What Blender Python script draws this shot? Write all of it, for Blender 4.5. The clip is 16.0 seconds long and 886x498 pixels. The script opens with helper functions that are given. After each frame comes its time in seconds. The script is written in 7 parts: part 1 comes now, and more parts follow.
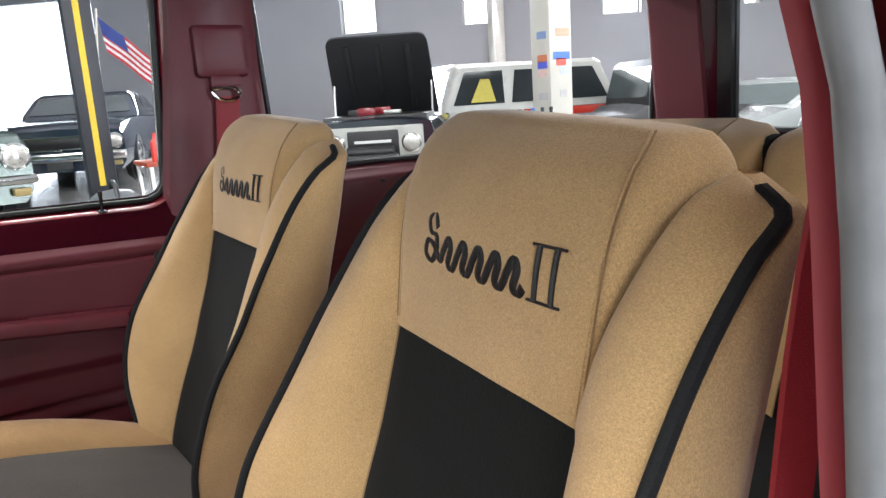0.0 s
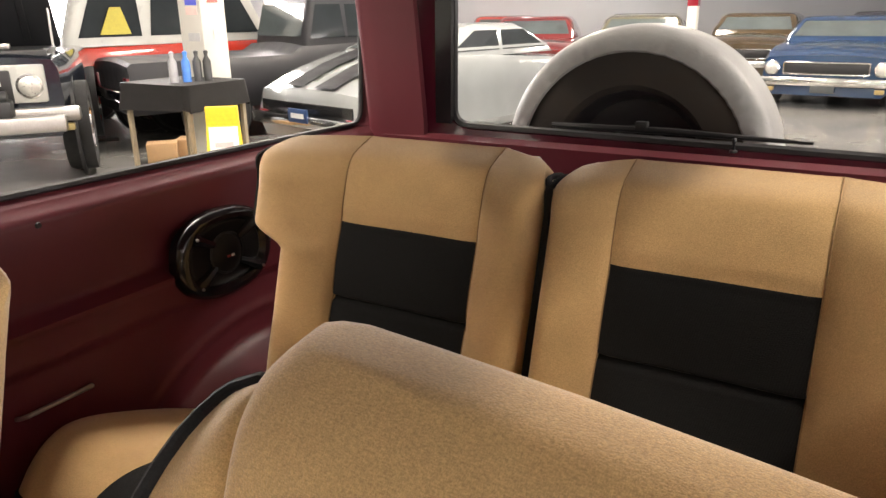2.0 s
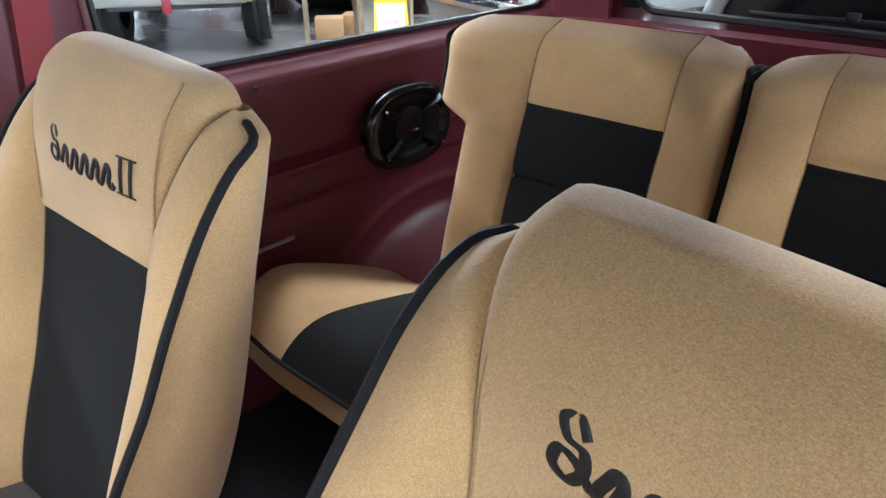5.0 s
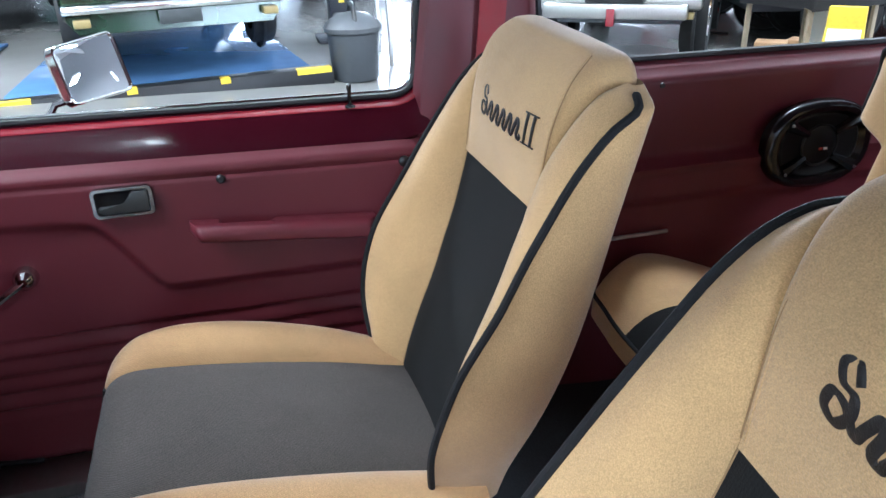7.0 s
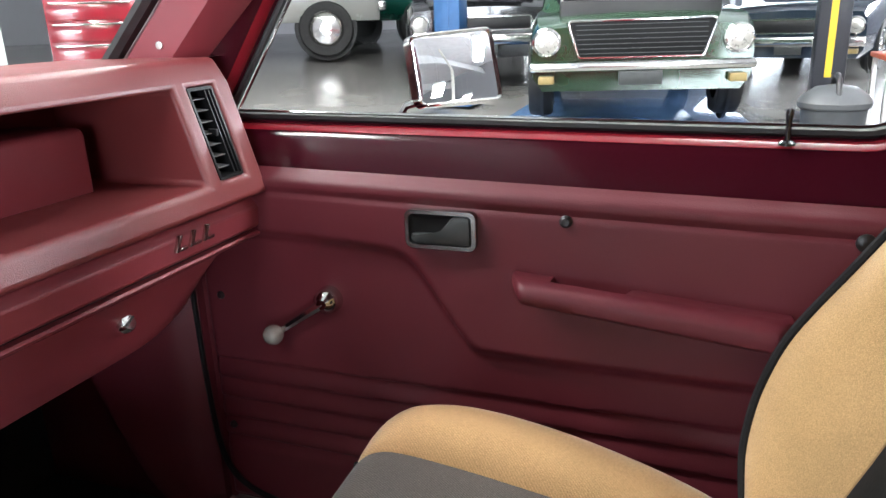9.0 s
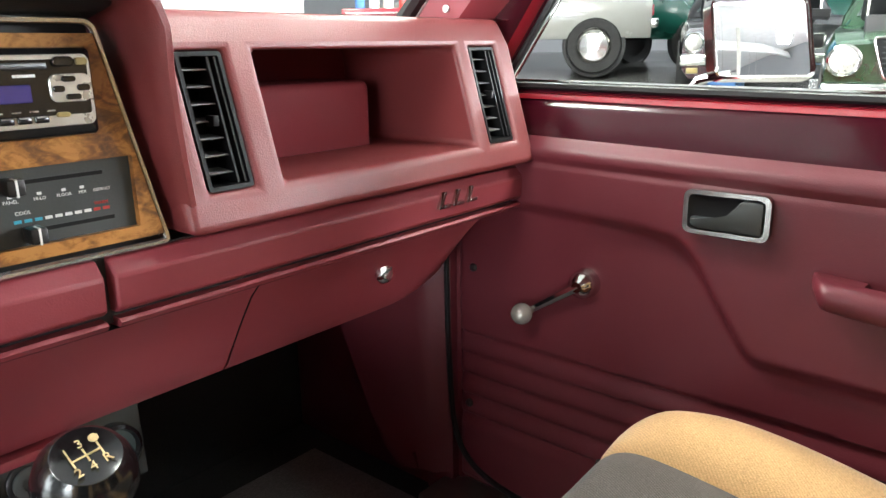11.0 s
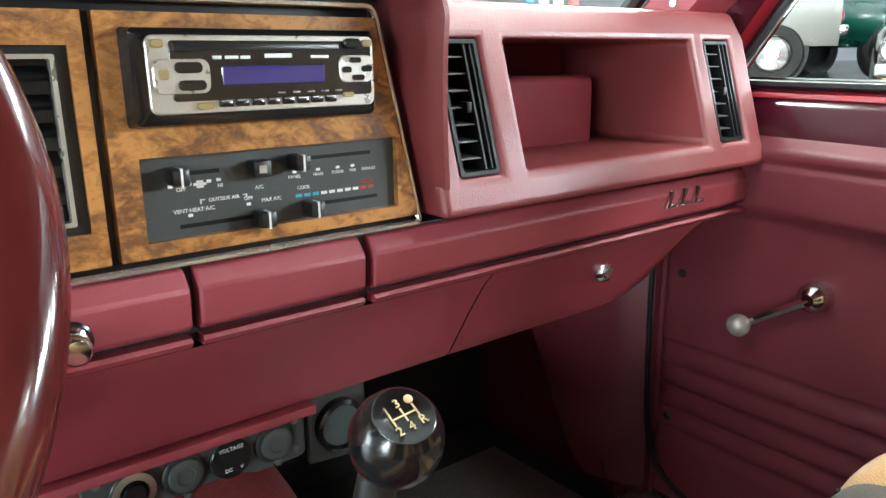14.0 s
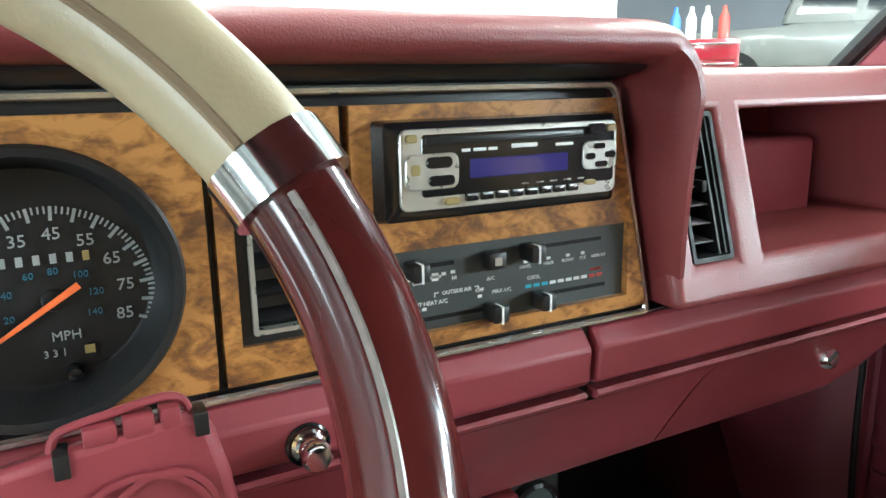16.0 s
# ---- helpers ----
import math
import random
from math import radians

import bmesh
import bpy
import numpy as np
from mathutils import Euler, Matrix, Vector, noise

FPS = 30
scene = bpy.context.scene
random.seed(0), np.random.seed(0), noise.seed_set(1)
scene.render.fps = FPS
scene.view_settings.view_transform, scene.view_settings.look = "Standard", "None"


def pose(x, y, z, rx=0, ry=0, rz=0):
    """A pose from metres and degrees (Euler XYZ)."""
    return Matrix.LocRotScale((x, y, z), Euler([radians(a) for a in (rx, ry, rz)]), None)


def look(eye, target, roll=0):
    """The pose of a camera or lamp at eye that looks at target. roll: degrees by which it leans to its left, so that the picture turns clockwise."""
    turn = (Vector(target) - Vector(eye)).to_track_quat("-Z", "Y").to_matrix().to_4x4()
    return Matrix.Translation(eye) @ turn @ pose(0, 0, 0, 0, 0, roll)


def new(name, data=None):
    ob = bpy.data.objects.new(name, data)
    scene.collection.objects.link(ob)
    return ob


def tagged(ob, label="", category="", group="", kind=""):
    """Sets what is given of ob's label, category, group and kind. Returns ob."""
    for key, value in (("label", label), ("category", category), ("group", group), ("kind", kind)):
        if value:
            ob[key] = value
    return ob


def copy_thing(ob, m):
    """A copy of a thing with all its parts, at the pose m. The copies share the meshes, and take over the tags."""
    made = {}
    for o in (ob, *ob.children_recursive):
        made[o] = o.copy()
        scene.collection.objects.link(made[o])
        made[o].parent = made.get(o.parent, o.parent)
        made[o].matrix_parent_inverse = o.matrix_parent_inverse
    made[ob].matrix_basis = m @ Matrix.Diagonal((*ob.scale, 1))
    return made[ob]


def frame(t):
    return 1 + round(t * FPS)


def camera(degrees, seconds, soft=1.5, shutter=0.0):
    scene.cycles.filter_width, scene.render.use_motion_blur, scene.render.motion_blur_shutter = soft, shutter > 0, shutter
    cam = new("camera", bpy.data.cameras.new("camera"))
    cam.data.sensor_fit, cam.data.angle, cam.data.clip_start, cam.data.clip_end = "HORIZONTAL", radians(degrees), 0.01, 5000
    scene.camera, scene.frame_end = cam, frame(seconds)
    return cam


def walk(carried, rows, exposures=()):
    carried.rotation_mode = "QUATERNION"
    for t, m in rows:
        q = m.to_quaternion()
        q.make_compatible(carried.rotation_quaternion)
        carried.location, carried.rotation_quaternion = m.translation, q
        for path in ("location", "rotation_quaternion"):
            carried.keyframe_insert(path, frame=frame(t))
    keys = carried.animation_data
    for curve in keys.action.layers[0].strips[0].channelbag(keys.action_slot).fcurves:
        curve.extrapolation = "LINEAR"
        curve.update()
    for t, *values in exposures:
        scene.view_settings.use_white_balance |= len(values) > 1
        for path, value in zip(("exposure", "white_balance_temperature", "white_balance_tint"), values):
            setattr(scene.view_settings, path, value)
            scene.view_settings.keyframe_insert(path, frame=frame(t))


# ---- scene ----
cam = camera(62.7, 16.0)
PATH = [
    (0, (-0.956, -0.535, 1.356), (0.709, -1.567, 0.952), -3.7),
    (0.5, (-0.831, -0.528, 1.384), (0.662, -1.793, 0.973), -3.2),
    (1, (-0.735, -0.54, 1.434), (0.559, -2.009, 1.026), -1.2),
    (1.5, (-0.636, -0.605, 1.479), (0.48, -2.187, 0.979), -1.0),
    (2, (-0.568, -0.685, 1.517), (0.402, -2.318, 0.89), -0.9),
    (2.5, (-0.535, -0.75, 1.533), (0.346, -2.386, 0.795), -0.7),
    (3, (-0.501, -0.785, 1.534), (0.332, -2.405, 0.708), -0.4),
    (3.2, (-0.486, -0.789, 1.535), (0.339, -2.4, 0.683), -0.4),
    (5.3, (-0.584, -0.56, 1.523), (0.728, -1.771, 0.622), -0.8),
    (5.5, (-0.617, -0.548, 1.523), (0.76, -1.686, 0.624), -0.9),
    (6, (-0.677, -0.55, 1.512), (0.853, -1.485, 0.626), -1.1),
    (6.5, (-0.693, -0.548, 1.506), (0.966, -1.254, 0.64), -1.5),
    (7, (-0.673, -0.559, 1.5), (1.089, -1.004, 0.666), -1.9),
    (7.5, (-0.619, -0.573, 1.475), (1.215, -0.745, 0.697), -2.1),
    (8, (-0.475, -0.609, 1.41), (1.39, -0.501, 0.697), -2.1),
    (8.5, (-0.341, -0.643, 1.37), (1.503, -0.219, 0.722), -2.3),
    (9, (-0.245, -0.653, 1.328), (1.537, 0.025, 0.725), -2.1),
    (9.5, (-0.183, -0.645, 1.307), (1.521, 0.237, 0.744), -1.9),
    (9.7, (-0.158, -0.637, 1.3), (1.512, 0.31, 0.741), -1.8),
    (11.8, (-0.265, -0.591, 1.213), (1.113, 0.762, 0.692), -0.8),
    (12, (-0.275, -0.592, 1.204), (1.084, 0.78, 0.684), -0.9),
    (12.5, (-0.29, -0.584, 1.188), (1.029, 0.826, 0.667), -0.9),
    (13, (-0.301, -0.573, 1.179), (0.981, 0.871, 0.66), -0.9),
    (13.5, (-0.301, -0.552, 1.203), (0.936, 0.933, 0.69), -0.8),
    (14, (-0.276, -0.529, 1.23), (0.913, 0.998, 0.726), -0.7),
    (14.5, (-0.243, -0.498, 1.243), (0.888, 1.075, 0.749), -0.6),
    (15, (-0.238, -0.464, 1.257), (0.825, 1.16, 0.775), -0.6),
    (15.5, (-0.268, -0.45, 1.268), (0.717, 1.228, 0.808), -0.7),
    (16, (-0.318, -0.437, 1.278), (0.598, 1.283, 0.829), -0.9),
]
EXPOSURES = [(0.0, -0.52, 6100, 10), (1.2, -0.42, 6800, 12), (1.8, -0.16, 7150, 15), (2.5, 0.22, 7700, 14), (3.0, 0.48, 7100, 12), (5.5, -0.08, 5300, 7), (6.2, -0.06, 5150, 6), (7.5, -0.02, 5250, 6), (9.0, 0.02, 6100, 9), (12.0, 0.70, 6350, 0), (13.2, 0.70, 5950, -1), (15.0, 0.70, 6050, -4), (16.0, 0.46, 5750, -8)]
walk(cam, [(t, look(eye, target, roll)) for t, eye, target, roll in PATH], EXPOSURES)

# ---- light: a hall with tube lamps under the roof and daylight windows ----
world = bpy.data.worlds.new("hall_air")
scene.world = world
world.use_nodes = True
world.node_tree.nodes["Background"].inputs[0].default_value = (0.75, 0.85, 1.0, 1)
world.node_tree.nodes["Background"].inputs[1].default_value = 0.3
# tubes hung low round the truck; number and places chosen to light the cabin
LAMPS = [(-3.5, -0.9), (-3.4, -4.6), (3.6, 6.4), (2.4, -1.6), (4.9, 1.9), (9.0, -8.0), (1.5, -12.5), (-5.5, -9.0), (-0.4, 2.5), (-2.4, 3.8), (3.5, -17.0), (-3.0, -17.5), (3.3, -7.1)]
WATTS = [200, 400, 110, 200, 480, 170, 320, 110, 290, 120, 420, 420, 420]
LAMP_Z = 4.4
for k, (lx, ly) in enumerate(LAMPS):
    d = bpy.data.lights.new("tube_light", "AREA")
    d.shape, d.size, d.size_y, d.energy, d.color = "RECTANGLE", 0.5, 2.4, WATTS[k], (1.0, 0.97, 0.91)
    o = new("tube_light", d)
    o.matrix_world = pose(lx, ly, LAMP_Z - 0.07)
# daylight through the hall's gates: one beyond the green coupe, two out of view, added on the driver's side to light
# the cabin, and the row of high windows
for eye, w, en, col in (((20.3, -2.3, 2.2), 3.0, 350, (0.84, 0.92, 1.0)), ((-8.3, 3.2, 1.9), 4.2, 230, (0.93, 0.96, 1.0)), ((-17.5, -7.7, 1.9), 8.0, 2700, (0.92, 0.96, 1.0)), ((13.9, -9.2, 3.6), 12.0, 3300, (0.95, 0.97, 1.0))):
    d = bpy.data.lights.new("gate_daylight", "AREA")
    d.shape, d.size, d.size_y, d.energy, d.color = "RECTANGLE", w, (1.1 if w == 12.0 else 3.4), en, col
    o = new("gate_daylight", d)
    o.matrix_world = look(eye, (0.0, -0.5, 1.6))


# ---- materials ----
def nodes_of(name):
    m = bpy.data.materials.new(name)
    m.use_nodes = True
    nt = m.node_tree
    return m, nt, nt.nodes["Principled BSDF"]


def material(name, base, rough=0.5, metal=0.0, var=0.15, scale=30.0, bump=0.1, bscale=300.0, coat=0.0, big=2.0, spec=0.5, bdist=0.001):
    """Paint, plastic, metal: colour varied at two scales, fine relief and uneven gloss."""
    m, nt, p = nodes_of(name)
    n, li = nt.nodes, nt.links
    tc = n.new("ShaderNodeTexCoord")
    a, b, c = (n.new("ShaderNodeTexNoise") for _ in range(3))
    for q, s in ((a, scale), (b, big), (c, bscale)):
        q.inputs["Scale"].default_value = s
        q.inputs["Detail"].default_value = 4.0
        li.new(tc.outputs["Object"], q.inputs["Vector"])
    add = n.new("ShaderNodeMath")
    add.operation = "ADD"
    li.new(a.outputs[0], add.inputs[0])
    li.new(b.outputs[0], add.inputs[1])
    ramp = n.new("ShaderNodeMapRange")
    ramp.inputs[1].default_value, ramp.inputs[2].default_value = 0.6, 1.4
    ramp.inputs[3].default_value, ramp.inputs[4].default_value = 1 - var, 1 + var
    li.new(add.outputs[0], ramp.inputs[0])
    mul = n.new("ShaderNodeVectorMath")
    mul.operation = "SCALE"
    mul.inputs[0].default_value = base
    li.new(ramp.outputs[0], mul.inputs["Scale"])
    li.new(mul.outputs[0], p.inputs["Base Color"])
    rr = n.new("ShaderNodeMapRange")
    rr.inputs[1].default_value, rr.inputs[2].default_value = 0.3, 0.7
    rr.inputs[3].default_value, rr.inputs[4].default_value = rough * 0.85, min(1, rough * 1.15)
    li.new(a.outputs[0], rr.inputs[0])
    li.new(rr.outputs[0], p.inputs["Roughness"])
    p.inputs["Metallic"].default_value = metal
    p.inputs["Coat Weight"].default_value = coat
    p.inputs["Coat Roughness"].default_value = 0.05
    p.inputs["Specular IOR Level"].default_value = spec
    if bump:
        bp = n.new("ShaderNodeBump")
        bp.inputs["Strength"].default_value, bp.inputs["Distance"].default_value = bump, bdist
        li.new(c.outputs[0], bp.inputs["Height"])
        li.new(bp.outputs[0], p.inputs["Normal"])
    return m


def fabric(name, base, fleck, rib=620.0, amount=0.5, rough=0.9, sheen=0.3, twill=0.0, depth=0.45, grain=(0.84, 1.14)):
    """Woven seat cloth: ribs of yarn, flecks, and slow wear."""
    m, nt, p = nodes_of(name)
    n, li = nt.nodes, nt.links
    tc = n.new("ShaderNodeTexCoord")
    waves = []
    for sc in ((1.0, 0.55, 0.30), (0.30, 0.6, 1.0)):
        turn = n.new("ShaderNodeMapping")
        turn.inputs["Scale"].default_value = sc
        li.new(tc.outputs["Object"], turn.inputs["Vector"])
        w = n.new("ShaderNodeTexNoise")
        w.inputs["Scale"].default_value = rib
        w.inputs["Detail"].default_value = 1.0
        li.new(turn.outputs[0], w.inputs["Vector"])
        waves.append(w)
    wv = n.new("ShaderNodeMath")
    wv.operation = "ADD"
    li.new(waves[0].outputs[0], wv.inputs[0])
    li.new(waves[1].outputs[0], wv.inputs[1])
    fine, slow = n.new("ShaderNodeTexNoise"), n.new("ShaderNodeTexNoise")
    fine.inputs["Scale"].default_value, fine.inputs["Detail"].default_value = 650.0, 3.0
    slow.inputs["Scale"].default_value, slow.inputs["Detail"].default_value = 7.0, 4.0
    li.new(tc.outputs["Object"], fine.inputs["Vector"])
    li.new(tc.outputs["Object"], slow.inputs["Vector"])
    mix = n.new("ShaderNodeMix")
    mix.data_type = "RGBA"
    mix.inputs[6].default_value, mix.inputs[7].default_value = (*base, 1), (*fleck, 1)
    fr = n.new("ShaderNodeMapRange")
    fr.inputs[1].default_value, fr.inputs[2].default_value = 0.30, 0.85
    fr.inputs[4].default_value = amount
    li.new(fine.outputs[0], fr.inputs[0])
    li.new(fr.outputs[0], mix.inputs[0])
    sr = n.new("ShaderNodeMapRange")
    sr.inputs[1].default_value, sr.inputs[2].default_value, sr.inputs[3].default_value, sr.inputs[4].default_value = 0.3, 0.7, 0.88, 1.1
    li.new(slow.outputs[0], sr.inputs[0])
    wr = n.new("ShaderNodeMapRange")
    wr.inputs[1].default_value, wr.inputs[2].default_value = 0.7, 1.3
    wr.inputs[3].default_value, wr.inputs[4].default_value = grain
    li.new(wv.outputs[0], wr.inputs[0])
    m2 = n.new("ShaderNodeMath")
    m2.operation = "MULTIPLY"
    li.new(sr.outputs[0], m2.inputs[0])
    li.new(wr.outputs[0], m2.inputs[1])
    mul = n.new("ShaderNodeVectorMath")
    mul.operation = "SCALE"
    li.new(mix.outputs[2], mul.inputs[0])
    li.new(m2.outputs[0], mul.inputs["Scale"])
    if twill:
        # slanting ribs of the weave
        turn = n.new("ShaderNodeMapping")
        turn.inputs["Rotation"].default_value = (0.0, 0.0, 0.6)
        li.new(tc.outputs["Object"], turn.inputs["Vector"])
        rib_t = n.new("ShaderNodeTexWave")
        rib_t.inputs["Scale"].default_value = twill
        rib_t.inputs["Distortion"].default_value = 1.4
        rib_t.inputs["Detail Scale"].default_value = 3.0
        li.new(turn.outputs[0], rib_t.inputs["Vector"])
        rr = n.new("ShaderNodeMapRange")
        rr.inputs[3].default_value, rr.inputs[4].default_value = 1 - depth, 1 + depth * 0.9
        li.new(rib_t.outputs["Fac"], rr.inputs[0])
        m3 = n.new("ShaderNodeMath")
        m3.operation = "MULTIPLY"
        li.new(m2.outputs[0], m3.inputs[0])
        li.new(rr.outputs[0], m3.inputs[1])
        li.new(m3.outputs[0], mul.inputs["Scale"])
    hs = n.new("ShaderNodeMath")
    hs.operation = "MULTIPLY_ADD"
    hs.inputs[1].default_value = 0.6
    li.new(fine.outputs[0], hs.inputs[0])
    li.new(wv.outputs[0], hs.inputs[2])
    li.new(mul.outputs[0], p.inputs["Base Color"])
    p.inputs["Roughness"].default_value = rough
    p.inputs["Sheen Weight"].default_value = sheen
    p.inputs["Specular IOR Level"].default_value = 0.2
    bp = n.new("ShaderNodeBump")
    bp.inputs["Strength"].default_value, bp.inputs["Distance"].default_value = 0.38, 0.0010
    li.new(hs.outputs[0], bp.inputs["Height"])
    li.new(bp.outputs[0], p.inputs["Normal"])
    return m


def burl(name):
    """Lacquered burl wood print."""
    m, nt, p = nodes_of(name)
    n, li = nt.nodes, nt.links
    tc = n.new("ShaderNodeTexCoord")
    mp = n.new("ShaderNodeMapping")
    mp.inputs["Scale"].default_value = (1.0, 1.0, 1.7)
    li.new(tc.outputs["Object"], mp.inputs["Vector"])
    a, b, c = (n.new("ShaderNodeTexNoise") for _ in range(3))
    for q, s, d, dist in ((a, 28.0, 6.0, 1.8), (b, 90.0, 6.0, 2.5), (c, 9.0, 3.0, 0.5)):
        q.inputs["Scale"].default_value, q.inputs["Detail"].default_value, q.inputs["Distortion"].default_value = s, d, dist
        li.new(mp.outputs[0], q.inputs["Vector"])
    s1 = n.new("ShaderNodeMath")
    s1.operation = "MULTIPLY_ADD"
    s1.inputs[1].default_value = 0.35
    li.new(b.outputs[0], s1.inputs[0])
    li.new(a.outputs[0], s1.inputs[2])
    s2 = n.new("ShaderNodeMath")
    s2.operation = "MULTIPLY_ADD"
    s2.inputs[1].default_value = 0.45
    li.new(c.outputs[0], s2.inputs[0])
    li.new(s1.outputs[0], s2.inputs[2])
    r = n.new("ShaderNodeValToRGB")
    e = r.color_ramp.elements
    e[0].position, e[0].color = 0.64, (0.105, 0.045, 0.024, 1)
    e[1].position, e[1].color = 1.08, (0.46, 0.215, 0.065, 1)
    for pos, col in ((0.78, (0.18, 0.078, 0.030, 1)), (0.90, (0.33, 0.140, 0.040, 1))):
        q = e.new(pos)
        q.color = col
    li.new(s2.outputs[0], r.inputs[0])
    li.new(r.outputs[0], p.inputs["Base Color"])
    p.inputs["Roughness"].default_value = 0.32
    p.inputs["Coat Weight"].default_value = 0.25
    return m


def glow(name, col, strength):
    m, nt, p = nodes_of(name)
    p.inputs["Base Color"].default_value = (*col, 1)
    p.inputs["Emission Color"].default_value = (*col, 1)
    p.inputs["Emission Strength"].default_value = strength
    return m


def concrete(name):
    """Polished grey hall floor: stains, tyre scuffs, uneven gloss."""
    m = material(name, (0.175, 0.17, 0.16), 0.22, 0, 0.22, 1.3, 0.06, 60.0, 0, 0.25)
    return m


TAN = fabric("tan_cloth", (0.51, 0.328, 0.148), (0.35, 0.223, 0.110), 1450.0, 0.22, grain=(0.75, 1.21))
TAN_DEEP = fabric("tan_cloth_weave", (0.47, 0.285, 0.13), (0.62, 0.41, 0.20), 900.0, 0.55, 0.9, 0.3, 125.0, 0.10)
BLACK_CLOTH = fabric("charcoal_cloth", (0.0045, 0.005, 0.0053), (0.017, 0.0165, 0.016), 820.0, 0.5, 0.88, 0.03, 105.0, 0.25)
GREY_CLOTH = fabric("charcoal_twill", (0.052, 0.045, 0.040), (0.155, 0.136, 0.121), 900.0, 0.6, 0.9, 0.08, 110.0, 0.30)
PIPING = fabric("black_piping_cloth", (0.010, 0.010, 0.011), (0.02, 0.02, 0.02), 900.0, 0.5, 0.8, 0.02)
THREAD = material("dark_seam_thread", (0.27, 0.165, 0.075), 0.9, 0, 0.2, 300)
STITCH = material("black_embroidery_thread", (0.009, 0.0085, 0.009), 0.42, 0, 0.3, 500, 0.6, 900, 0, 2.0, 0.5)
VINYL = material("maroon_vinyl", (0.116, 0.0175, 0.026), 0.46, 0, 0.10, 14, 0.35, 520, 0, 1.5, 0.45, 0.0006)
DASH_RED = material("red_dash_plastic", (0.235, 0.038, 0.050), 0.46, 0, 0.08, 9, 0.30, 650, 0, 1.2, 0.5, 0.0006)
DASH_PAD = material("grained_red_dash_pad", (0.185, 0.034, 0.036), 0.42, 0, 0.08, 9, 0.55, 620, 0, 1.2, 0.6, 0.0008)
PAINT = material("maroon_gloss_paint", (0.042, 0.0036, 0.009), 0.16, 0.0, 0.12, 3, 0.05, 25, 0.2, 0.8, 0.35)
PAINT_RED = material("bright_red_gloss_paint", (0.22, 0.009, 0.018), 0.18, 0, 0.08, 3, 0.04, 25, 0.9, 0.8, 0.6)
RUBBER = material("black_rubber", (0.012, 0.012, 0.013), 0.55, 0, 0.2, 60, 0.2, 300)
BLACK = material("black_plastic", (0.012, 0.012, 0.013), 0.38, 0, 0.15, 40, 0.25, 500)
BLACK_GLOSS = material("gloss_black_plastic", (0.008, 0.008, 0.009), 0.18, 0, 0.1, 20, 0.03, 90, 0.15)
CARPET = fabric("black_carpet", (0.024, 0.028, 0.033), (0.070, 0.078, 0.086), 500.0, 0.7, 0.95, 0.05)
RED_CARPET = fabric("red_carpet", (0.11, 0.008, 0.010), (0.19, 0.022, 0.022), 420.0, 0.7, 0.95, 0.15)
CHROME = material("worn_chrome", (0.66, 0.65, 0.63), 0.12, 1.0, 0.08, 25, 0.06, 80)
STEEL = material("brushed_steel", (0.50, 0.49, 0.47), 0.34, 1.0, 0.12, 60, 0.12, 300)
SILVER = material("silver_plastic", (0.55, 0.54, 0.50), 0.3, 0.7, 0.08, 60, 0.05, 300)
BURL = burl("burl_wood_print")
PANEL_BLACK = material("charcoal_panel", (0.048, 0.054, 0.054), 0.42, 0, 0.2, 25, 0.2, 500)
INK = material("white_ink", (0.72, 0.72, 0.70), 0.6, 0, 0.05)
BLUE_INK = material("blue_ink", (0.05, 0.35, 0.50), 0.6)
PLATE_BLUE = material("navy_plate_enamel", (0.015, 0.045, 0.13), 0.4)
RED_INK = material("red_ink", (0.45, 0.04, 0.03), 0.6)
AMBER = material("amber_key", (0.30, 0.23, 0.09), 0.35)
LCD = material("blue_display", (0.035, 0.030, 0.16), 0.12, 0, 0.1, 8, 0, 100, 0.6)
NEEDLE = material("orange_needle", (0.85, 0.16, 0.04), 0.5)
BELT = material("red_belt_webbing", (0.24, 0.012, 0.018), 0.6, 0, 0.12, 40, 0.5, 700)
WOOD_RIM = material("dark_varnished_wood_rim", (0.066, 0.011, 0.010), 0.15, 0, 0.55, 22, 0.03, 40, 0.7, 5)
TAN_RIM = material("cream_leather_rim", (0.36, 0.29, 0.18), 0.38, 0, 0.08, 30, 0.2, 500)
VENT_BLACK = material("vent_black_plastic", (0.006, 0.006, 0.007), 0.5, 0, 0.15, 40, 0.2, 500, 0, 2.0, 0.25)
BOOT = material("worn_brown_black_leather", (0.012, 0.0105, 0.010), 0.7, 0, 0.4, 30, 0.4, 220, 0, 2.0, 0.2)
MAT = fabric("grey_floor_mat", (0.20, 0.20, 0.20), (0.42, 0.42, 0.41), 420.0, 0.7, 0.95, 0.05)
BADGE = material("bright_badge_metal", (0.55, 0.53, 0.50), 0.16, 1.0, 0.1, 60, 0.05, 200)
# black slats coloured lighter for the light on their front edges
SLAT_LIT = material("lit_vent_slat", (0.16, 0.16, 0.165), 0.35, 0, 0.15, 40, 0.1, 300)
BEZEL = material("dulled_chrome_bezel", (0.30, 0.29, 0.28), 0.22, 1.0, 0.2, 60, 0.1, 120)
SMOKE = material("smoky_plastic_knob", (0.30, 0.28, 0.25), 0.16, 0.3, 0.3, 60, 0, 100, 0.6)
DIAL_INK = material("dial_ink", (0.30, 0.31, 0.31), 0.6, 0, 0.05)
DIAL_BLUE = material("dial_blue_ink", (0.03, 0.12, 0.18), 0.6, 0, 0.05)
ORANGE_INK = material("gold_ink", (0.72, 0.55, 0.28), 0.5)
CONCRETE = concrete("polished_concrete")
WALL = material("white_hall_wall", (0.34, 0.345, 0.36), 0.85, 0, 0.05, 2.0, 0.15, 30, 0, 0.2)
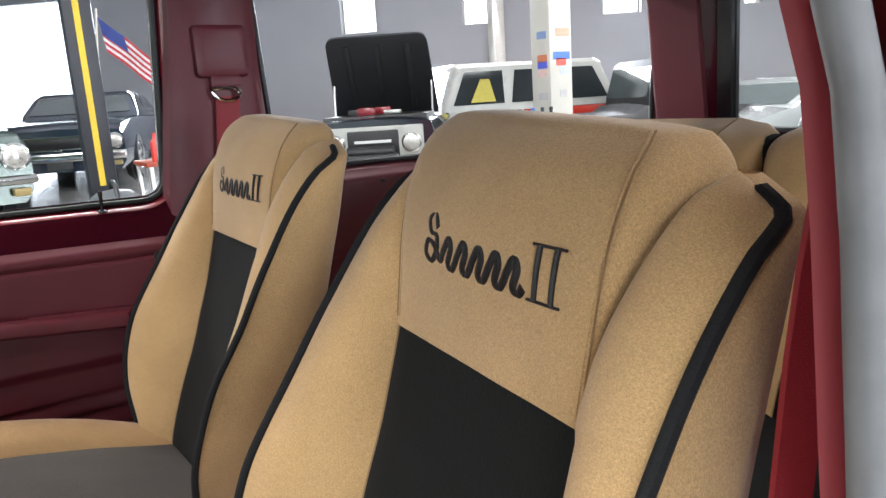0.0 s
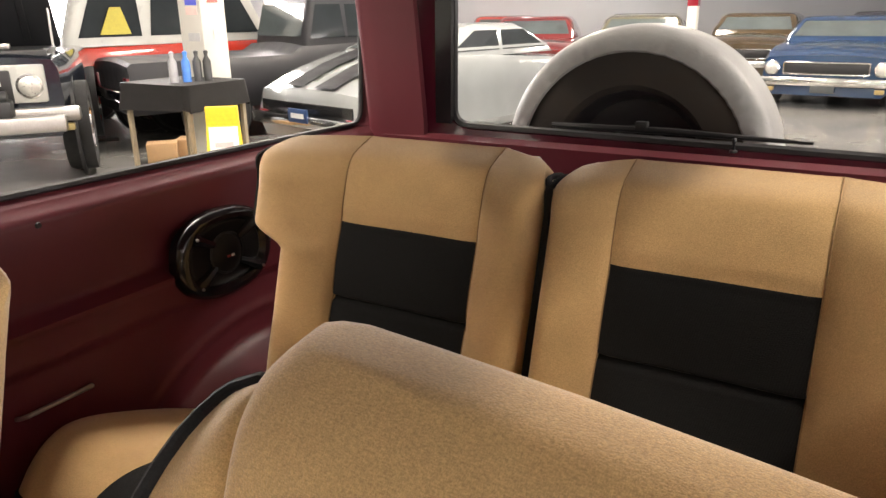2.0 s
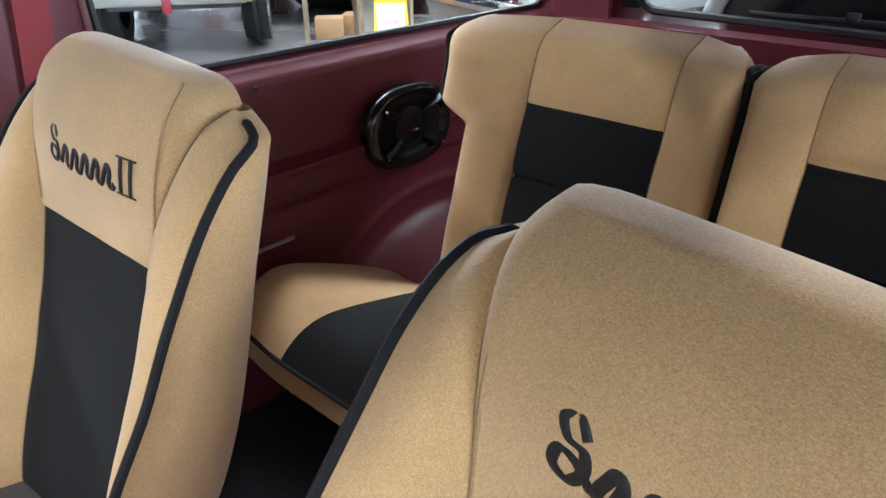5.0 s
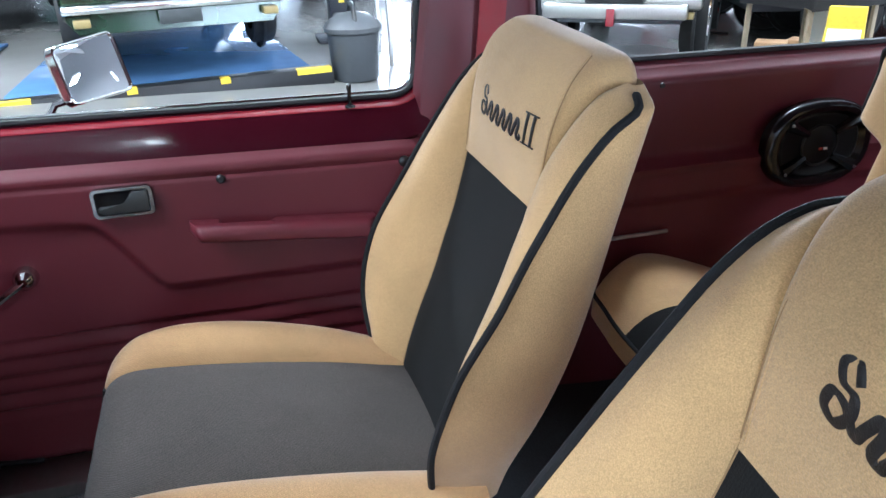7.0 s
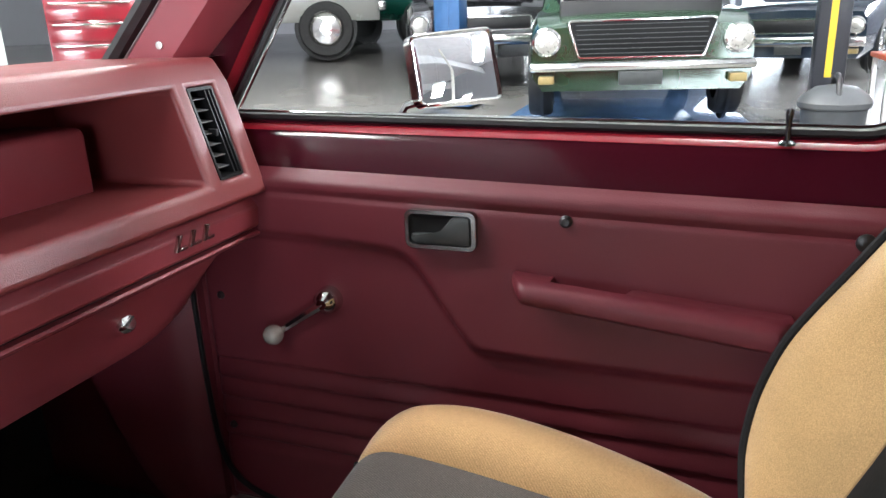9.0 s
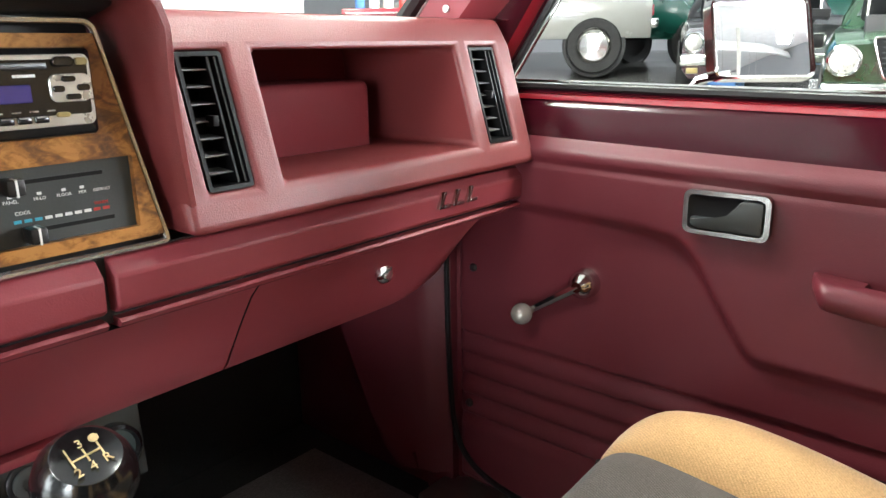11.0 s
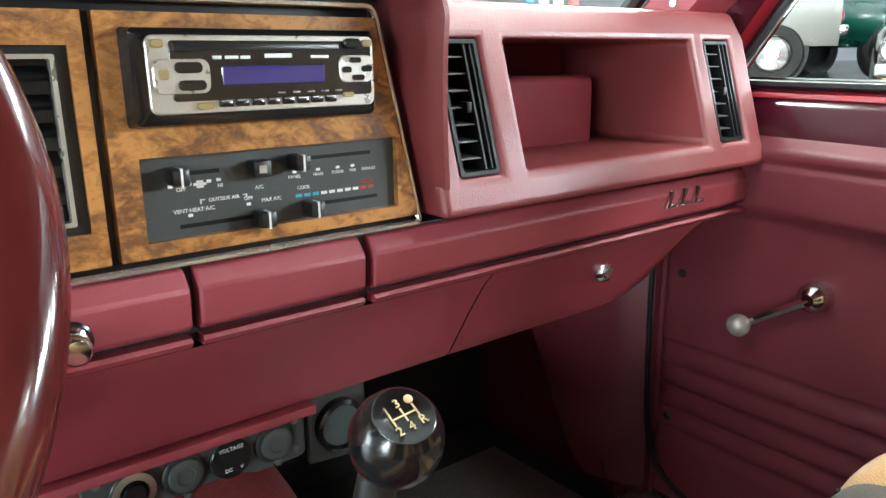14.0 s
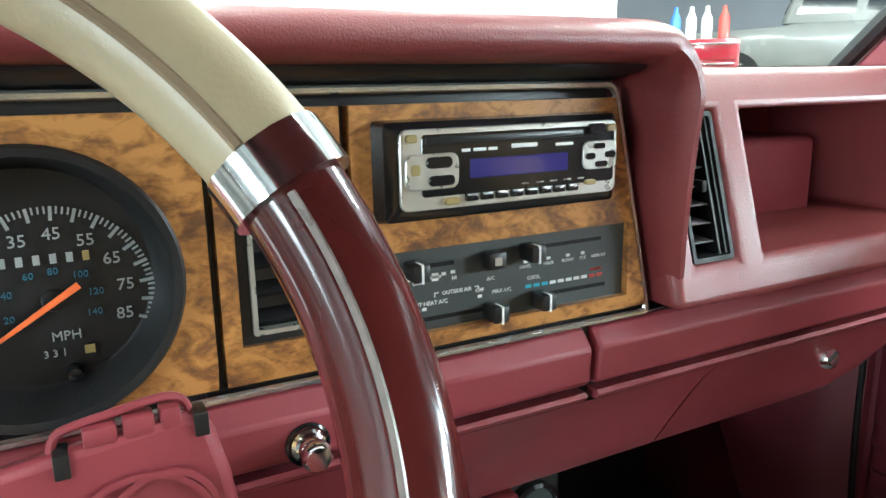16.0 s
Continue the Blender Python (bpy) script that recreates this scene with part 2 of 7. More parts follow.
CEIL = material("grey_roof_sheet", (0.80, 0.80, 0.81), 0.8, 0, 0.06, 2.0)
COLUMN = material("cream_steel_column", (0.62, 0.60, 0.54), 0.5, 0, 0.08, 5)
TYRE = material("tyre_rubber", (0.018, 0.018, 0.018), 0.75, 0, 0.25, 20, 0.4, 120)
DUSTY = material("dusty_tyre_rubber", (0.024, 0.018, 0.013), 0.85, 0, 0.6, 9, 0.4, 120, 0, 3)
COVER = material("white_vinyl_cover", (0.215, 0.212, 0.205), 0.5, 0, 0.10, 10, 0.5, 26, 0, 2, 0.5, 0.006)
GLASS_DARK = material("dark_car_glass", (0.020, 0.024, 0.026), 0.06, 0, 0.1, 4, 0, 100, 0.3)
GLASS_PALE = material("pale_car_glass", (0.07, 0.085, 0.085), 0.06, 0, 0.2, 2, 0, 100, 0.3)
# truck red lightened for the outside light on post and outer lip
POST_RED_LIT = material("lit_red_post_paint", (0.34, 0.05, 0.06), 0.38, 0, 0.12, 6, 0.05, 60, 0.1)
OFF_WHITE = material("off_white_car_paint", (0.40, 0.40, 0.37), 0.3, 0, 0.1, 4, 0.02, 30, 0.4)
MIRROR = material("mirror_glass", (0.90, 0.91, 0.92), 0.015, 1.0, 0.0, 5, 0)
DAYLIGHT = glow("daylight", (0.93, 0.97, 1.0), 5.0)
TUBE = glow("tube_lamp_white", (1.0, 0.98, 0.93), 14.0)


# ---- small mesh tools ----
BASE = {}


def thing(name, label, category, at=(0, 0, 0), group="", kind=""):
    ob = new(name)
    ob.empty_display_size = 0.05
    ob.location = at
    BASE[ob.name] = Vector(at)
    return tagged(ob, label, category, group, kind)


def part(name, bm, mat, parent=None, label="", smooth=40):
    """Links a bmesh, given in the world's metres, as one mesh under a thing or a part."""
    base = BASE.get(parent.name, Vector()) if parent else Vector()
    if base.length:
        bmesh.ops.translate(bm, verts=bm.verts, vec=-base)
    me = bpy.data.meshes.new(name)
    bmesh.ops.recalc_face_normals(bm, faces=bm.faces)
    bm.to_mesh(me)
    bm.free()
    me.materials.append(mat)
    if smooth:
        me.shade_smooth()
        me.set_sharp_from_angle(angle=radians(smooth))
    ob = new(name, me)
    if parent:
        ob.parent = parent
        BASE[ob.name] = base
    if label:
        ob["label"] = label
    return ob


def solo(name, bm, mat, label, category, group="", kind="", smooth=40):
    ob = part(name, bm, mat, None, "", smooth)
    return tagged(ob, label, category, group, kind)


def join(*bms):
    out = bmesh.new()
    for b in bms:
        me = bpy.data.meshes.new("tmp")
        b.to_mesh(me)
        b.free()
        out.from_mesh(me)
        bpy.data.meshes.remove(me)
    return out


def moved(bm, m):
    bmesh.ops.transform(bm, matrix=m, verts=bm.verts)
    return bm


def block(x0, x1, y0, y1, z0, z1, bevel=0.004, seg=2):
    bm = bmesh.new()
    bmesh.ops.create_cube(bm, size=1)
    bmesh.ops.scale(bm, vec=(abs(x1 - x0), abs(y1 - y0), abs(z1 - z0)), verts=bm.verts)
    bmesh.ops.translate(bm, vec=((x0 + x1) / 2, (y0 + y1) / 2, (z0 + z1) / 2), verts=bm.verts)
    if bevel:
        bmesh.ops.bevel(bm, geom=bm.edges[:], offset=min(bevel, 0.45 * min(abs(x1 - x0), abs(y1 - y0), abs(z1 - z0))), segments=seg, profile=0.5, affect="EDGES")
    return bm


def prism(poly, axis, a0, a1, bevel=0.0, seg=2):
    """A polygon pushed along an axis. poly holds the two other coordinates, in the order x, y, z."""
    bm = bmesh.new()

    def at(p, a):
        return {"x": (a, p[0], p[1]), "y": (p[0], a, p[1]), "z": (p[0], p[1], a)}[axis]
    lo = [bm.verts.new(at(p, a0)) for p in poly]
    hi = [bm.verts.new(at(p, a1)) for p in poly]
    k = len(poly)
    bm.faces.new(lo)
    bm.faces.new(hi[::-1])
    for i in range(k):
        bm.faces.new((lo[i], hi[i], hi[(i + 1) % k], lo[(i + 1) % k]))
    if bevel:
        bmesh.ops.bevel(bm, geom=bm.edges[:], offset=bevel, segments=seg, profile=0.5, affect="EDGES")
    return bm


def smooth_line(pts, per=6, closed=False):
    """Catmull-Rom through the points."""
    p = [Vector(q) for q in pts]
    n, out = len(p), []
    for i in range(n if closed else n - 1):
        a, b, c, d = (p[(i + j) % n] if closed else p[min(max(i + j, 0), n - 1)] for j in (-1, 0, 1, 2))
        for s in range(per):
            t = s / per
            out.append(0.5 * ((2 * b) + (c - a) * t + (2 * a - 5 * b + 4 * c - d) * t * t + (3 * b - a - 3 * c + d) * t ** 3))
    if not closed:
        out.append(p[-1])
    return out


def tube(pts, r, seg=8, closed=False):
    bm = bmesh.new()
    p = [Vector(q) for q in pts]
    n = len(p)
    rings, up = [], None
    for i in range(n):
        t = (p[(i + 1) % n] - p[i - 1]) if closed else (p[min(i + 1, n - 1)] - p[max(i - 1, 0)])
        t.normalize()
        if up is None:
            up = t.orthogonal().normalized()
        up = (up - t * up.dot(t)).normalized()
        side = t.cross(up)
        rad = r[i] if isinstance(r, (list, tuple)) else r
        rings.append([bm.verts.new(p[i] + rad * (math.cos(6.28318 * k / seg) * up + math.sin(6.28318 * k / seg) * side)) for k in range(seg)])
    for i in range(n if closed else n - 1):
        a, b = rings[i], rings[(i + 1) % n]
        for k in range(seg):
            bm.faces.new((a[k], a[(k + 1) % seg], b[(k + 1) % seg], b[k]))
    if not closed:
        bm.faces.new(rings[0][::-1])
        bm.faces.new(rings[-1])
    return bm


def lathe(profile, m, seg=28):
    """Turns (radius, height) pairs about the local z axis, then places them by the pose m."""
    bm = bmesh.new()
    rings = []
    for r, h in profile:
        if r < 1e-5:
            rings.append([bm.verts.new((0, 0, h))])
        else:
            rings.append([bm.verts.new((r * math.cos(6.28318 * k / seg), r * math.sin(6.28318 * k / seg), h)) for k in range(seg)])
    for a, b in zip(rings, rings[1:]):
        for k in range(seg):
            q = [a[k % len(a)], a[(k + 1) % len(a)], b[(k + 1) % len(b)], b[k % len(b)]]
            q = list(dict.fromkeys(q))
            if len(q) > 2:
                bm.faces.new(q)
    return moved(bm, m)


def sheet(nu, nv, f):
    """A grid of nu x nv faces through f(u, v)."""
    bm = bmesh.new()
    g = [[bm.verts.new(f(i / nu, j / nv)) for j in range(nv + 1)] for i in range(nu + 1)]
    for i in range(nu):
        for j in range(nv):
            bm.faces.new((g[i][j], g[i + 1][j], g[i + 1][j + 1], g[i][j + 1]))
    return bm


def loft(loops, closed=True, caps=(False, False)):
    bm = bmesh.new()
    rings = [[bm.verts.new(q) for q in loop] for loop in loops]
    for a, b in zip(rings, rings[1:]):
        n = len(a)
        for k in range(n if closed else n - 1):
            bm.faces.new((a[k], a[(k + 1) % n], b[(k + 1) % n], b[k]))
    if caps[0]:
        bm.faces.new(rings[0][::-1])
    if caps[1]:
        bm.faces.new(rings[-1])
    return bm


def ball(c, r, seg=20):
    bm = bmesh.new()
    bmesh.ops.create_uvsphere(bm, u_segments=seg, v_segments=seg // 2, radius=1)
    bmesh.ops.scale(bm, vec=r if isinstance(r, (tuple, list)) else (r, r, r), verts=bm.verts)
    bmesh.ops.translate(bm, vec=c, verts=bm.verts)
    return bm


def rounded(x0, x1, z0, z1, r, k=5):
    """A rectangle with round corners as a list of pairs, anticlockwise."""
    out = []
    for cx, cz, a0 in ((x1 - r, z0 + r, -90), (x1 - r, z1 - r, 0), (x0 + r, z1 - r, 90), (x0 + r, z0 + r, 180)):
        for i in range(k + 1):
            a = radians(a0 + 90 * i / k)
            out.append((cx + r * math.cos(a), cz + r * math.sin(a)))
    return out


def interp(z, table, col):
    """Smooth value of a column of a table by its first column."""
    n = len(table)
    if z <= table[0][0]:
        return table[0][col]
    for i in range(n - 1):
        a, b = table[i], table[i + 1]
        if z <= b[0]:
            t = (z - a[0]) / (b[0] - a[0])
            p0, p3 = table[max(i - 1, 0)], table[min(i + 2, n - 1)]
            m1 = (b[col] - p0[col]) / max(b[0] - p0[0], 1e-6) * (b[0] - a[0])
            m2 = (p3[col] - a[col]) / max(p3[0] - a[0], 1e-6) * (b[0] - a[0])
            return a[col] * (2 * t ** 3 - 3 * t * t + 1) + m1 * (t ** 3 - 2 * t * t + t) + b[col] * (3 * t * t - 2 * t ** 3) + m2 * (t ** 3 - t * t)
    return table[-1][col]


def step(a, b, x):
    t = min(max((x - a) / (b - a), 0), 1)
    return t * t * (3 - 2 * t)


def words(text, size, mat, m, parent, depth=0.0004):
    """Raised lettering in the built-in font, as a mesh; m places it (x along the line, z out of the surface)."""
    c = bpy.data.curves.new("lettering", "FONT")
    c.body, c.size, c.extrude, c.align_x, c.align_y = text, size, depth, "CENTER", "CENTER"
    c.resolution_u = 2
    tmp = bpy.data.objects.new("tmp_text", c)
    scene.collection.objects.link(tmp)
    dg = bpy.context.evaluated_depsgraph_get()
    me = bpy.data.meshes.new_from_object(tmp.evaluated_get(dg))
    bpy.data.objects.remove(tmp)
    bm = bmesh.new()
    bm.from_mesh(me)
    bpy.data.meshes.remove(me)
    return part("lettering", moved(bm, m), mat, parent, "", 0)


# ---- the truck's cabin shell ----
CX = -0.055                       # the cabin's middle
DOOR_X, OUT_X = 0.68, 0.745       # trim face and glass line on the passenger's side


def corner_loop(pts, r, k=5):
    """A closed outline in two coordinates with its corners rounded."""
    out, n = [], len(pts)
    for i in range(n):
        p, a, b = Vector(pts[i]), Vector(pts[i - 1]), Vector(pts[(i + 1) % n])
        u, v = (a - p).normalized(), (b - p).normalized()
        rr = r[i] if isinstance(r, (list, tuple)) else r
        half = u.angle(v) / 2
        d = rr / math.tan(half)
        s, e = p + u * d, p + v * d
        for j in range(k + 1):
            t = j / k
            out.append(tuple((s * (1 - t) + p * t) * (1 - t) + (p * (1 - t) + e * t) * t))
    return out


def grown(loop, d):
    """The outline pushed outwards by d."""
    n, out = len(loop), []
    area = sum(loop[i][0] * loop[(i + 1) % n][1] - loop[(i + 1) % n][0] * loop[i][1] for i in range(n))
    sg = 1 if area > 0 else -1
    for i in range(n):
        t = Vector(loop[(i + 1) % n]) - Vector(loop[i - 1])
        if t.length < 1e-9:
            t = Vector((1, 0))
        t.normalize()
        out.append((loop[i][0] + sg * t.y * d, loop[i][1] - sg * t.x * d))
    return out


def on_x(loop, x):
    return [(x, a, b) for a, b in loop]


# passenger's door: trim, painted frame, glass line, fittings
door = thing("truck_door", "maroon vinyl trimmed truck door, closed, with gloss painted window frame", "car door", (0.72, -0.37, 0.46))


def trim_face(u, v):
    y = 0.135 - u * 1.000
    top = 1.128 - 0.025 * u
    z = 0.505 + v * (top - 0.505)
    line = interp(-y, [(-0.14, 1.022), (0.10, 1.015), (0.235, 1.004), (0.262, 0.985), (0.34, 0.872), (0.365, 0.862), (0.9, 0.858)], 1)
    x = DOOR_X
    x -= 0.013 * step(line - 0.012, line + 0.012, z)
    x += 0.004 * math.exp(-((z - (top - 0.035)) / 0.004) ** 2)
    x += 0.020 * step(top - 0.020, top + 0.004, z)
    for g in (0.790, 0.753, 0.715, 0.677, 0.640):
        x += 0.0045 * step(g - 0.030, g - 0.003, z) * (1 - step(g - 0.003, g + 0.003, z))
    edge = min(u * 1.0, (1 - u) * 1.0, v * 0.6)
    x += 0.012 * (1 - step(0.0, 0.016, edge))
    return (x, y, z)


part("trim_panel", sheet(170, 150, trim_face), VINYL, door, "pressed maroon vinyl trim panel with ribs")
part("door_core", block(0.71, 0.80, -0.868, 0.139, 0.47, 1.108, 0.01), PAINT, door)
WIN = corner_loop([(0.085, 1.192), (-0.87, 1.178), (-0.905, 1.70), (-0.27, 1.70)], [0.012, 0.055, 0.06, 0.06], 7)


def sill_down(loop, d, x, low):
    out = []
    for a, b in grown(loop, d):
        if b < 1.21:
            b = max(min(b, 1.30), low)
        out.append((x, a, b))
    return out


frame_loops = [on_x(WIN, 0.752), sill_down(WIN, 0.010, 0.744, 1.16), sill_down(WIN, 0.020, 0.728, 1.15), sill_down(WIN, 0.030, 0.722, 1.14), sill_down(WIN, 0.060, 0.706, 1.118), sill_down(WIN, 0.078, 0.700, 1.098)]
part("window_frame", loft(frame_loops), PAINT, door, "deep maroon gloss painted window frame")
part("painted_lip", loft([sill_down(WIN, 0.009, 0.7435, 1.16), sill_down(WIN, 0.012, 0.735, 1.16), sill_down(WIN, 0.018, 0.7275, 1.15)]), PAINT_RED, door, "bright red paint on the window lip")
part("weather_strip", tube(on_x(WIN, 0.748), 0.0060, 6, True), RUBBER, door, "black rubber weather strip")
part("bright_strip", tube(on_x(grown(WIN, -0.007), 0.754), 0.0026, 6, True), CHROME, door, "thin bright metal strip")
part("outer_skin", block(0.80, 0.812, -0.90, 0.20, 0.45, 1.17, 0.004), PAINT_RED, door)
lock = part("lock_pin", join(lathe([(0, 0.043), (0.0042, 0.041), (0.0052, 0.034), (0.0036, 0.028), (0.0036, 0.0), (0, 0.0)], pose(0.724, -0.736, 1.170), 12),
                             lathe([(0.010, 0.0), (0.010, 0.003), (0.006, 0.006)], pose(0.724, -0.736, 1.167), 16)), BLACK_GLOSS, door, "small black lock pin")
# door handle in its bright bezel
bez_o, bez_i = rounded(-0.358, -0.254, 1.022, 1.077, 0.010), rounded(-0.352, -0.260, 1.0275, 1.0715, 0.007)
hb = part("handle_bezel", loft([on_x(bez_o, 0.668), on_x(bez_o, 0.656), on_x(bez_i, 0.656), on_x(bez_i, 0.678)]), BEZEL, door, "worn chrome handle bezel")
part("handle_cup", loft([on_x(bez_i, 0.6585), on_x(rounded(-0.344, -0.268, 1.034, 1.066, 0.006), 0.6635)], caps=(False, True)), VENT_BLACK, hb, "black plastic cup")
part("lever", prism([(-0.350, 1.029), (-0.271, 1.029), (-0.263, 1.034), (-0.263, 1.043), (-0.299, 1.0435), (-0.310, 1.047), (-0.316, 1.054), (-0.320, 1.065), (-0.327, 1.069), (-0.350, 1.069)], "x", 0.6545, 0.668, 0.003), PANEL_BLACK, hb, "black release lever")
# window crank
crank = part("window_crank", join(lathe([(0, 0.030), (0.008, 0.030), (0.012, 0.026), (0.019, 0.020), (0.021, 0.010), (0.022, 0.0)], pose(0.680, -0.111, 0.920, 0, -90, 0), 24),
             tube(smooth_line([(0.658, -0.111, 0.920), (0.655, -0.080, 0.900), (0.657, -0.040, 0.873), (0.661, -0.023, 0.861)], 5), [0.0085 - 0.0002 * i for i in range(16)], 8)), CHROME, door, "chrome window crank")
part("crank_knob", join(ball((0.648, -0.021, 0.861), (0.017, 0.017, 0.017)), tube([(0.664, -0.021, 0.861), (0.652, -0.021, 0.861)], 0.006, 10)), SMOKE, crank, "smoky clear plastic crank knob")
# screw caps
for cy, cz, r in ((-0.479, 1.070, 0.0085), (-0.825, 1.066, 0.011), (0.095, 0.905, 0.007), (0.105, 0.66, 0.007)):
    part("screw_cap", lathe([(0, 0.006), (r * 0.6, 0.006), (r, 0.003), (r, 0.0)], pose(0.668 if cz > 0.95 else 0.681, cy, cz, 0, -90, 0), 18), BLACK, door, "dark round screw cap")
# armrest


def arm_sec(y, t):
    dip = step(0.15, 0.18, t) * (1 - step(0.38, 0.46, t))
    top = 1.000 - 0.028 * t
    dep = 0.062 * step(-0.05, 0.06, t) * (1 - 0.35 * step(0.95, 1.0, t))
    h = 0.030 * (0.6 + 0.4 * step(0, 0.06, t)) + 0.008 * t
    x = 0.671
    prof = [(x, top - 0.004 - 0.020 * dip), (x - dep * 0.45, top - 0.002 - 0.020 * dip), (x - dep * 0.55, top), (x - dep * 0.84, top - 0.001), (x - dep * 0.96, top - 0.006), (x - dep, top - 0.014), (x - dep * 0.97, top - h + 0.006), (x - dep * 0.86, top - h), (x - dep * 0.60, top - h + 0.004), (x - dep * 0.20, top - h + 0.002), (x, top - h - 0.006)]
    return [(a, y, b) for a, b in prof]


part("armrest", loft([arm_sec(-0.412 - 0.345 * i / 60, i / 60) for i in range(61)], False, (False, False)), VINYL, door, "moulded maroon pull armrest")
part("scuff_plate", block(0.60, 0.70, -0.86, 0.16, 0.470, 0.500, 0.006), STEEL, door, "grey sill plate")

# outside mirror on its arm
mir = thing("door_mirror", "rectangular chrome rimmed door mirror on a metal arm", "mirror", (0.82, -0.28, 1.19))
mz = Vector((-0.50, -0.85, 0.29)).normalized()
mh = Vector((0, 0, 1)).cross(mz).normalized()
mv = mz.cross(mh)
mm = Matrix.Translation((0.845, -0.268, 1.256)) @ Matrix((-mz, mh, mv)).transposed().to_4x4()
gl = corner_loop([(-0.081, -0.052), (0.084, -0.056), (0.090, 0.058), (-0.074, 0.050)], 0.014)


def mloop(loop, x):
    return [mm @ Vector((x, a, b)) for a, b in loop]


part("mirror_shell", loft([mloop(grown(gl, 0.003), -0.002), mloop(grown(gl, 0.004), 0.012), mloop(grown(gl, -0.01), 0.030)], True, (False, True)), CHROME, mir, "chrome mirror back")
part("mirror_glass", loft([mloop(gl, 0.0), mloop(grown(gl, -0.002), -0.0004)], True, (False, True)), MIRROR, mir, "clean mirror glass")
part("rim", tube(mloop(gl, -0.001), 0.0028, 6, True), CHROME, mir)
part("mirror_arm", tube([(0.815, -0.245, 1.212), (0.812, -0.20, 1.200), (0.806, -0.165, 1.150)], 0.007, 8), CHROME, mir)

# B-pillar with belt
pillar = thing("pillar_trim", "maroon moulded pillar trim with belt guide", "car trim", (0.70, -1.0, 1.1))
part("pillar_cover", loft([[(0.735, -0.905 + dy0, z), (0.712, -0.915 + dy0, z), (0.700, -0.940 + dy0, z), (0.698, -1.080, z), (0.712, -1.105, z), (0.735, -1.112, z)] for z, dy0 in ((1.08, 0.045), (1.2, 0.04), (1.35, 0.02), (1.5, 0.0), (1.75, -0.02))], False), VINYL, pillar)
part("pillar_lower", loft([[(0.735, -0.862, z), (0.700, -0.874, z), (0.692, -0.90, z), (0.690, -1.09, z), (0.70, -1.12, z)] for z in (0.45, 0.7, 1.0, 1.10)], False), VINYL, pillar)
part("belt_cover", loft([on_x(rounded(-1.078, -0.957, 1.432, 1.545, 0.012), 0.700), on_x(rounded(-1.074, -0.960, 1.436, 1.543, 0.012), 0.684), on_x(rounded(-1.060, -0.975, 1.45, 1.535, 0.012), 0.678)], True, (False, True)), VINYL, pillar, "moulded maroon belt cover")
part("belt_slot", block(0.678, 0.70, -1.052, -0.985, 1.412, 1.436, 0.004), VINYL, pillar)
part("belt_guide", tube(smooth_line([(0.682, -0.985, 1.405), (0.678, -1.0, 1.386), (0.678, -1.025, 1.382), (0.680, -1.045, 1.395), (0.684, -1.035, 1.408), (0.684, -1.005, 1.410)], 5, True), 0.0045, 8, True), CHROME, pillar, "bright metal belt guide")
belt = solo("seat_belt", loft([[(0.686 - 0.002 * math.sin(z * 9), -1.045 + d, z), (0.683 - 0.002 * math.sin(z * 9), -1.045 + d, z), (0.683 - 0.002 * math.sin(z * 9), -0.992 + d, z), (0.686 - 0.002 * math.sin(z * 9), -0.992 + d, z)] for z, d in ((1.392, 0.0), (1.3, 0.008), (1.15, 0.022), (1.0, 0.03), (0.8, 0.04), (0.5, 0.05))]), BELT, "flat red webbing seat belt hanging on its pillar", "seat belt", "seat belts")

# rear quarter panel, with window opening, wheel housing and speaker
quarter = thing("quarter_panel", "maroon moulded rear side panel with wheel housing bulge", "car trim", (0.70, -1.75, 0.45))


def quarter_face(u, v):
    y = -1.085 - u * 1.36
    z = 0.45 + v * 0.745
    x = 0.683
    x -= 0.030 * (1 - step(0.985, 1.010, z)) * step(-1.15, -1.30, y)
    x -= 0.012 * math.exp(-((z - 0.995) / 0.012) ** 2) * step(-1.15, -1.30, y)
    x += 0.012 * (1 - step(0.90, 0.93, z)) * step(-1.15, -1.30, y)
    r = math.hypot((y + 1.86) / 0.40, (z - 0.40) / 0.37)
    x -= 0.175 * (1 - step(0.58, 1.03, r)) + 0.006 * math.exp(-((r - 1.17) / 0.035) ** 2)
    x += 0.030 * step(1.170, 1.196, z)
    return (x, y, z)


part("panel_face", sheet(150, 110, quarter_face), VINYL, quarter, "pressed maroon vinyl side panel")
QWIN = corner_loop([(-1.135, 1.212), (-2.43, 1.200), (-2.47, 1.705), (-1.11, 1.705)], [0.04, 0.05, 0.06, 0.05], 6)
part("window_ledge", loft([on_x(QWIN, 0.752), on_x(grown(QWIN, 0.010), 0.740), on_x(grown(QWIN, 0.018), 0.714), on_x(grown(QWIN, 0.034), 0.703)]), VINYL, quarter, "maroon window ledge")
part("window_seal", tube(on_x(QWIN, 0.746), 0.0075, 6, True), RUBBER, quarter, "black window seal")
part("outer_skin", block(0.80, 0.812, -2.47, -0.905, 0.45, 1.18, 0.004), PAINT_RED, quarter)
for cy, cz in ((-1.386, 1.163), (-1.30, 1.02), (-1.17, 1.16)):
    part("screw_cap", lathe([(0, 0.004), (0.005, 0.004), (0.0065, 0.0)], pose(0.684, cy, cz, 0, -90, 0), 14), BLACK, quarter)
part("grab_rail", tube(smooth_line([(0.662, -1.270, 0.838), (0.637, -1.276, 0.848), (0.630, -1.290, 0.852), (0.630, -1.385, 0.852), (0.636, -1.400, 0.850), (0.662, -1.405, 0.836)], 5), 0.0046, 8), STEEL, quarter, "thin bright metal rail")

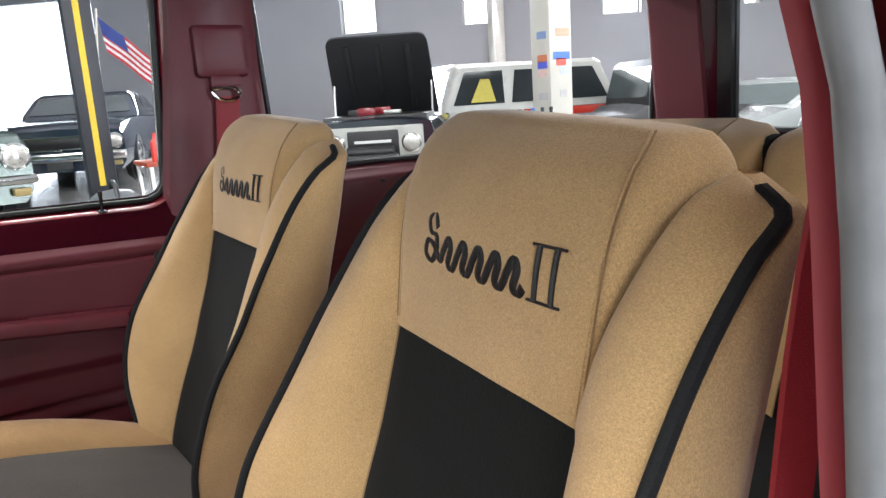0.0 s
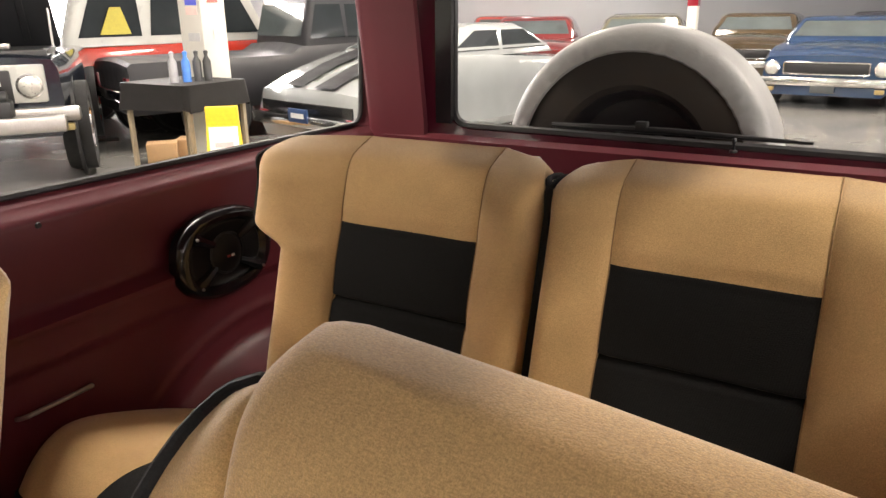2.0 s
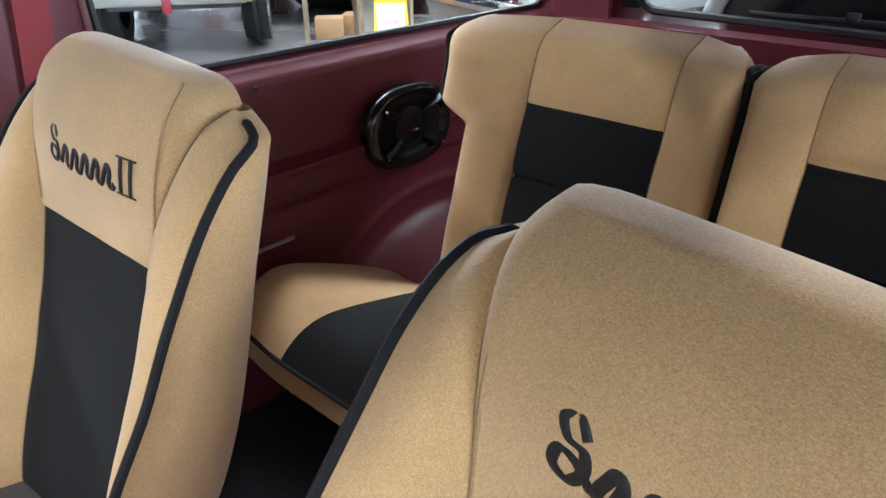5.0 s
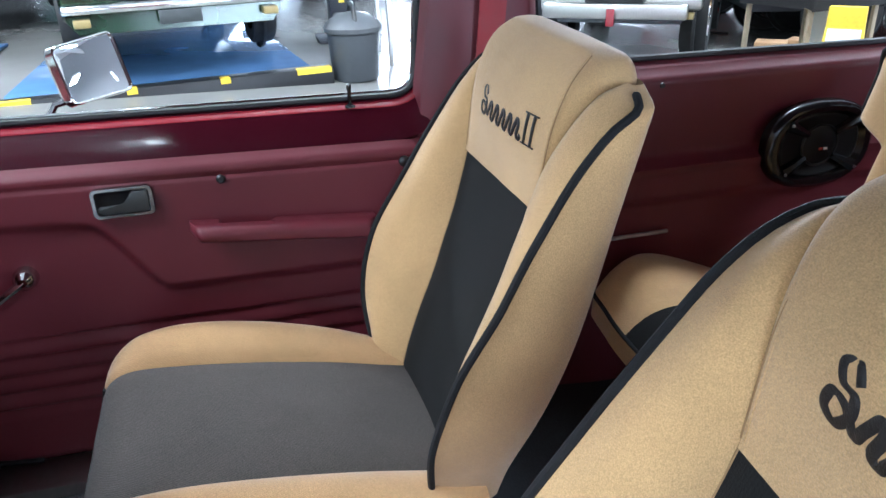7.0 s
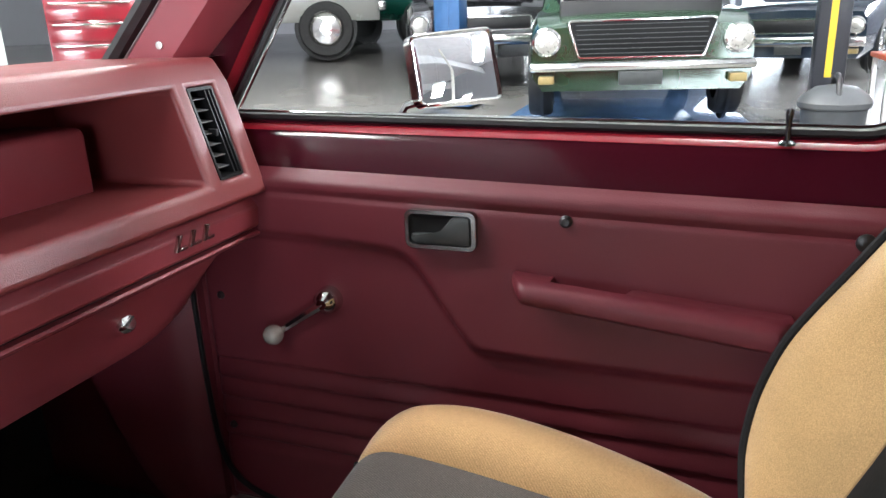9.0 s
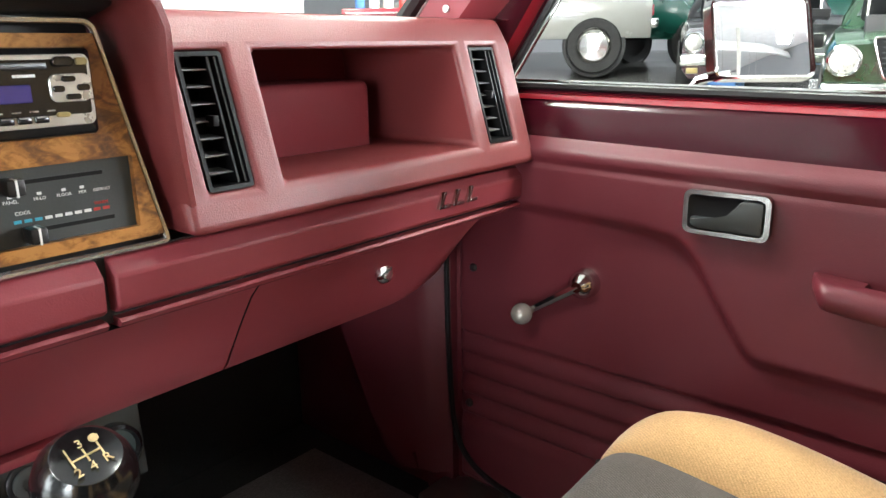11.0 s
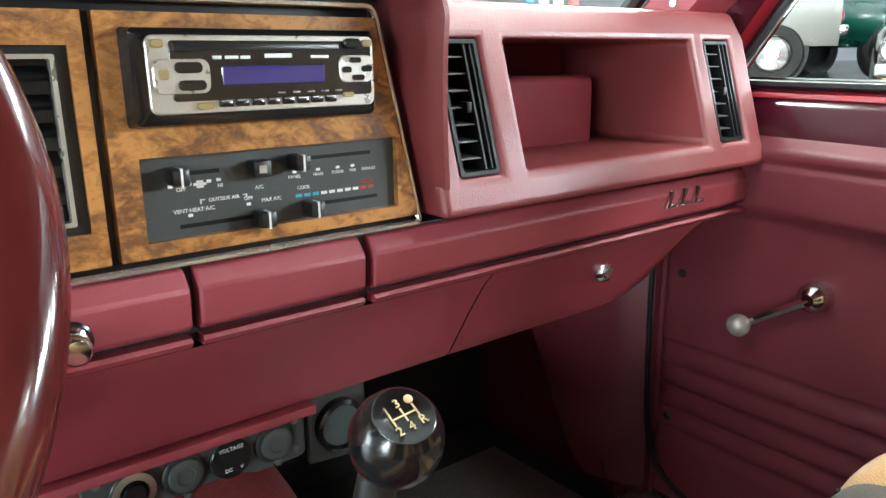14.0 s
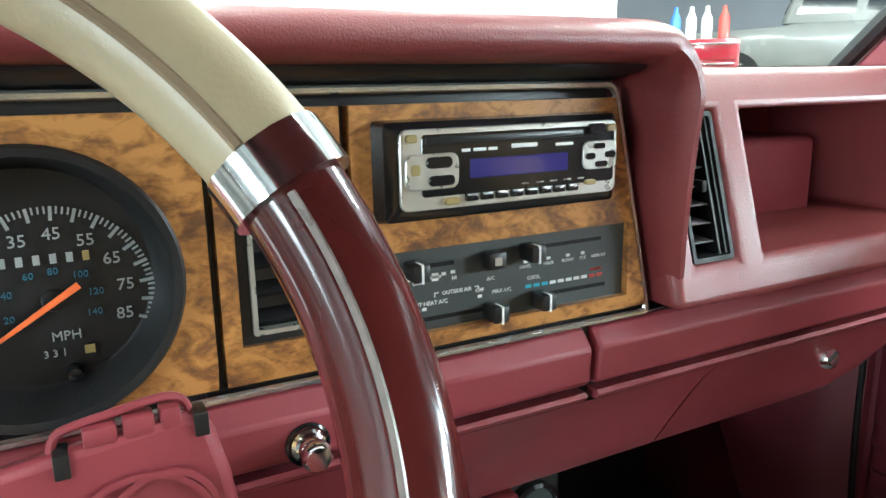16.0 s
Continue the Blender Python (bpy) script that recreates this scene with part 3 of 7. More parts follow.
spk = thing("speaker", "black oval car loudspeaker screwed to the maroon side panel", "speaker", (0.65, -1.765, 0.92))


def oval(a, b, x, k=36, sq=0.86, dy=0.0):
    out = []
    for i in range(k):
        t = 6.28318 * i / k
        c, s = math.cos(t), math.sin(t)
        out.append((x, -1.765 + dy + 1.34 * a * math.copysign(abs(c) ** sq, c), 1.008 + 1.17 * b * math.copysign(abs(s) ** sq, s)))
    return out


SPX = 0.655
part("rim", loft([oval(0.104, 0.086, SPX + 0.004), oval(0.104, 0.086, SPX - 0.014), oval(0.100, 0.083, SPX - 0.024), oval(0.092, 0.076, SPX - 0.030), oval(0.084, 0.068, SPX - 0.029), oval(0.077, 0.061, SPX - 0.018)]), BLACK_GLOSS, spk, "black moulded rim")
part("cone", loft([oval(0.079, 0.063, SPX - 0.0155), oval(0.074, 0.058, SPX - 0.0195), oval(0.067, 0.052, SPX - 0.0160), oval(0.04, 0.036, SPX - 0.0158)], True, (False, True)), VENT_BLACK, spk, "matte black cone with rolled edge")
grille = part("centre_grille", lathe([(0, 0.012), (0.020, 0.0105), (0.036, 0.006), (0.046, 0.0)], pose(SPX - 0.0185, -1.765, 1.008, 0, -90, 0), 32), VENT_BLACK, spk, "domed black centre grille")
part("grille_ring", tube([(SPX - 0.0205, -1.765 + 0.046 * math.cos(i * 0.19635), 1.008 + 0.046 * math.sin(i * 0.19635)) for i in range(32)], 0.0028, 6, True), BLACK, grille)
for a in (42, 138, 222, 318):
    cy, cz = -1.765 + 0.122 * math.cos(radians(a)), 1.008 + 0.083 * math.sin(radians(a))
    iy, iz = -1.765 + 0.048 * math.cos(radians(a)), 1.008 + 0.040 * math.sin(radians(a))
    part("strut", tube([(SPX - 0.020, cy, cz), (SPX - 0.021, (cy + iy) / 2, (cz + iz) / 2), (SPX - 0.018, iy, iz)], [0.017, 0.012, 0.009], 8), BLACK_GLOSS, spk)
    part("screw", lathe([(0, 0.004), (0.002, 0.004), (0.0035, 0.002), (0.0035, 0.0)], pose(SPX - 0.036, cy, cz, 0, -90, 0), 10), STEEL, spk)
for k in range(2):
    part("badge_bar", block(SPX - 0.0325, SPX - 0.0295, -1.776 + 0.012 * k, -1.768 + 0.012 * k, 1.000, 1.005, 0), RED_INK if k else INK, spk)

# rear hatch wall with its window, seen between the rear seats
hatch = thing("rear_hatch", "maroon painted rear hatch with a wide window, closed", "car door", (CX, -2.46, 0.5))
RWIN = corner_loop([(0.448, 1.208), (0.412, 1.655), (-0.595, 1.655), (-0.67, 1.202)], 0.05, 6)


def on_y(loop, y0, lean=0.12):
    return [(a, y0 + lean * max(0, b - 1.2), b) for a, b in loop]


part("window_surround", loft([on_y(RWIN, -2.470), on_y(grown(RWIN, 0.008), -2.455), on_y(grown(RWIN, 0.035), -2.448), on_y(grown(RWIN, 0.06), -2.44), on_y(grown(RWIN, 0.16), -2.43)]), PAINT, hatch, "maroon painted window surround")
part("window_seal", tube(on_y(RWIN, -2.468), 0.011, 6, True), RUBBER, hatch, "black window seal")
# black bands stand in for shade on the corner posts' inner faces
for sx, x0, x1 in ((1, 0.445, 0.405), (-1, -0.668, -0.60)):
    part("shaded_jamb", loft([[(x0 + 0.046 * sx, y0 - 0.004, z0), (x0 + 0.044 * sx, y0 + 0.006, z0), (x0 - 0.002 * sx, y0 + 0.003, z0), (x0 - 0.004 * sx, y0 - 0.01, z0)] for z0, x0, y0 in ((1.215, x0, -2.442), (1.45, (x0 * 0.45 + x1 * 0.55), -2.41), (1.66, x1, -2.385))], True, (True, True)), BLACK_GLOSS, hatch, "black band for the shade on the pillar's inner side")
part("lower_panel", prism([(-2.41, 1.175), (-2.44, 1.185), (-2.46, 1.165), (-2.47, 0.45), (-2.44, 0.45), (-2.425, 1.10)], "x", -0.79, 0.68), VINYL, hatch, "maroon lower panel")
part("wiper_arm", join(tube([(0.16, -2.485, 1.224), (-0.15, -2.487, 1.226), (-0.46, -2.485, 1.220)], [0.007, 0.009, 0.004], 8), block(-0.09, -0.06, -2.50, -2.478, 1.222, 1.246, 0.003)), BLACK, hatch, "black rear wiper")
part("latch_pin", join(lathe([(0, 0.034), (0.005, 0.032), (0.006, 0.024), (0.003, 0.02), (0.003, 0)], pose(-0.302, -2.436, 1.196), 12), lathe([(0.009, 0), (0.009, 0.004), (0.004, 0.006)], pose(-0.302, -2.436, 1.196), 14)), BLACK, hatch)
for sx, x0 in ((1, 0.60), (-1, -0.735)):
    part("corner_post", loft([[(x0 - 0.084 * sx, -2.440 + d, z), (x0 - 0.080 * sx, -2.424 + d, z), (x0 - 0.02 * sx, -2.419 + d, z), (x0 + 0.045 * sx, -2.414 + d, z), (x0 + 0.085 * sx, -2.408 + d, z), (x0 + 0.105 * sx, -2.42 + d, z), (x0 + 0.10 * sx, -2.46, z)] for z, d in ((0.8, 0.0), (1.16, 0.0), (1.22, 0.003), (1.3, 0.013), (1.45, 0.031), (1.75, 0.067))]), VINYL, hatch, "maroon moulded corner post")

# spare wheel behind the hatch
spare = thing("spare_wheel", "spare tyre in a white vinyl cover behind the rear window", "wheel", (0.0, -2.72, 0.73))
sm = pose(-0.018, -2.575, 1.108, 90, 0, 0)
part("tyre", lathe([(0.20, 0.03), (0.215, 0.008), (0.25, 0.0), (0.30, 0.002), (0.325, 0.012), (0.345, 0.04), (0.345, 0.17), (0.25, 0.19), (0.2, 0.17)], sm, 64), DUSTY, spare, "dusty black tyre sidewall")
part("wheel_disc", lathe([(0.205, 0.030), (0.19, 0.045), (0.17, 0.09), (0.10, 0.10), (0.09, 0.085), (0.0, 0.085)], sm, 40), BLACK, spare, "dark wheel disc")
for k in range(5):
    part("wheel_nut", lathe([(0, 0.0), (0.009, 0.0), (0.010, 0.02)], sm @ pose(0.065 * math.cos(k * 1.2566), 0.065 * math.sin(k * 1.2566), 0.065), 8), STEEL, spare)
part("carrier_arm", tube([(0.0, -2.66, 1.095), (-0.25, -2.60, 1.0), (-0.60, -2.50, 0.92), (-0.72, -2.47, 0.90)], 0.025, 8), BLACK, spare, "black carrier arm bolted to the hatch")


def pleated(bm):
    """Gathers the cover's elastic edge into small uneven pleats."""
    inv = sm.inverted()
    for v in bm.verts:
        q = inv @ v.co
        r, a = math.hypot(q.x, q.y), math.atan2(q.y, q.x)
        if r > 0.2 and q.z < 0.08:
            k = 0.0035 * math.sin(52 * a + 2 * math.sin(5 * a)) * (0.5 + noise.noise((a * 3, 0, 0))) * (1 - step(0.02, 0.08, q.z))
            q.z += k
            q.x, q.y = q.x * (1 + k * 0.8), q.y * (1 + k * 0.8)
        v.co = sm @ q
    return bm


part("wheel_cover", pleated(lathe([(0.298, -0.004), (0.303, -0.010), (0.320, -0.008), (0.340, 0.000), (0.355, 0.012), (0.364, 0.035), (0.366, 0.10), (0.364, 0.185), (0.350, 0.205), (0.0, 0.21)], sm, 256)), COVER, spare, "white vinyl tyre cover with gathered edge")

# roof, floor and the driver's side
solo("roof", join(block(-0.80, 0.74, -2.46, -0.28, 1.735, 1.78, 0.01), block(-0.80, -0.72, -2.46, -0.26, 1.705, 1.74, 0.01), block(0.70, 0.78, -2.46, -0.26, 1.705, 1.74, 0.01)), VINYL, "maroon lined truck roof", "roof", kind="structure")
solo("truck_floor", join(block(-0.80, 0.70, -2.45, 0.60, 0.40, 0.455, 0.01), block(-0.80, 0.70, 0.58, 0.62, 0.40, 1.0, 0.01)), CARPET, "black carpeted truck floor", "floor", kind="structure")


def hump(u, v):
    y = 0.58 - u * 1.55
    w = 0.17 + 0.05 * step(0.2, 0.5, y)
    s = -1 + 2 * v
    h = 0.27 + 0.14 * step(-0.25, 0.22, y)
    return (-0.075 + s * w, y, 0.45 + h * (1 - abs(s) ** 3.2))


tagged(part("transmission_tunnel", sheet(30, 30, hump), RED_CARPET), "red carpeted transmission tunnel", "floor", kind="structure")
solo("floor_mat", prism([(0.09, -0.24), (0.11, 0.46), (0.62, 0.46), (0.63, -0.24)], "z", 0.456, 0.470, 0.004), MAT, "black carpet floor mat", "floor mat")

dside = thing("driver_side", "maroon truck side with the driver's door opening", "car body", (-0.79, -1.6, 0.45))
part("rear_wall", block(-0.80, -0.775, -2.45, -1.00, 0.45, 1.20, 0.006), VINYL, dside)
part("sill", block(-0.86, -0.775, -1.0, 0.2, 0.42, 0.50, 0.01), PAINT_RED, dside)
part("front_wall", block(-0.80, -0.775, 0.15, 0.60, 0.45, 1.22, 0.006), VINYL, dside)
POST = [(0.45, -0.930), (1.0, -0.884), (1.147, -0.864), (1.288, -0.846), (1.351, -0.834), (1.385, -0.818), (1.75, -0.70)]
part("door_post", loft([[(-0.766, y - 0.05, z), (-0.767, y - 0.008, z), (-0.770, y, z), (-0.776, y - 0.003, z), (-0.780, y - 0.011, z), (-0.782, y - 0.030, z), (-0.785, -1.03, z), (-0.768, -1.03, z)] for z, y in POST]), POST_RED_LIT, dside, "red painted door post")
part("post_trim", loft([[(-0.735, y - 0.085, z), (-0.742, y - 0.06, z), (-0.765, y - 0.04, z), (-0.765, -1.02, z), (-0.73, -1.02, z)] for z, y in POST]), VINYL, dside)
# seal grey lightened too, for the outside light on it
part("weather_strip", tube([(-0.799, y + 0.008, z) for z, y in POST], 0.0100, 10), material("lit_grey_rubber", (0.20, 0.20, 0.205), 0.6, 0, 0.2, 40), dside, "grey rubber door seal")
part("outer_lip", loft([[(-0.808, y - 0.010, z), (-0.814, y + 0.002, z), (-0.822, y - 0.004, z), (-0.83, -1.06, z), (-0.80, -1.06, z)] for z, y in POST]), POST_RED_LIT, dside, "red outer body lip")
solo("seat_belt", loft([[(-0.726, y, z), (-0.730, y + 0.001, z), (-0.740, y - 0.022, z), (-0.736, y - 0.023, z)] for z, y in ((1.31, -0.922), (1.25, -0.907), (1.2, -0.898), (1.1, -0.886), (1.0, -0.880), (0.9, -0.878), (0.6, -0.87))]), BELT, "flat red webbing seat belt hanging on its pillar", "seat belt", "seat belts")
# A-pillars and windscreen base
for sx, x0 in ((1, 0.70), (-1, -0.81)):
    a = thing("windscreen_pillar", "sloping maroon windscreen pillar", "car trim", (x0, 0.2, 1.2))
    part("pillar_cover", loft([[(x0 + 0.035 * sx, 0.078 - t * 0.33, 1.285 + t * 0.33), (x0 + 0.0 * sx, 0.085 - t * 0.33, 1.285 + t * 0.33), (x0 - 0.03 * sx, 0.12 - t * 0.33, 1.285 + t * 0.33), (x0 - 0.035 * sx, 0.20 - t * 0.33, 1.285 + t * 0.33), (x0, 0.245 - t * 0.33, 1.285 + t * 0.33), (x0 + 0.04 * sx, 0.245 - t * 0.33, 1.285 + t * 0.33)] for t in (-0.35, 0.0, 0.3, 0.7, 1.0, 1.36)]), DASH_RED, a)
    part("screen_seal", tube([(x0 - 0.034 * sx, 0.235 + 0.11, 1.17), (x0 - 0.036 * sx, 0.225 - 0.45, 1.735)], 0.014, 8), RUBBER, a)
    part("pillar_screw", lathe([(0, 0.004), (0.006, 0.003), (0.006, 0)], pose(x0 - 0.032 * sx, 0.135, 1.305, 0, -90 * sx, 0), 10), STEEL, a)


# ---- seats ----
BACK = [  # height, middle y, half insert, half width, piping y, rear y
    (0.66, -0.742, 0.150, 0.180, -0.735, -0.845), (0.72, -0.757, 0.154, 0.199, -0.718, -0.858), (0.80, -0.782, 0.156, 0.230, -0.708, -0.878), (0.88, -0.813, 0.156, 0.249, -0.716, -0.902),
    (0.96, -0.842, 0.155, 0.257, -0.744, -0.926), (1.05, -0.870, 0.154, 0.255, -0.799, -0.952), (1.134, -0.890, 0.150, 0.247, -0.850, -0.978), (1.19, -0.904, 0.146, 0.243, -0.886, -0.995), (1.30, -0.930, 0.146, 0.23, -0.96, -1.02)]
# seam where the bolster lies against the head, and the piped edge from there round the shoulder
SEAM = [(0.146, -0.890, 1.134), (0.153, -0.899, 1.186), (0.168, -0.921, 1.242), (0.179, -0.956, 1.287), (0.187, -0.993, 1.303)]
PIPED = [(0.247, -0.850, 1.134), (0.243, -0.882, 1.184), (0.241, -0.911, 1.224), (0.237, -0.947, 1.260), (0.230, -0.982, 1.280), (0.210, -0.992, 1.291), (0.188, -0.996, 1.302)]
HEAD = [  # height, front y, half front, half side, seam y, rear y
    (1.10, -0.8825, 0.145, 0.146, -0.888, -0.97), (1.134, -0.889, 0.147, 0.1465, -0.892, -0.985), (1.182, -0.896, 0.150, 0.1515, -0.902, -0.999), (1.237, -0.906, 0.1523, 0.164, -0.925, -1.012), (1.264, -0.914, 0.1525, 0.170, -0.945, -1.018),
    (1.289, -0.925, 0.152, 0.177, -0.972, -1.023), (1.305, -0.935, 0.151, 0.178, -0.987, -1.026), (1.316, -0.945, 0.149, 0.1735, -0.991, -1.026), (1.326, -0.957, 0.145, 0.166, -0.993, -1.024), (1.334, -0.969, 0.138, 0.158, -0.994, -1.018)]
DARK_TOP = 1.138


def along(table, t):
    """Place on a smooth line through the table's points, t from 0 to 1."""
    f = min(max(t, 0.0), 1.0) * (len(table) - 1)
    i = min(int(f), len(table) - 2)
    return smooth_line(table, 12)[min(int(round((i + f - i) * 12)), 12 * (len(table) - 1))]


def edges(v):
    """Inner edge, piping and rear y of the bolster, v along it from the seat to the shoulder."""
    if v <= 0.76:
        z = 0.66 + (1.134 - 0.66) * v / 0.76
        yc, c, w, yp, yr = (interp(z, BACK, k) for k in (1, 2, 3, 4, 5))
        return Vector((c, yc, z)), Vector((w, yp, z)), yr
    t = (v - 0.76) / 0.24
    p = along(PIPED, t)
    return along(SEAM, t), p, interp(p.z, BACK, 5)


def insert_point(s, z):
    """Front of the flat middle, s from -1 to 1."""
    yc, c = interp(z, BACK, 1), interp(z, BACK, 2)
    y = yc - 0.010 * (1 - s * s) * (1 - step(1.10, 1.20, z)) - 0.004 * math.exp(-((abs(s) - 1) / 0.06) ** 2)
    return Vector((s * c, y + 0.0015 * noise.noise((s * 2, z * 14, 3.0)), z))


def bolster_point(side, u, v):
    i, p, yr = edges(v)
    fade = 1 - step(0.62, 0.95, v)
    q = i.lerp(p, u)
    hump = math.sin(math.pi * u ** 0.75)
    q += Vector((0.16, 1.0, 0.55 * (1 - fade))) * hump * (0.011 + 0.017 * fade) * (1 - 0.55 * step(0.94, 1.0, v))
    q.y -= 0.004 * math.exp(-(u / 0.08) ** 2) * fade
    q.y += 0.0020 * noise.noise((u * 2 + side, v * 9, 3.0))
    return Vector((side * q.x, q.y, q.z))


def shell_ring(v):
    i, p, yr = edges(v)
    d, w = p.y - yr, p.x
    half = [(w, p.y), (w + 0.005, p.y - 0.25 * d), (w + 0.004, p.y - 0.6 * d), (w - 0.008, yr + 0.16 * d), (w - 0.028, yr + 0.03 * d), (w * 0.55, yr), (w * 0.2, yr - 0.002)]
    return [Vector((a, b, p.z)) for a, b in half] + [Vector((-a, b, p.z)) for a, b in half[::-1]]


def head_front(s, z):
    yf, c = interp(z, HEAD, 1), interp(z, HEAD, 2)
    return Vector((s * c, yf + 0.010 * (1 - s * s) * step(1.13, 1.24, z) + 0.0012 * noise.noise((s * 2, z * 16, 7.0)), z))


def head_ring(z):
    """Outline of the head: flat front, side panels flaring back to the bolster's seam, round back."""
    yf, c, w, ya, yr = (interp(z, HEAD, k) for k in (1, 2, 3, 4, 5))
    front = [head_front(-1 + i / 9, z) for i in range(19)]
    d = ya - yr
    bow = 0.010 * min(1.0, (yf - ya) / 0.05)
    right = [(c + (w - c) * t + bow * math.sin(math.pi * t ** 0.8) * 0.8, yf + (ya - yf) * t + bow * math.sin(math.pi * t) * 0.5) for t in (0.12, 0.3, 0.5, 0.7, 0.85, 1.0)]
    right += [(w + 0.001, ya - 0.35 * d), (w - 0.006, yr + 0.3 * d), (w - 0.022, yr + 0.06 * d), (w * 0.6, yr), (0.0, yr - 0.002)]
    side = [Vector((a, b, z)) for a, b in right]
    return front + side + [Vector((-q.x, q.y, z)) for q in side[-2::-1]]


def front_seat():
    """One bucket seat with a raised head, built round its own middle; its place is set by copies."""
    seat = thing("bucket_seat", "", "car seat", (0, 0, 0), "front bucket seats")
    part("insert_panel", sheet(18, 44, lambda u, v: insert_point(-1 + 2 * u, 0.66 + (DARK_TOP - 0.66) * v)), BLACK_CLOTH, seat, "charcoal cloth back insert")
    for s in (-1, 1):
        part("side_bolster", sheet(16, 70, lambda u, v: bolster_point(s, u, v)), TAN, seat, "tan cloth side bolster")
    part("seat_shell", loft([shell_ring(i / 50) for i in range(51)], False, (False, False)), TAN, seat, "tan cloth seat back cover")
    rings = [head_ring(1.128 + 0.206 * i / 44) for i in range(45)]
    top = rings[-1]
    mid = sum(top, Vector()) / len(top)
    rings += [[mid + (q - mid) * k + Vector((0, 0, dz * 0.75)) for q in top] for k, dz in ((0.90, 0.0035), (0.72, 0.0062), (0.45, 0.0082), (0.15, 0.0090))]
    for q in {id(v): v for ring in rings for v in ring}.values():
        k = step(1.134, 1.334, q.z)
        q.x, q.z = q.x + 0.003 * k, q.z + 0.04 * q.x * k
    head = part("headrest", loft(rings, True, (False, True)), TAN, seat, "tan tweed head panel")
    for s in (-1, 1):
        line = [bolster_point(s, 1, i / 60) + Vector((0.002 * s, 0.002, 0)) for i in range(59)]
        tip = line[-1]
        line += [tip + Vector((-0.010 * s, -0.004, -0.002)), tip + Vector((-0.024 * s, -0.010, -0.010))]
        part("piping", tube(line, [0.0056] * (len(line) - 2) + [0.0045, 0.002], 8), PIPING, seat, "black piping")
        seam = [insert_point(s, 0.66 + 0.475 * i / 40) + Vector((0, 0.0006, 0)) for i in range(41)]
        part("seam", tube(seam, 0.0011, 5), THREAD, seat)
        # welted double seam up the head's front corner and over its top
        for off in (0.0, -0.0045):
            welt = [head_front(s, 1.137 + 0.194 * i / 24) + Vector((off * s, 0.0004, 0.0004)) for i in range(25)]
            part("seam", tube(smooth_line(welt, 2), 0.0009, 5), TAN if off else THREAD, head)
        # edge of the shoulder against the head
        rim = [bolster_point(s, 0.0, 0.76 + 0.235 * i / 24) + Vector((0.0006 * s, 0.0008, 0.0004)) for i in range(25)]
        part("seam", tube(rim, 0.0010, 5), THREAD, head)
    # plain stitched mark: one looping run of thread and two upright bars

    def on_head(x, z, off=0.0008):
        return head_front(x / interp(z, HEAD, 2), z) + Vector((0, off, 0))

    def flat_thread(bm):
        """Presses sewn thread down to 1 mm over the cloth."""
        for v in bm.verts:
            y = head_front(v.co.x / interp(v.co.z, HEAD, 2), v.co.z).y - 0.0022
            v.co.y = y + 0.0022 + (v.co.y - y) * 0.22
        return bm
    run = [(0.080, 1.232), (0.088, 1.243), (0.097, 1.238), (0.092, 1.228), (0.081, 1.225), (0.079, 1.213), (0.088, 1.203), (0.099, 1.208), (0.096, 1.219), (0.084, 1.217), (0.072, 1.206)]
    for k in range(5):
        b = 0.066 - 0.0225 * k
        run += [(b + 0.001, 1.214), (b - 0.006, 1.226), (b - 0.011, 1.219), (b - 0.008, 1.206), (b - 0.014, 1.202), (b - 0.019, 1.208)]
    line = smooth_line([on_head(0.086 + (x - 0.099) * 1.12, 1.231 + (z - 1.223) * 1.06, -0.0022) for x, z in run], 6)
    slant = [abs((line[min(i + 1, len(line) - 1)] - line[max(i - 1, 0)]).normalized().z) for i in range(len(line))]
    mark = part("stitched_mark", flat_thread(tube(line, [0.0026 + 0.0026 * q for q in slant], 8)), STITCH, seat, "black stitched loops of thread")
    for b in (0.0, 0.019):
        part("stitched_bar", tube([on_head(-0.088 - b, 1.208 + 0.042 * i / 8) for i in range(9)], 0.0024, 6), STITCH, mark, "black stitched upright bar")
    for zz in (1.208, 1.250):
        part("stitched_bar", tube([on_head(-0.080 - 0.036 * i / 8, zz) for i in range(9)], 0.0013, 6), STITCH, mark)

    # cushion
    CU = [  # along, y, insert z, crest z, edge z, half width
        (0.0, -0.800, 0.700, 0.712, 0.68, 0.225), (0.12, -0.72, 0.722, 0.744, 0.710, 0.238), (0.30, -0.62, 0.748, 0.782, 0.744, 0.250), (0.50, -0.50, 0.774, 0.815, 0.779, 0.256), (0.70, -0.38, 0.793, 0.835, 0.799, 0.255),
        (0.85, -0.300, 0.800, 0.829, 0.802, 0.248), (0.93, -0.262, 0.794, 0.808, 0.790, 0.240), (1.0, -0.236, 0.772, 0.775, 0.760, 0.232), (1.10, -0.222, 0.720, 0.720, 0.70, 0.226), (1.25, -0.222, 0.62, 0.62, 0.60, 0.222)]

    def cush(s, t):
        y, zi, zc, ze, w = (interp(t, CU, k) for k in (1, 2, 3, 4, 5))
        c = 0.150 + 0.012 * t
        a = abs(s)
        if a <= 0.6:
            return Vector((s / 0.6 * c, y, zi - 0.003 * math.exp(-((a - 0.6) / 0.04) ** 2) + 0.0015 * noise.noise((s * 3, y * 12, 1.0))))
        u = (a - 0.6) / 0.4
        z = zi * (1 - u) + ze * u + (zc - (zi + ze) / 2) * math.sin(math.pi * u ** 0.8)
        return Vector((math.copysign(c + (w - c) * (math.sin(u * 1.5708)), s), y, z))
    part("cushion_insert", sheet(20, 60, lambda u, v: cush(-0.6 + 1.2 * u, 1.25 * v)), GREY_CLOTH, seat, "charcoal twill cushion insert")
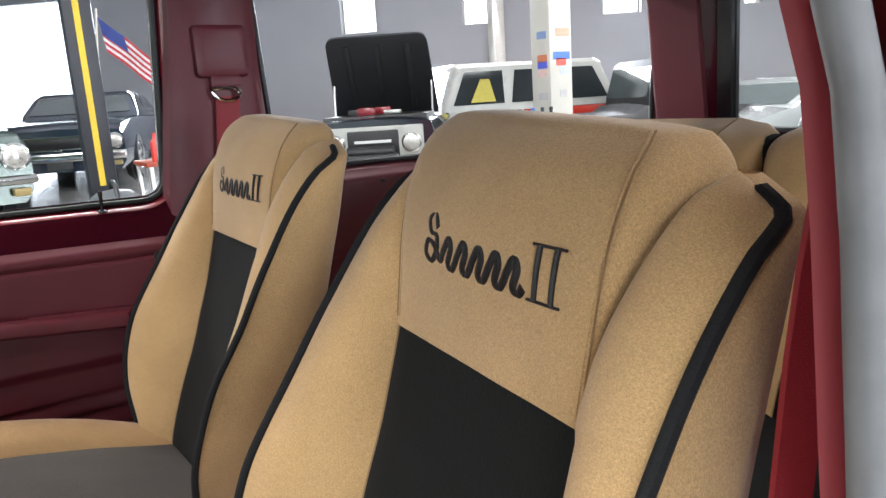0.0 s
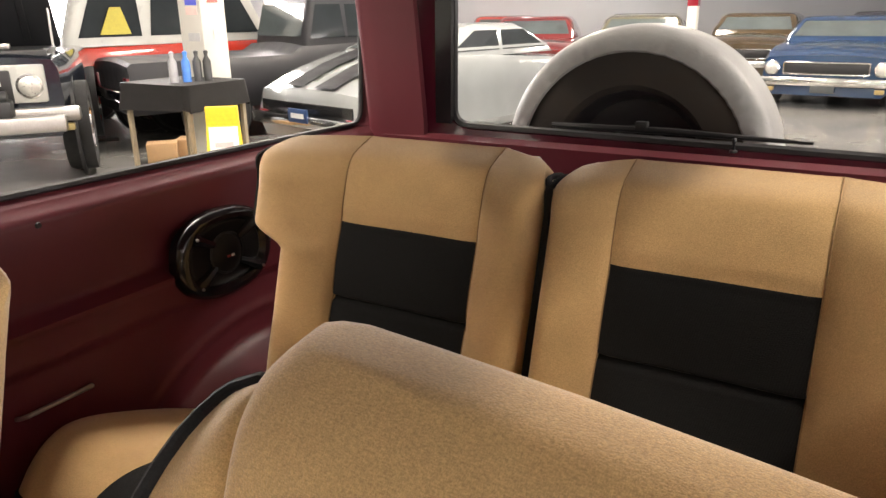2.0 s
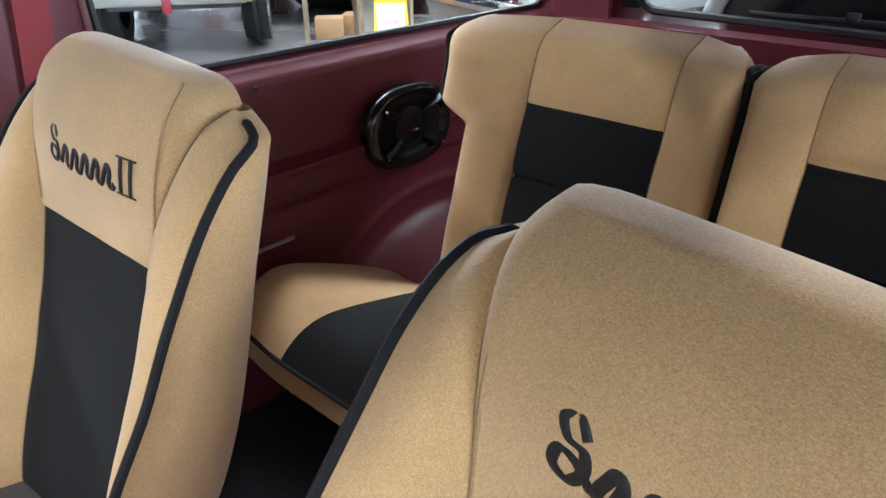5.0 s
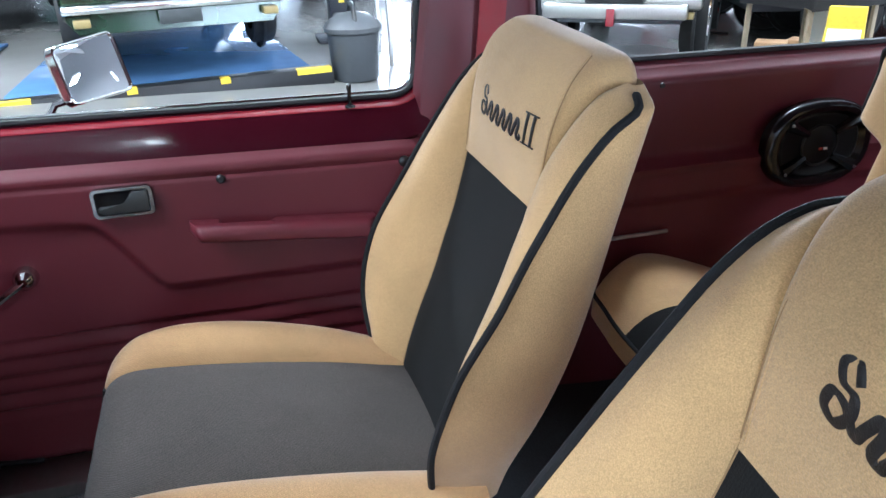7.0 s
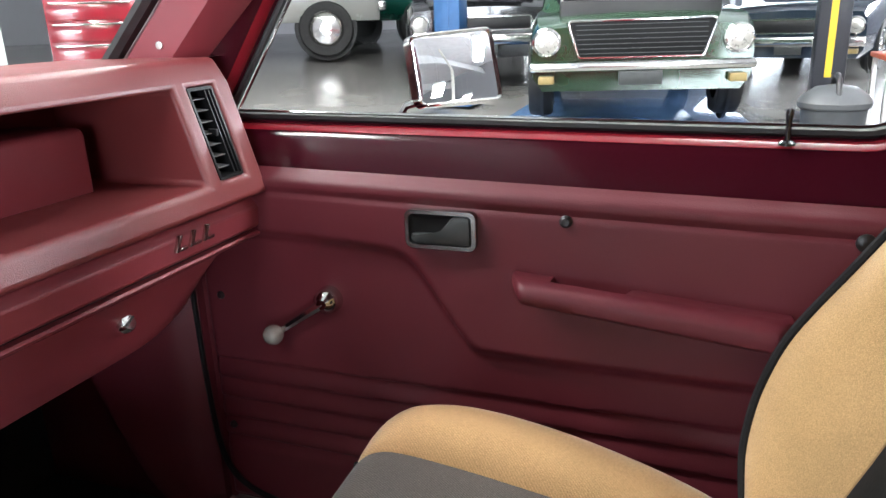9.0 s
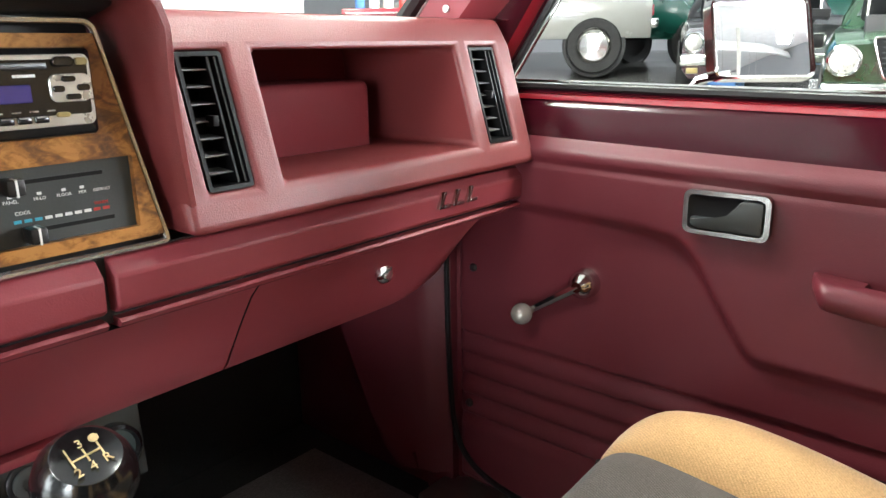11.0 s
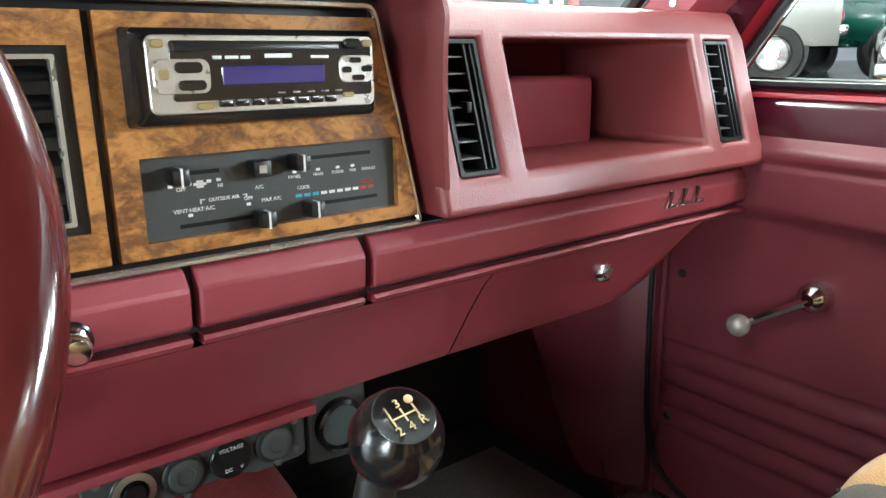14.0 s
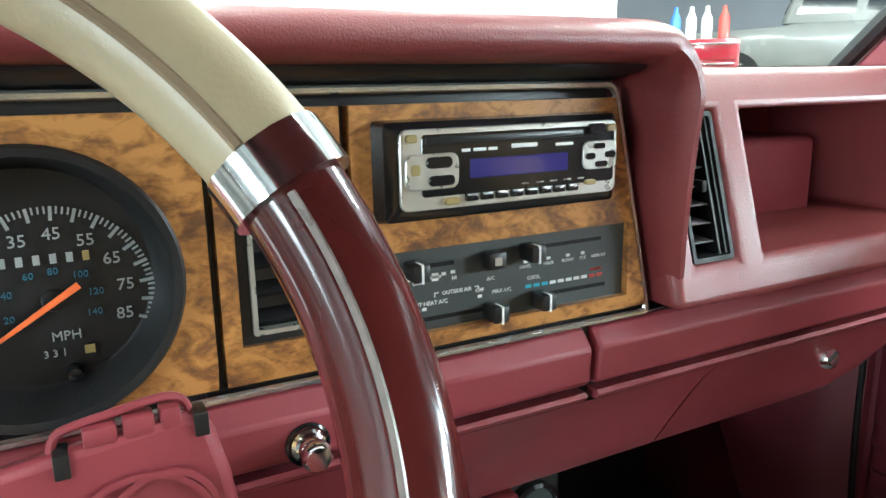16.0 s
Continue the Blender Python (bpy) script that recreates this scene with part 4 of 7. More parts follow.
    for s0, s1 in ((-1, -0.6), (0.6, 1.0)):
        part("cushion_bolster", sheet(16, 60, lambda u, v: cush(s0 + (s1 - s0) * u, 1.25 * v)), TAN_DEEP, seat, "tan cloth cushion bolster")
        s = math.copysign(1, s0)
        part("piping", tube([cush(s, 1.05 * i / 40) + Vector((0.003 * s, 0, -0.012 * (1 - step(5, 9, i)))) for i in range(5, 41)] + [cush(0.98 * s, 1.1), cush(0.8 * s, 1.12), cush(0.6 * s, 1.10), cush(0.6 * s, 1.0)], 0.0050, 8), PIPING, seat, "black piping")
        side = [[cush(s, 1.25 * i / 30) for i in range(31)], [Vector((s * (interp(1.25 * i / 30, CU, 5) + 0.004), interp(1.25 * i / 30, CU, 1), 0.66)) for i in range(31)], [Vector((s * 0.215, interp(1.25 * i / 30, CU, 1), 0.60)) for i in range(31)]]
        part("cushion_side", loft(side, False), TAN_DEEP, seat)
    part("seat_pan", block(-0.20, 0.20, -0.78, -0.26, 0.52, 0.61, 0.02), BLACK, seat)
    for a in (-0.17, 0.15):
        part("seat_rail", block(a, a + 0.025, -0.80, -0.24, 0.456, 0.525, 0.004), STEEL, seat)
    return seat


first = front_seat()
second = copy_thing(first, pose(-0.373, 0.024, 0.002, 0.3, -1.3, -3.5))
tagged(second, "tan bucket seat with charcoal insert, by the open door")
first.matrix_basis = pose(0.332, -0.015, 0.002, -0.1, -1.3, 1.8)
tagged(first, "tan bucket seat with charcoal insert, beside the closed door")


def rear_seat(x0, x1, d0, d1, notch, label):
    """One half of the split rear bench: back and cushion. d0, d1: the insert; notch: side with the cut-out below the shoulder."""
    seat = thing("bench_seat", label, "car seat", ((x0 + x1) / 2, -1.5, 0.46), "split rear bench")

    def yf(z):
        return -1.735 + (1.133 - z) * 0.30 - 0.10 * step(1.20, 1.31, z) * (z - 1.18) / 0.1 * 0.35

    def edge(side, z):
        """Outline of the back at height z, on its low-x or high-x side."""
        x = x0 if side < 0 else x1
        if side == notch:
            x -= side * (0.088 if side > 0 else 0.04) * (1 - step(1.075, 1.115, z))
        r = 0.055
        if z > 1.280 - r:
            x -= side * (r - math.sqrt(max(0, r * r - (z - 1.280 + r) ** 2))) * 0.9
        rb = 0.055 if side == notch else 0.13
        if z < 0.66 + rb:
            x -= side * (rb - math.sqrt(max(0, rb * rb - (0.66 + rb - z) ** 2))) * 0.9
        return x

    def pt(s, z):
        """s: 0 to 1 low side strip, 1 to 2 insert, 2 to 3 high side strip."""
        lo, hi = edge(-1, z), edge(1, z)
        if s < 1:
            x, u = lo + (d0 - lo) * s, s
        elif s < 2:
            x, u = d0 + (d1 - d0) * (s - 1), 0
        else:
            x, u = d1 + (hi - d1) * (s - 2), 3 - s
        if s < 1 or s > 2:
            b = 0.034 * math.sin(math.pi * min(u, 1) ** 0.6) - 0.030 * (1 - min(1, u / 0.25)) ** 2 * (1 - step(1.18, 1.26, z))
            b *= 1 - 0.6 * step(1.20, 1.28, z)
        else:
            b = -0.004 - 0.003 * math.cos((s - 1.5) * 3.14)
            for g in (0.990, 0.860, 0.735):
                b -= 0.013 * math.exp(-((z - g) / 0.0045) ** 2)
            b += 0.004 * abs(math.sin((z - 0.99) / 0.13 * math.pi)) if z < 1.133 else 0.004 * step(1.133, 1.16, z)
        for q in (1, 2):
            b -= 0.005 * math.exp(-((s - q) / 0.05) ** 2)
        b -= 0.045 * step(1.240, 1.284, z) ** 2
        b += 0.0015 * noise.noise((x * 12, z * 12, 7.0))
        drop = 0.010 * (1 - u) ** 2 * step(1.20, 1.28, z) if (s < 1 or s > 2) else 0.0
        return Vector((x, yf(z) + b, z - drop))
    Z0, Z1 = 0.66, 1.280

    def piece(s0, s1, z0, z1, nz, ns):
        return sheet(ns, nz, lambda u, v: pt(s0 + (s1 - s0) * u, z0 + (z1 - z0) * v))
    part("insert_panel", piece(1.0, 2.0, Z0, 1.133, 150, 16), BLACK_CLOTH, seat, "charcoal cloth insert with sewn channels")
    part("top_panel", piece(1.0, 2.0, 1.133, Z1, 30, 16), TAN, seat, "tan cloth top panel")
    part("side_panel", piece(0.0, 1.0, Z0, Z1, 110, 16), TAN, seat)
    part("side_panel", piece(2.0, 3.0, Z0, Z1, 110, 16), TAN, seat)
    ring = [pt(0, Z0 + (Z1 - Z0) * i / 60) for i in range(61)] + [pt(3 * i / 40, Z1) for i in range(1, 40)] + [pt(3, Z1 - (Z1 - Z0) * i / 60) for i in range(61)]
    back = [Vector((q.x * 0.995 + 0.005 * (x0 + x1) / 2, q.y - 0.018, 0.98 + (q.z - 0.98) * 0.985)) for q in ring]
    rear = [Vector((q.x * 0.965 + 0.035 * (x0 + x1) / 2, q.y - 0.090, 0.98 + (q.z - 0.98) * 0.85)) for q in ring]
    rear2 = [Vector((q.x * 0.93 + 0.07 * (x0 + x1) / 2, q.y - 0.125, 0.98 + (q.z - 0.98) * 0.78)) for q in ring]
    part("back_shell", loft([ring, back, rear, rear2], False), TAN, seat, "tan cloth back cover")
    part("back_board", loft([rear2, [Vector(((x0 + x1) / 2, -1.85, 0.98))] * len(rear2)], True), BLACK, seat)
    for out, q in ((-0.009, ring[:57]), (0.009, ring[:-58:-1])):
        end = q[-1]
        over = [end + Vector((0, -0.016, 0.010)), end + Vector((0, -0.040, 0.012)), end + Vector((0, -0.075, 0.006))]
        part("piping", tube(smooth_line([r + Vector((out, 0.008 - 0.008 * step(50, 57, i), 0)) for i, r in enumerate(q)] + over, 2), 0.0056, 8), PIPING, seat, "black piping")
    for s in (1.0, 2.0):
        part("seam", tube([pt(s, Z0 + (Z1 - Z0) * i / 50) + Vector((0, 0.0012, 0)) for i in range(51)], 0.0012, 5), THREAD, seat)
    # cushion with rounded front corner
    c0, c1 = (x0, min(x1 + 0.13, 0.645)) if notch > 0 else (max(x0 - 0.02, -0.76), x1)

    def cp(u, v):
        x = c0 + (c1 - c0) * u
        yb, yfr = -1.60, -1.195
        y = yb + (yfr - yb) * v
        q = max(0, v - 0.72) / 0.28
        side = min(u, 1 - u)
        z = 0.778 + 0.030 * math.sin(math.pi * v * 0.9) - 0.05 * q ** 3
        z += 0.020 * (math.exp(-((side - 0.13) / 0.09) ** 2))
        z -= 0.05 * max(0, 1 - side / 0.07) ** 2
        out = step(d1, d1 + 0.24, x) if notch > 0 else step(d0, d0 - 0.24, x)
        z += out * (0.010 * math.exp(-((v - 0.7) / 0.2) ** 2) - 0.080 * max(0, 1 - v / 0.75) ** 1.2)
        return Vector((x, y, z))

    def shaped(u, v):
        p = cp(u, v)
        r = 0.11
        for cc, sg in ((c0, 1), (c1, -1)):
            d = (p.x - cc) * sg
            if d < r:
                lim = -1.195 - r + math.sqrt(max(0, r * r - (r - d) ** 2))
                p.y = -1.60 + (p.y + 1.60) * (lim + 1.60) / (1.60 - 1.195)
        return p
    def cut(v):
        """Where the insert begins and ends across the cushion, wider to the front."""
        grow = 0.115 * v
        return ((d0 - c0) / (c1 - c0), (d1 + 0.02 + grow - c0) / (c1 - c0)) if notch > 0 else ((d0 - 0.02 - grow - c0) / (c1 - c0), (d1 - c0) / (c1 - c0))
    part("cushion_insert", sheet(16, 24, lambda u, v: shaped(cut(v)[0] + (cut(v)[1] - cut(v)[0]) * u, v) + Vector((0, 0, 0.002))), BLACK_CLOTH, seat, "charcoal cloth cushion insert")
    part("cushion_side_panel", sheet(16, 24, lambda u, v: shaped(cut(v)[0] * u, v)), TAN, seat)
    part("cushion_side_panel", sheet(16, 24, lambda u, v: shaped(cut(v)[1] + (1 - cut(v)[1]) * u, v)), TAN, seat)
    rim = [shaped(0, i / 30) for i in range(31)] + [shaped(i / 40, 1) for i in range(1, 40)] + [shaped(1, 1 - i / 30) for i in range(31)]
    part("piping", tube(rim, 0.0048, 8), PIPING, seat, "black piping")
    low = [Vector((q.x, q.y + 0.004, q.z - 0.05)) for q in rim]
    low2 = [Vector((q.x * 0.97 + 0.03 * (c0 + c1) / 2, q.y - 0.05, 0.62)) for q in rim]
    part("cushion_boxing", loft([rim, low, low2], False), TAN, seat)
    part("cushion_base", block(c0 + 0.06, c1 - 0.06, -1.58, -1.30, 0.456, 0.66, 0.02), BLACK, seat)
    return seat


rear_seat(-0.118, 0.512, -0.008, 0.286, 1, "tan half of the split rear bench, beside the loudspeaker")
rear_seat(-0.745, -0.132, -0.544, -0.244, -1, "tan half of the split rear bench with charcoal insert")


# ---- dashboard ----
dash = thing("dashboard", "red moulded dashboard with grained pad and open shelf", "dashboard", (0.0, 0.2, 0.9))


def holed(xs, zs, holes, f, depth):
    """A plate of cells with some left out; its borders run back by depth along y."""
    bm = bmesh.new()
    v = [[bm.verts.new(f(x, z)) for z in zs] for x in xs]
    for i in range(len(xs) - 1):
        for j in range(len(zs) - 1):
            if (i, j) not in holes:
                bm.faces.new((v[i][j], v[i + 1][j], v[i + 1][j + 1], v[i][j + 1]))
    rim = [e for e in bm.edges if e.is_boundary]
    ext = bmesh.ops.extrude_edge_only(bm, edges=rim)
    bmesh.ops.translate(bm, vec=(0, depth, 0), verts=[q for q in ext["geom"] if isinstance(q, bmesh.types.BMVert)])
    return bm


def soften(ob, width, seg=3, angle=30):
    b = ob.modifiers.new("soft_edges", "BEVEL")
    b.width, b.segments, b.limit_method, b.angle_limit = width, seg, "ANGLE", radians(angle)
    b.harden_normals = False
    return ob


def pod_y(z):
    return -0.018 + (z - 1.11) * 0.30


def vent(name, x0, x1, z0, z1, yf, slats, parent):
    """Louvred air outlet: frame, slats and a knob."""
    v = part(name, loft([[(a, yf(b) + 0.012, b) for a, b in rounded(x0, x1, z0, z1, 0.003, 2)], [(a, yf(b) + 0.004, b) for a, b in rounded(x0, x1, z0, z1, 0.003, 2)], [(a, yf(b) + 0.004, b) for a, b in rounded(x0 + 0.004, x1 - 0.004, z0 + 0.004, z1 - 0.004, 0.002, 2)], [(a, yf(b) + 0.05, b) for a, b in rounded(x0 + 0.004, x1 - 0.004, z0 + 0.004, z1 - 0.004, 0.002, 2)]], True, (False, True)), VENT_BLACK, parent, "black louvred air vent")
    for k in range(slats):
        z = z0 + 0.008 + (z1 - z0 - 0.016) * (k + 0.5) / slats
        part("slat", moved(block(x0 + 0.005, x0 + (x1 - x0) * 0.68, -0.012, 0.012, -0.0006, 0.0006, 0), Matrix.Translation((0, yf(z) + 0.022, z)) @ Euler((radians(4), 0, 0)).to_matrix().to_4x4()), SLAT_LIT, v)
    wide = x1 - x0
    for k, q in enumerate((0.70, 0.86)):
        part("side_flap", moved(block(-0.0012, 0.0012, -0.014, 0.014, z0 + 0.005, z1 - 0.005, 0), Matrix(((1, 0, 0, x0 + wide * q), (0, 1, 0.30, yf(0) + 0.020), (0, 0, 1, 0), (0, 0, 0, 1)))), VENT_BLACK, v)
    zc = (z0 + z1) / 2
    part("vent_knob", block((x0 + x1) / 2 - 0.003, (x0 + x1) / 2 + 0.003, yf(zc) + 0.002, yf(zc) + 0.016, zc - 0.005, zc + 0.005, 0.001), VENT_BLACK, v)
    return v


# passenger's pod: grained face with two vents and an open shelf
POD_X = [0.122, 0.150, 0.201, 0.236, 0.552, 0.582, 0.638, 0.676]
POD_Z = [1.088, 1.122, 1.250, 1.287]
pod = soften(part("shelf_pod", holed(POD_X, POD_Z, {(1, 1), (3, 1), (5, 1)}, lambda x, z: (x, pod_y(z) + (0.012 if z > 1.28 else 0), z), 0.250), DASH_PAD, dash, "grained red pad around the shelf"), 0.0085, 4)


def shelf(u, v):
    return (0.232 + 0.324 * u, 0.232 + 0.012 * v, 1.116 + 0.142 * v)


# dash red darkened for the shade inside the shelf
SHELF_SHADE_RED = material("shaded_red_shelf", (0.16, 0.020, 0.028), 0.75, 0, 0.1, 14, 0.3, 500, 0, 1.5, 0.2)
part("shelf_back", sheet(20, 6, shelf), SHELF_SHADE_RED, pod, "recessed shelf back")
part("shelf_box", block(0.228, 0.497, 0.128, 0.24, 1.105, 1.209, 0.012, 4), SHELF_SHADE_RED, pod, "raised box inside the shelf")
part("shelf_floor", block(0.230, 0.556, 0.03, 0.245, 1.108, 1.1215, 0.002), SHELF_SHADE_RED, pod)
vent("air_vent", 0.151, 0.200, 1.123, 1.249, pod_y, 7, pod)
vent("air_vent", 0.583, 0.637, 1.123, 1.249, pod_y, 7, pod)


def dash_top(u, v):
    x = 0.120 + 0.597 * u
    t = v
    y = pod_y(1.287) + 0.020 + 0.40 * t
    return (x, y, 1.2875 + 0.006 * math.sin(math.pi * t) - 0.02 * t - 0.03 * step(0.9, 1.0, u) * t)


part("dash_top", sheet(20, 12, dash_top), DASH_PAD, dash, "grained dash top")
part("pod_end", prism([(-0.002, 1.096), (0.047, 1.284), (0.43, 1.27), (0.43, 1.0), (0.05, 1.0)], "x", 0.664, 0.674, 0.003), DASH_RED, dash)
# hood over the gauges, with its leg
PROF = [(0.060, -0.004), (0.020, 0.0), (-0.030, 0.002), (-0.046, 0.006), (-0.053, 0.012), (-0.053, 0.020), (-0.046, 0.027), (-0.030, 0.032), (0.0, 0.033), (0.10, 0.033)]
path = [(-0.66 + 0.726 * i / 12, 1.287, 0.0, 1.0) for i in range(13)]
for i in range(1, 9):
    a = radians(90 - 90 * i / 8)
    path.append((0.066 + 0.026 * math.cos(a), 1.261 + 0.026 * math.sin(a), math.cos(a), math.sin(a)))
path += [(0.092 + 0.033 * (i / 8) ** 1.3, 1.261 - 0.168 * i / 8, 1.0, 0.0) for i in range(1, 9)]
hood_rings = []
for x, z, nx, nz in path:
    thin = 0.64 if nx > 0.5 else 1.0 - 0.36 * nx / 0.5
    back = 0.042 * max(0, (1.262 - z) / 0.168)
    hood_rings.append([(x + nx * d * thin, y + back, z + nz * d * (1.0 if nz > 0.5 else thin)) for y, d in PROF])
part("gauge_hood", loft(hood_rings, False), DASH_PAD, dash, "grained padded hood over the gauges", 50)
part("hood_top", sheet(16, 10, lambda u, v: (-0.66 + 0.775 * u, 0.09 + 0.35 * v, 1.3195 + 0.004 * math.sin(3.1 * v) - 0.03 * v)), DASH_PAD, dash)
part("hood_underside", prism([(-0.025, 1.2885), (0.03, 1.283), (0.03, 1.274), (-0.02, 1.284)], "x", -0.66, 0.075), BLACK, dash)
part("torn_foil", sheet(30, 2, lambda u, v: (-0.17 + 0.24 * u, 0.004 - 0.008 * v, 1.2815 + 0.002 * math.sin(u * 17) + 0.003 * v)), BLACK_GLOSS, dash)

# gauge panel: black frame, bright edge, burl panels
panel = thing("gauge_panel", "burl wood gauge panel with radio and heater controls", "dashboard panel", (-0.1, 0.02, 1.08))
FR = [(-0.250, 1.083), (0.112, 1.083), (0.069, 1.272), (-0.250, 1.272)]
part("panel_frame", prism(FR, "y", 0.0142, 0.05, 0.002), BLACK, panel, "black panel frame")
part("panel_back", join(block(-0.66, -0.25, 0.0142, 0.05, 1.083, 1.0945, 0), block(-0.66, -0.25, 0.0142, 0.05, 1.2625, 1.272, 0), block(-0.66, -0.25, 0.044, 0.052, 1.0945, 1.2625, 0)), BLACK, panel)
edge = corner_loop([(-0.66, 1.0845), (0.1135, 1.0845), (0.0695, 1.274), (-0.66, 1.274)], [0.002, 0.004, 0.012, 0.002])
part("bright_edge", tube([(a, 0.006, b) for a, b in edge], 0.0029, 6, True), material("satin_metal_trim", (0.62, 0.61, 0.58), 0.24, 0.85, 0.0, 20, 0.02), panel, "bright metal edge")


def burl_plate(xs, zs, holes, slant):
    return holed(xs, zs, holes, lambda x, z: (x - slant(x) * (z - 1.09) - (0.027 if 0.05 < x < 0.1 and z > 1.18 else 0.0), 0.002, z), 0.012)


HX0, HX1, HZ0, HZ1 = -0.131, 0.084, 1.1035, 1.165
RX0, RX1, RZ0, RZ1 = -0.137, 0.069, 1.186, 1.254
part("burl_panel", burl_plate([-0.150, HX0, HX1 + 0.0035, 0.109], [1.0925, HZ0, HZ1, RZ0, RZ1, 1.264], {(1, 1), (1, 3)}, lambda x: 0.235 if x > 0.1 else 0.0), BURL, panel, "burl wood panel round the radio")
part("burl_panel", burl_plate([-0.238, -0.227, -0.167, -0.157], [1.0925, 1.117, 1.242, 1.264], {(1, 1)}, lambda x: 0.0), BURL, panel, "burl wood panel round a vent")
SC = (-0.337, 1.171)
ring_in, ring_out = [], []
for i in range(72):
    t = 6.28318 * i / 72
    c, q = math.cos(t), math.sin(t)
    k = min((0.094 if c > 0 else 0.32) / max(abs(c), 1e-6), (0.093 if q > 0 else 0.0782) / max(abs(q), 1e-6))
    ring_in.append((SC[0] + 0.0765 * c, 0.002, SC[1] + 0.0765 * q))
    ring_out.append((SC[0] + k * c, 0.002, SC[1] + k * q))
part("burl_panel", loft([[(a, 0.012, b) for a, _, b in ring_in], ring_in, ring_out, [(a, 0.012, b) for a, _, b in ring_out]]), BURL, panel, "burl wood panel round the speedometer")
# middle vent
cv = part("air_vent", holed([-0.227, -0.218, -0.176, -0.167], [1.117, 1.124, 1.235, 1.242], {(1, 1)}, lambda x, z: (x, 0.006, z), 0.03), BLACK, panel, "black vent with bright frame")
part("bright_frame", loft([[(a, 0.0045, b) for a, b in rounded(-0.2195, -0.1755, 1.1235, 1.2365, 0.001, 1)], [(a, 0.001, b) for a, b in rounded(-0.2195, -0.1755, 1.1235, 1.2365, 0.001, 1)], [(a, 0.001, b) for a, b in rounded(-0.2165, -0.1785, 1.1265, 1.2335, 0.001, 1)], [(a, 0.01, b) for a, b in rounded(-0.2165, -0.1785, 1.1265, 1.2335, 0.001, 1)]]), SILVER, cv)
for k in range(6):
    z = 1.134 + 0.0184 * k
    part("slat", moved(block(-0.216, -0.179, -0.008, 0.008, -0.0022, 0.0022, 0.001), Matrix.Translation((0, 0.013, z)) @ Euler((radians(35), 0, 0)).to_matrix().to_4x4()), VENT_BLACK, cv)

# radio
rad = thing("car_radio", "silver and black car radio with a blue display", "radio", (-0.034, 0.0, 1.186))
part("surround", loft([[(a, 0.004, b) for a, b in rounded(RX0, RX1, RZ0, RZ1, 0.003)], [(a, -0.010, b) for a, b in rounded(RX0 + 0.004, RX1 - 0.001, RZ0 + 0.002, RZ1 - 0.001, 0.004)], [(a, -0.014, b) for a, b in rounded(RX0 + 0.012, RX1 - 0.004, RZ0 + 0.009, RZ1 - 0.005, 0.005)]], True, (False, True)), BLACK_GLOSS, rad, "gloss black trim ring")
FX0, FX1, FZ0, FZ1 = -0.124, 0.0645, 1.1955, 1.2485


def fpt(u, v):
    """A place on the radio's face, from its top left corner."""
    return FX0 + (FX1 - FX0) * u, FZ1 - (FZ1 - FZ0) * v


def fbox(u0, u1, v0, v1, y0, y1, r=0.002):
    (a, b), (c, d) = fpt(u0, v1), fpt(u1, v0)
    r = min(r, 0.49 * (c - a), 0.49 * (d - b))
    lo, mid = [(x, y0, z) for x, z in rounded(a, c, b, d, r, 4)], [(x, y1 + 0.0006, z) for x, z in rounded(a, c, b, d, r, 4)]
    k = 0.0007
    hi = [(x, y1, z) for x, z in rounded(a + k, c - k, b + k, d - k, max(r - k, 0.0003), 4)]
    return loft([lo, mid, hi], True, (False, True))


part("silver_face", fbox(0, 1, 0, 1, -0.010, -0.0165, 0.006), SILVER, rad, "silver front")
part("black_face", fbox(0.085, 0.985, 0.07, 0.84, -0.012, -0.0172, 0.003), BLACK_GLOSS, rad, "gloss black front")
part("disc_slot", fbox(0.10, 0.82, 0.10, 0.20, -0.012, -0.0178, 0.0008), BLACK, rad)
part("display", fbox(0.285, 0.745, 0.40, 0.645, -0.012, -0.0178, 0.001), LCD, rad, "dark blue display")
for u0, u1, v0, v1 in ((0.015, 0.235, 0.30, 0.74), (0.815, 0.99, 0.27, 0.66)):
    part("key_pad", fbox(u0, u1, v0, v1, -0.012, -0.0190, 0.006), SILVER, rad, "silver key pad")
for u0, u1, v0, v1, mt in ((0.095, 0.205, 0.34, 0.48, BLACK_GLOSS), (0.105, 0.215, 0.57, 0.70, BLACK_GLOSS), (0.865, 0.925, 0.30, 0.38, BLACK_GLOSS), (0.825, 0.875, 0.43, 0.52, BLACK_GLOSS), (0.925, 0.98, 0.42, 0.51, BLACK_GLOSS), (0.875, 0.94, 0.55, 0.63, BLACK_GLOSS), (0.84, 0.925, 0.03, 0.17, BLACK_GLOSS)):
    part("key", fbox(u0, u1, v0, v1, -0.014, -0.0205, 0.004), mt, rad)
for u0, u1, v0, v1 in ((0.035, 0.075, 0.42, 0.56), (0.02, 0.065, 0.06, 0.16), (0.935, 0.985, 0.05, 0.15), (0.175, 0.24, 0.86, 0.95), (0.83, 0.885, 0.80, 0.87)):
    part("key", fbox(u0, u1, v0, v1, -0.014, -0.0195, 0.002), AMBER, rad, "amber key")
for k in range(8):
    u = 0.265 + 0.068 * k
    part("key", fbox(u, u + 0.055, 0.84, 0.93, -0.014, -0.0190, 0.0008), BLACK_GLOSS, rad)
    part("key_mark", fbox(u + 0.006, u + 0.05, 0.84, 0.865, -0.014, -0.0194, 0.0004), STEEL, rad)
part("name_bar", fbox(0.47, 0.595, 0.235, 0.30, -0.014, -0.0176, 0.001), INK, rad, "plain pale bar")
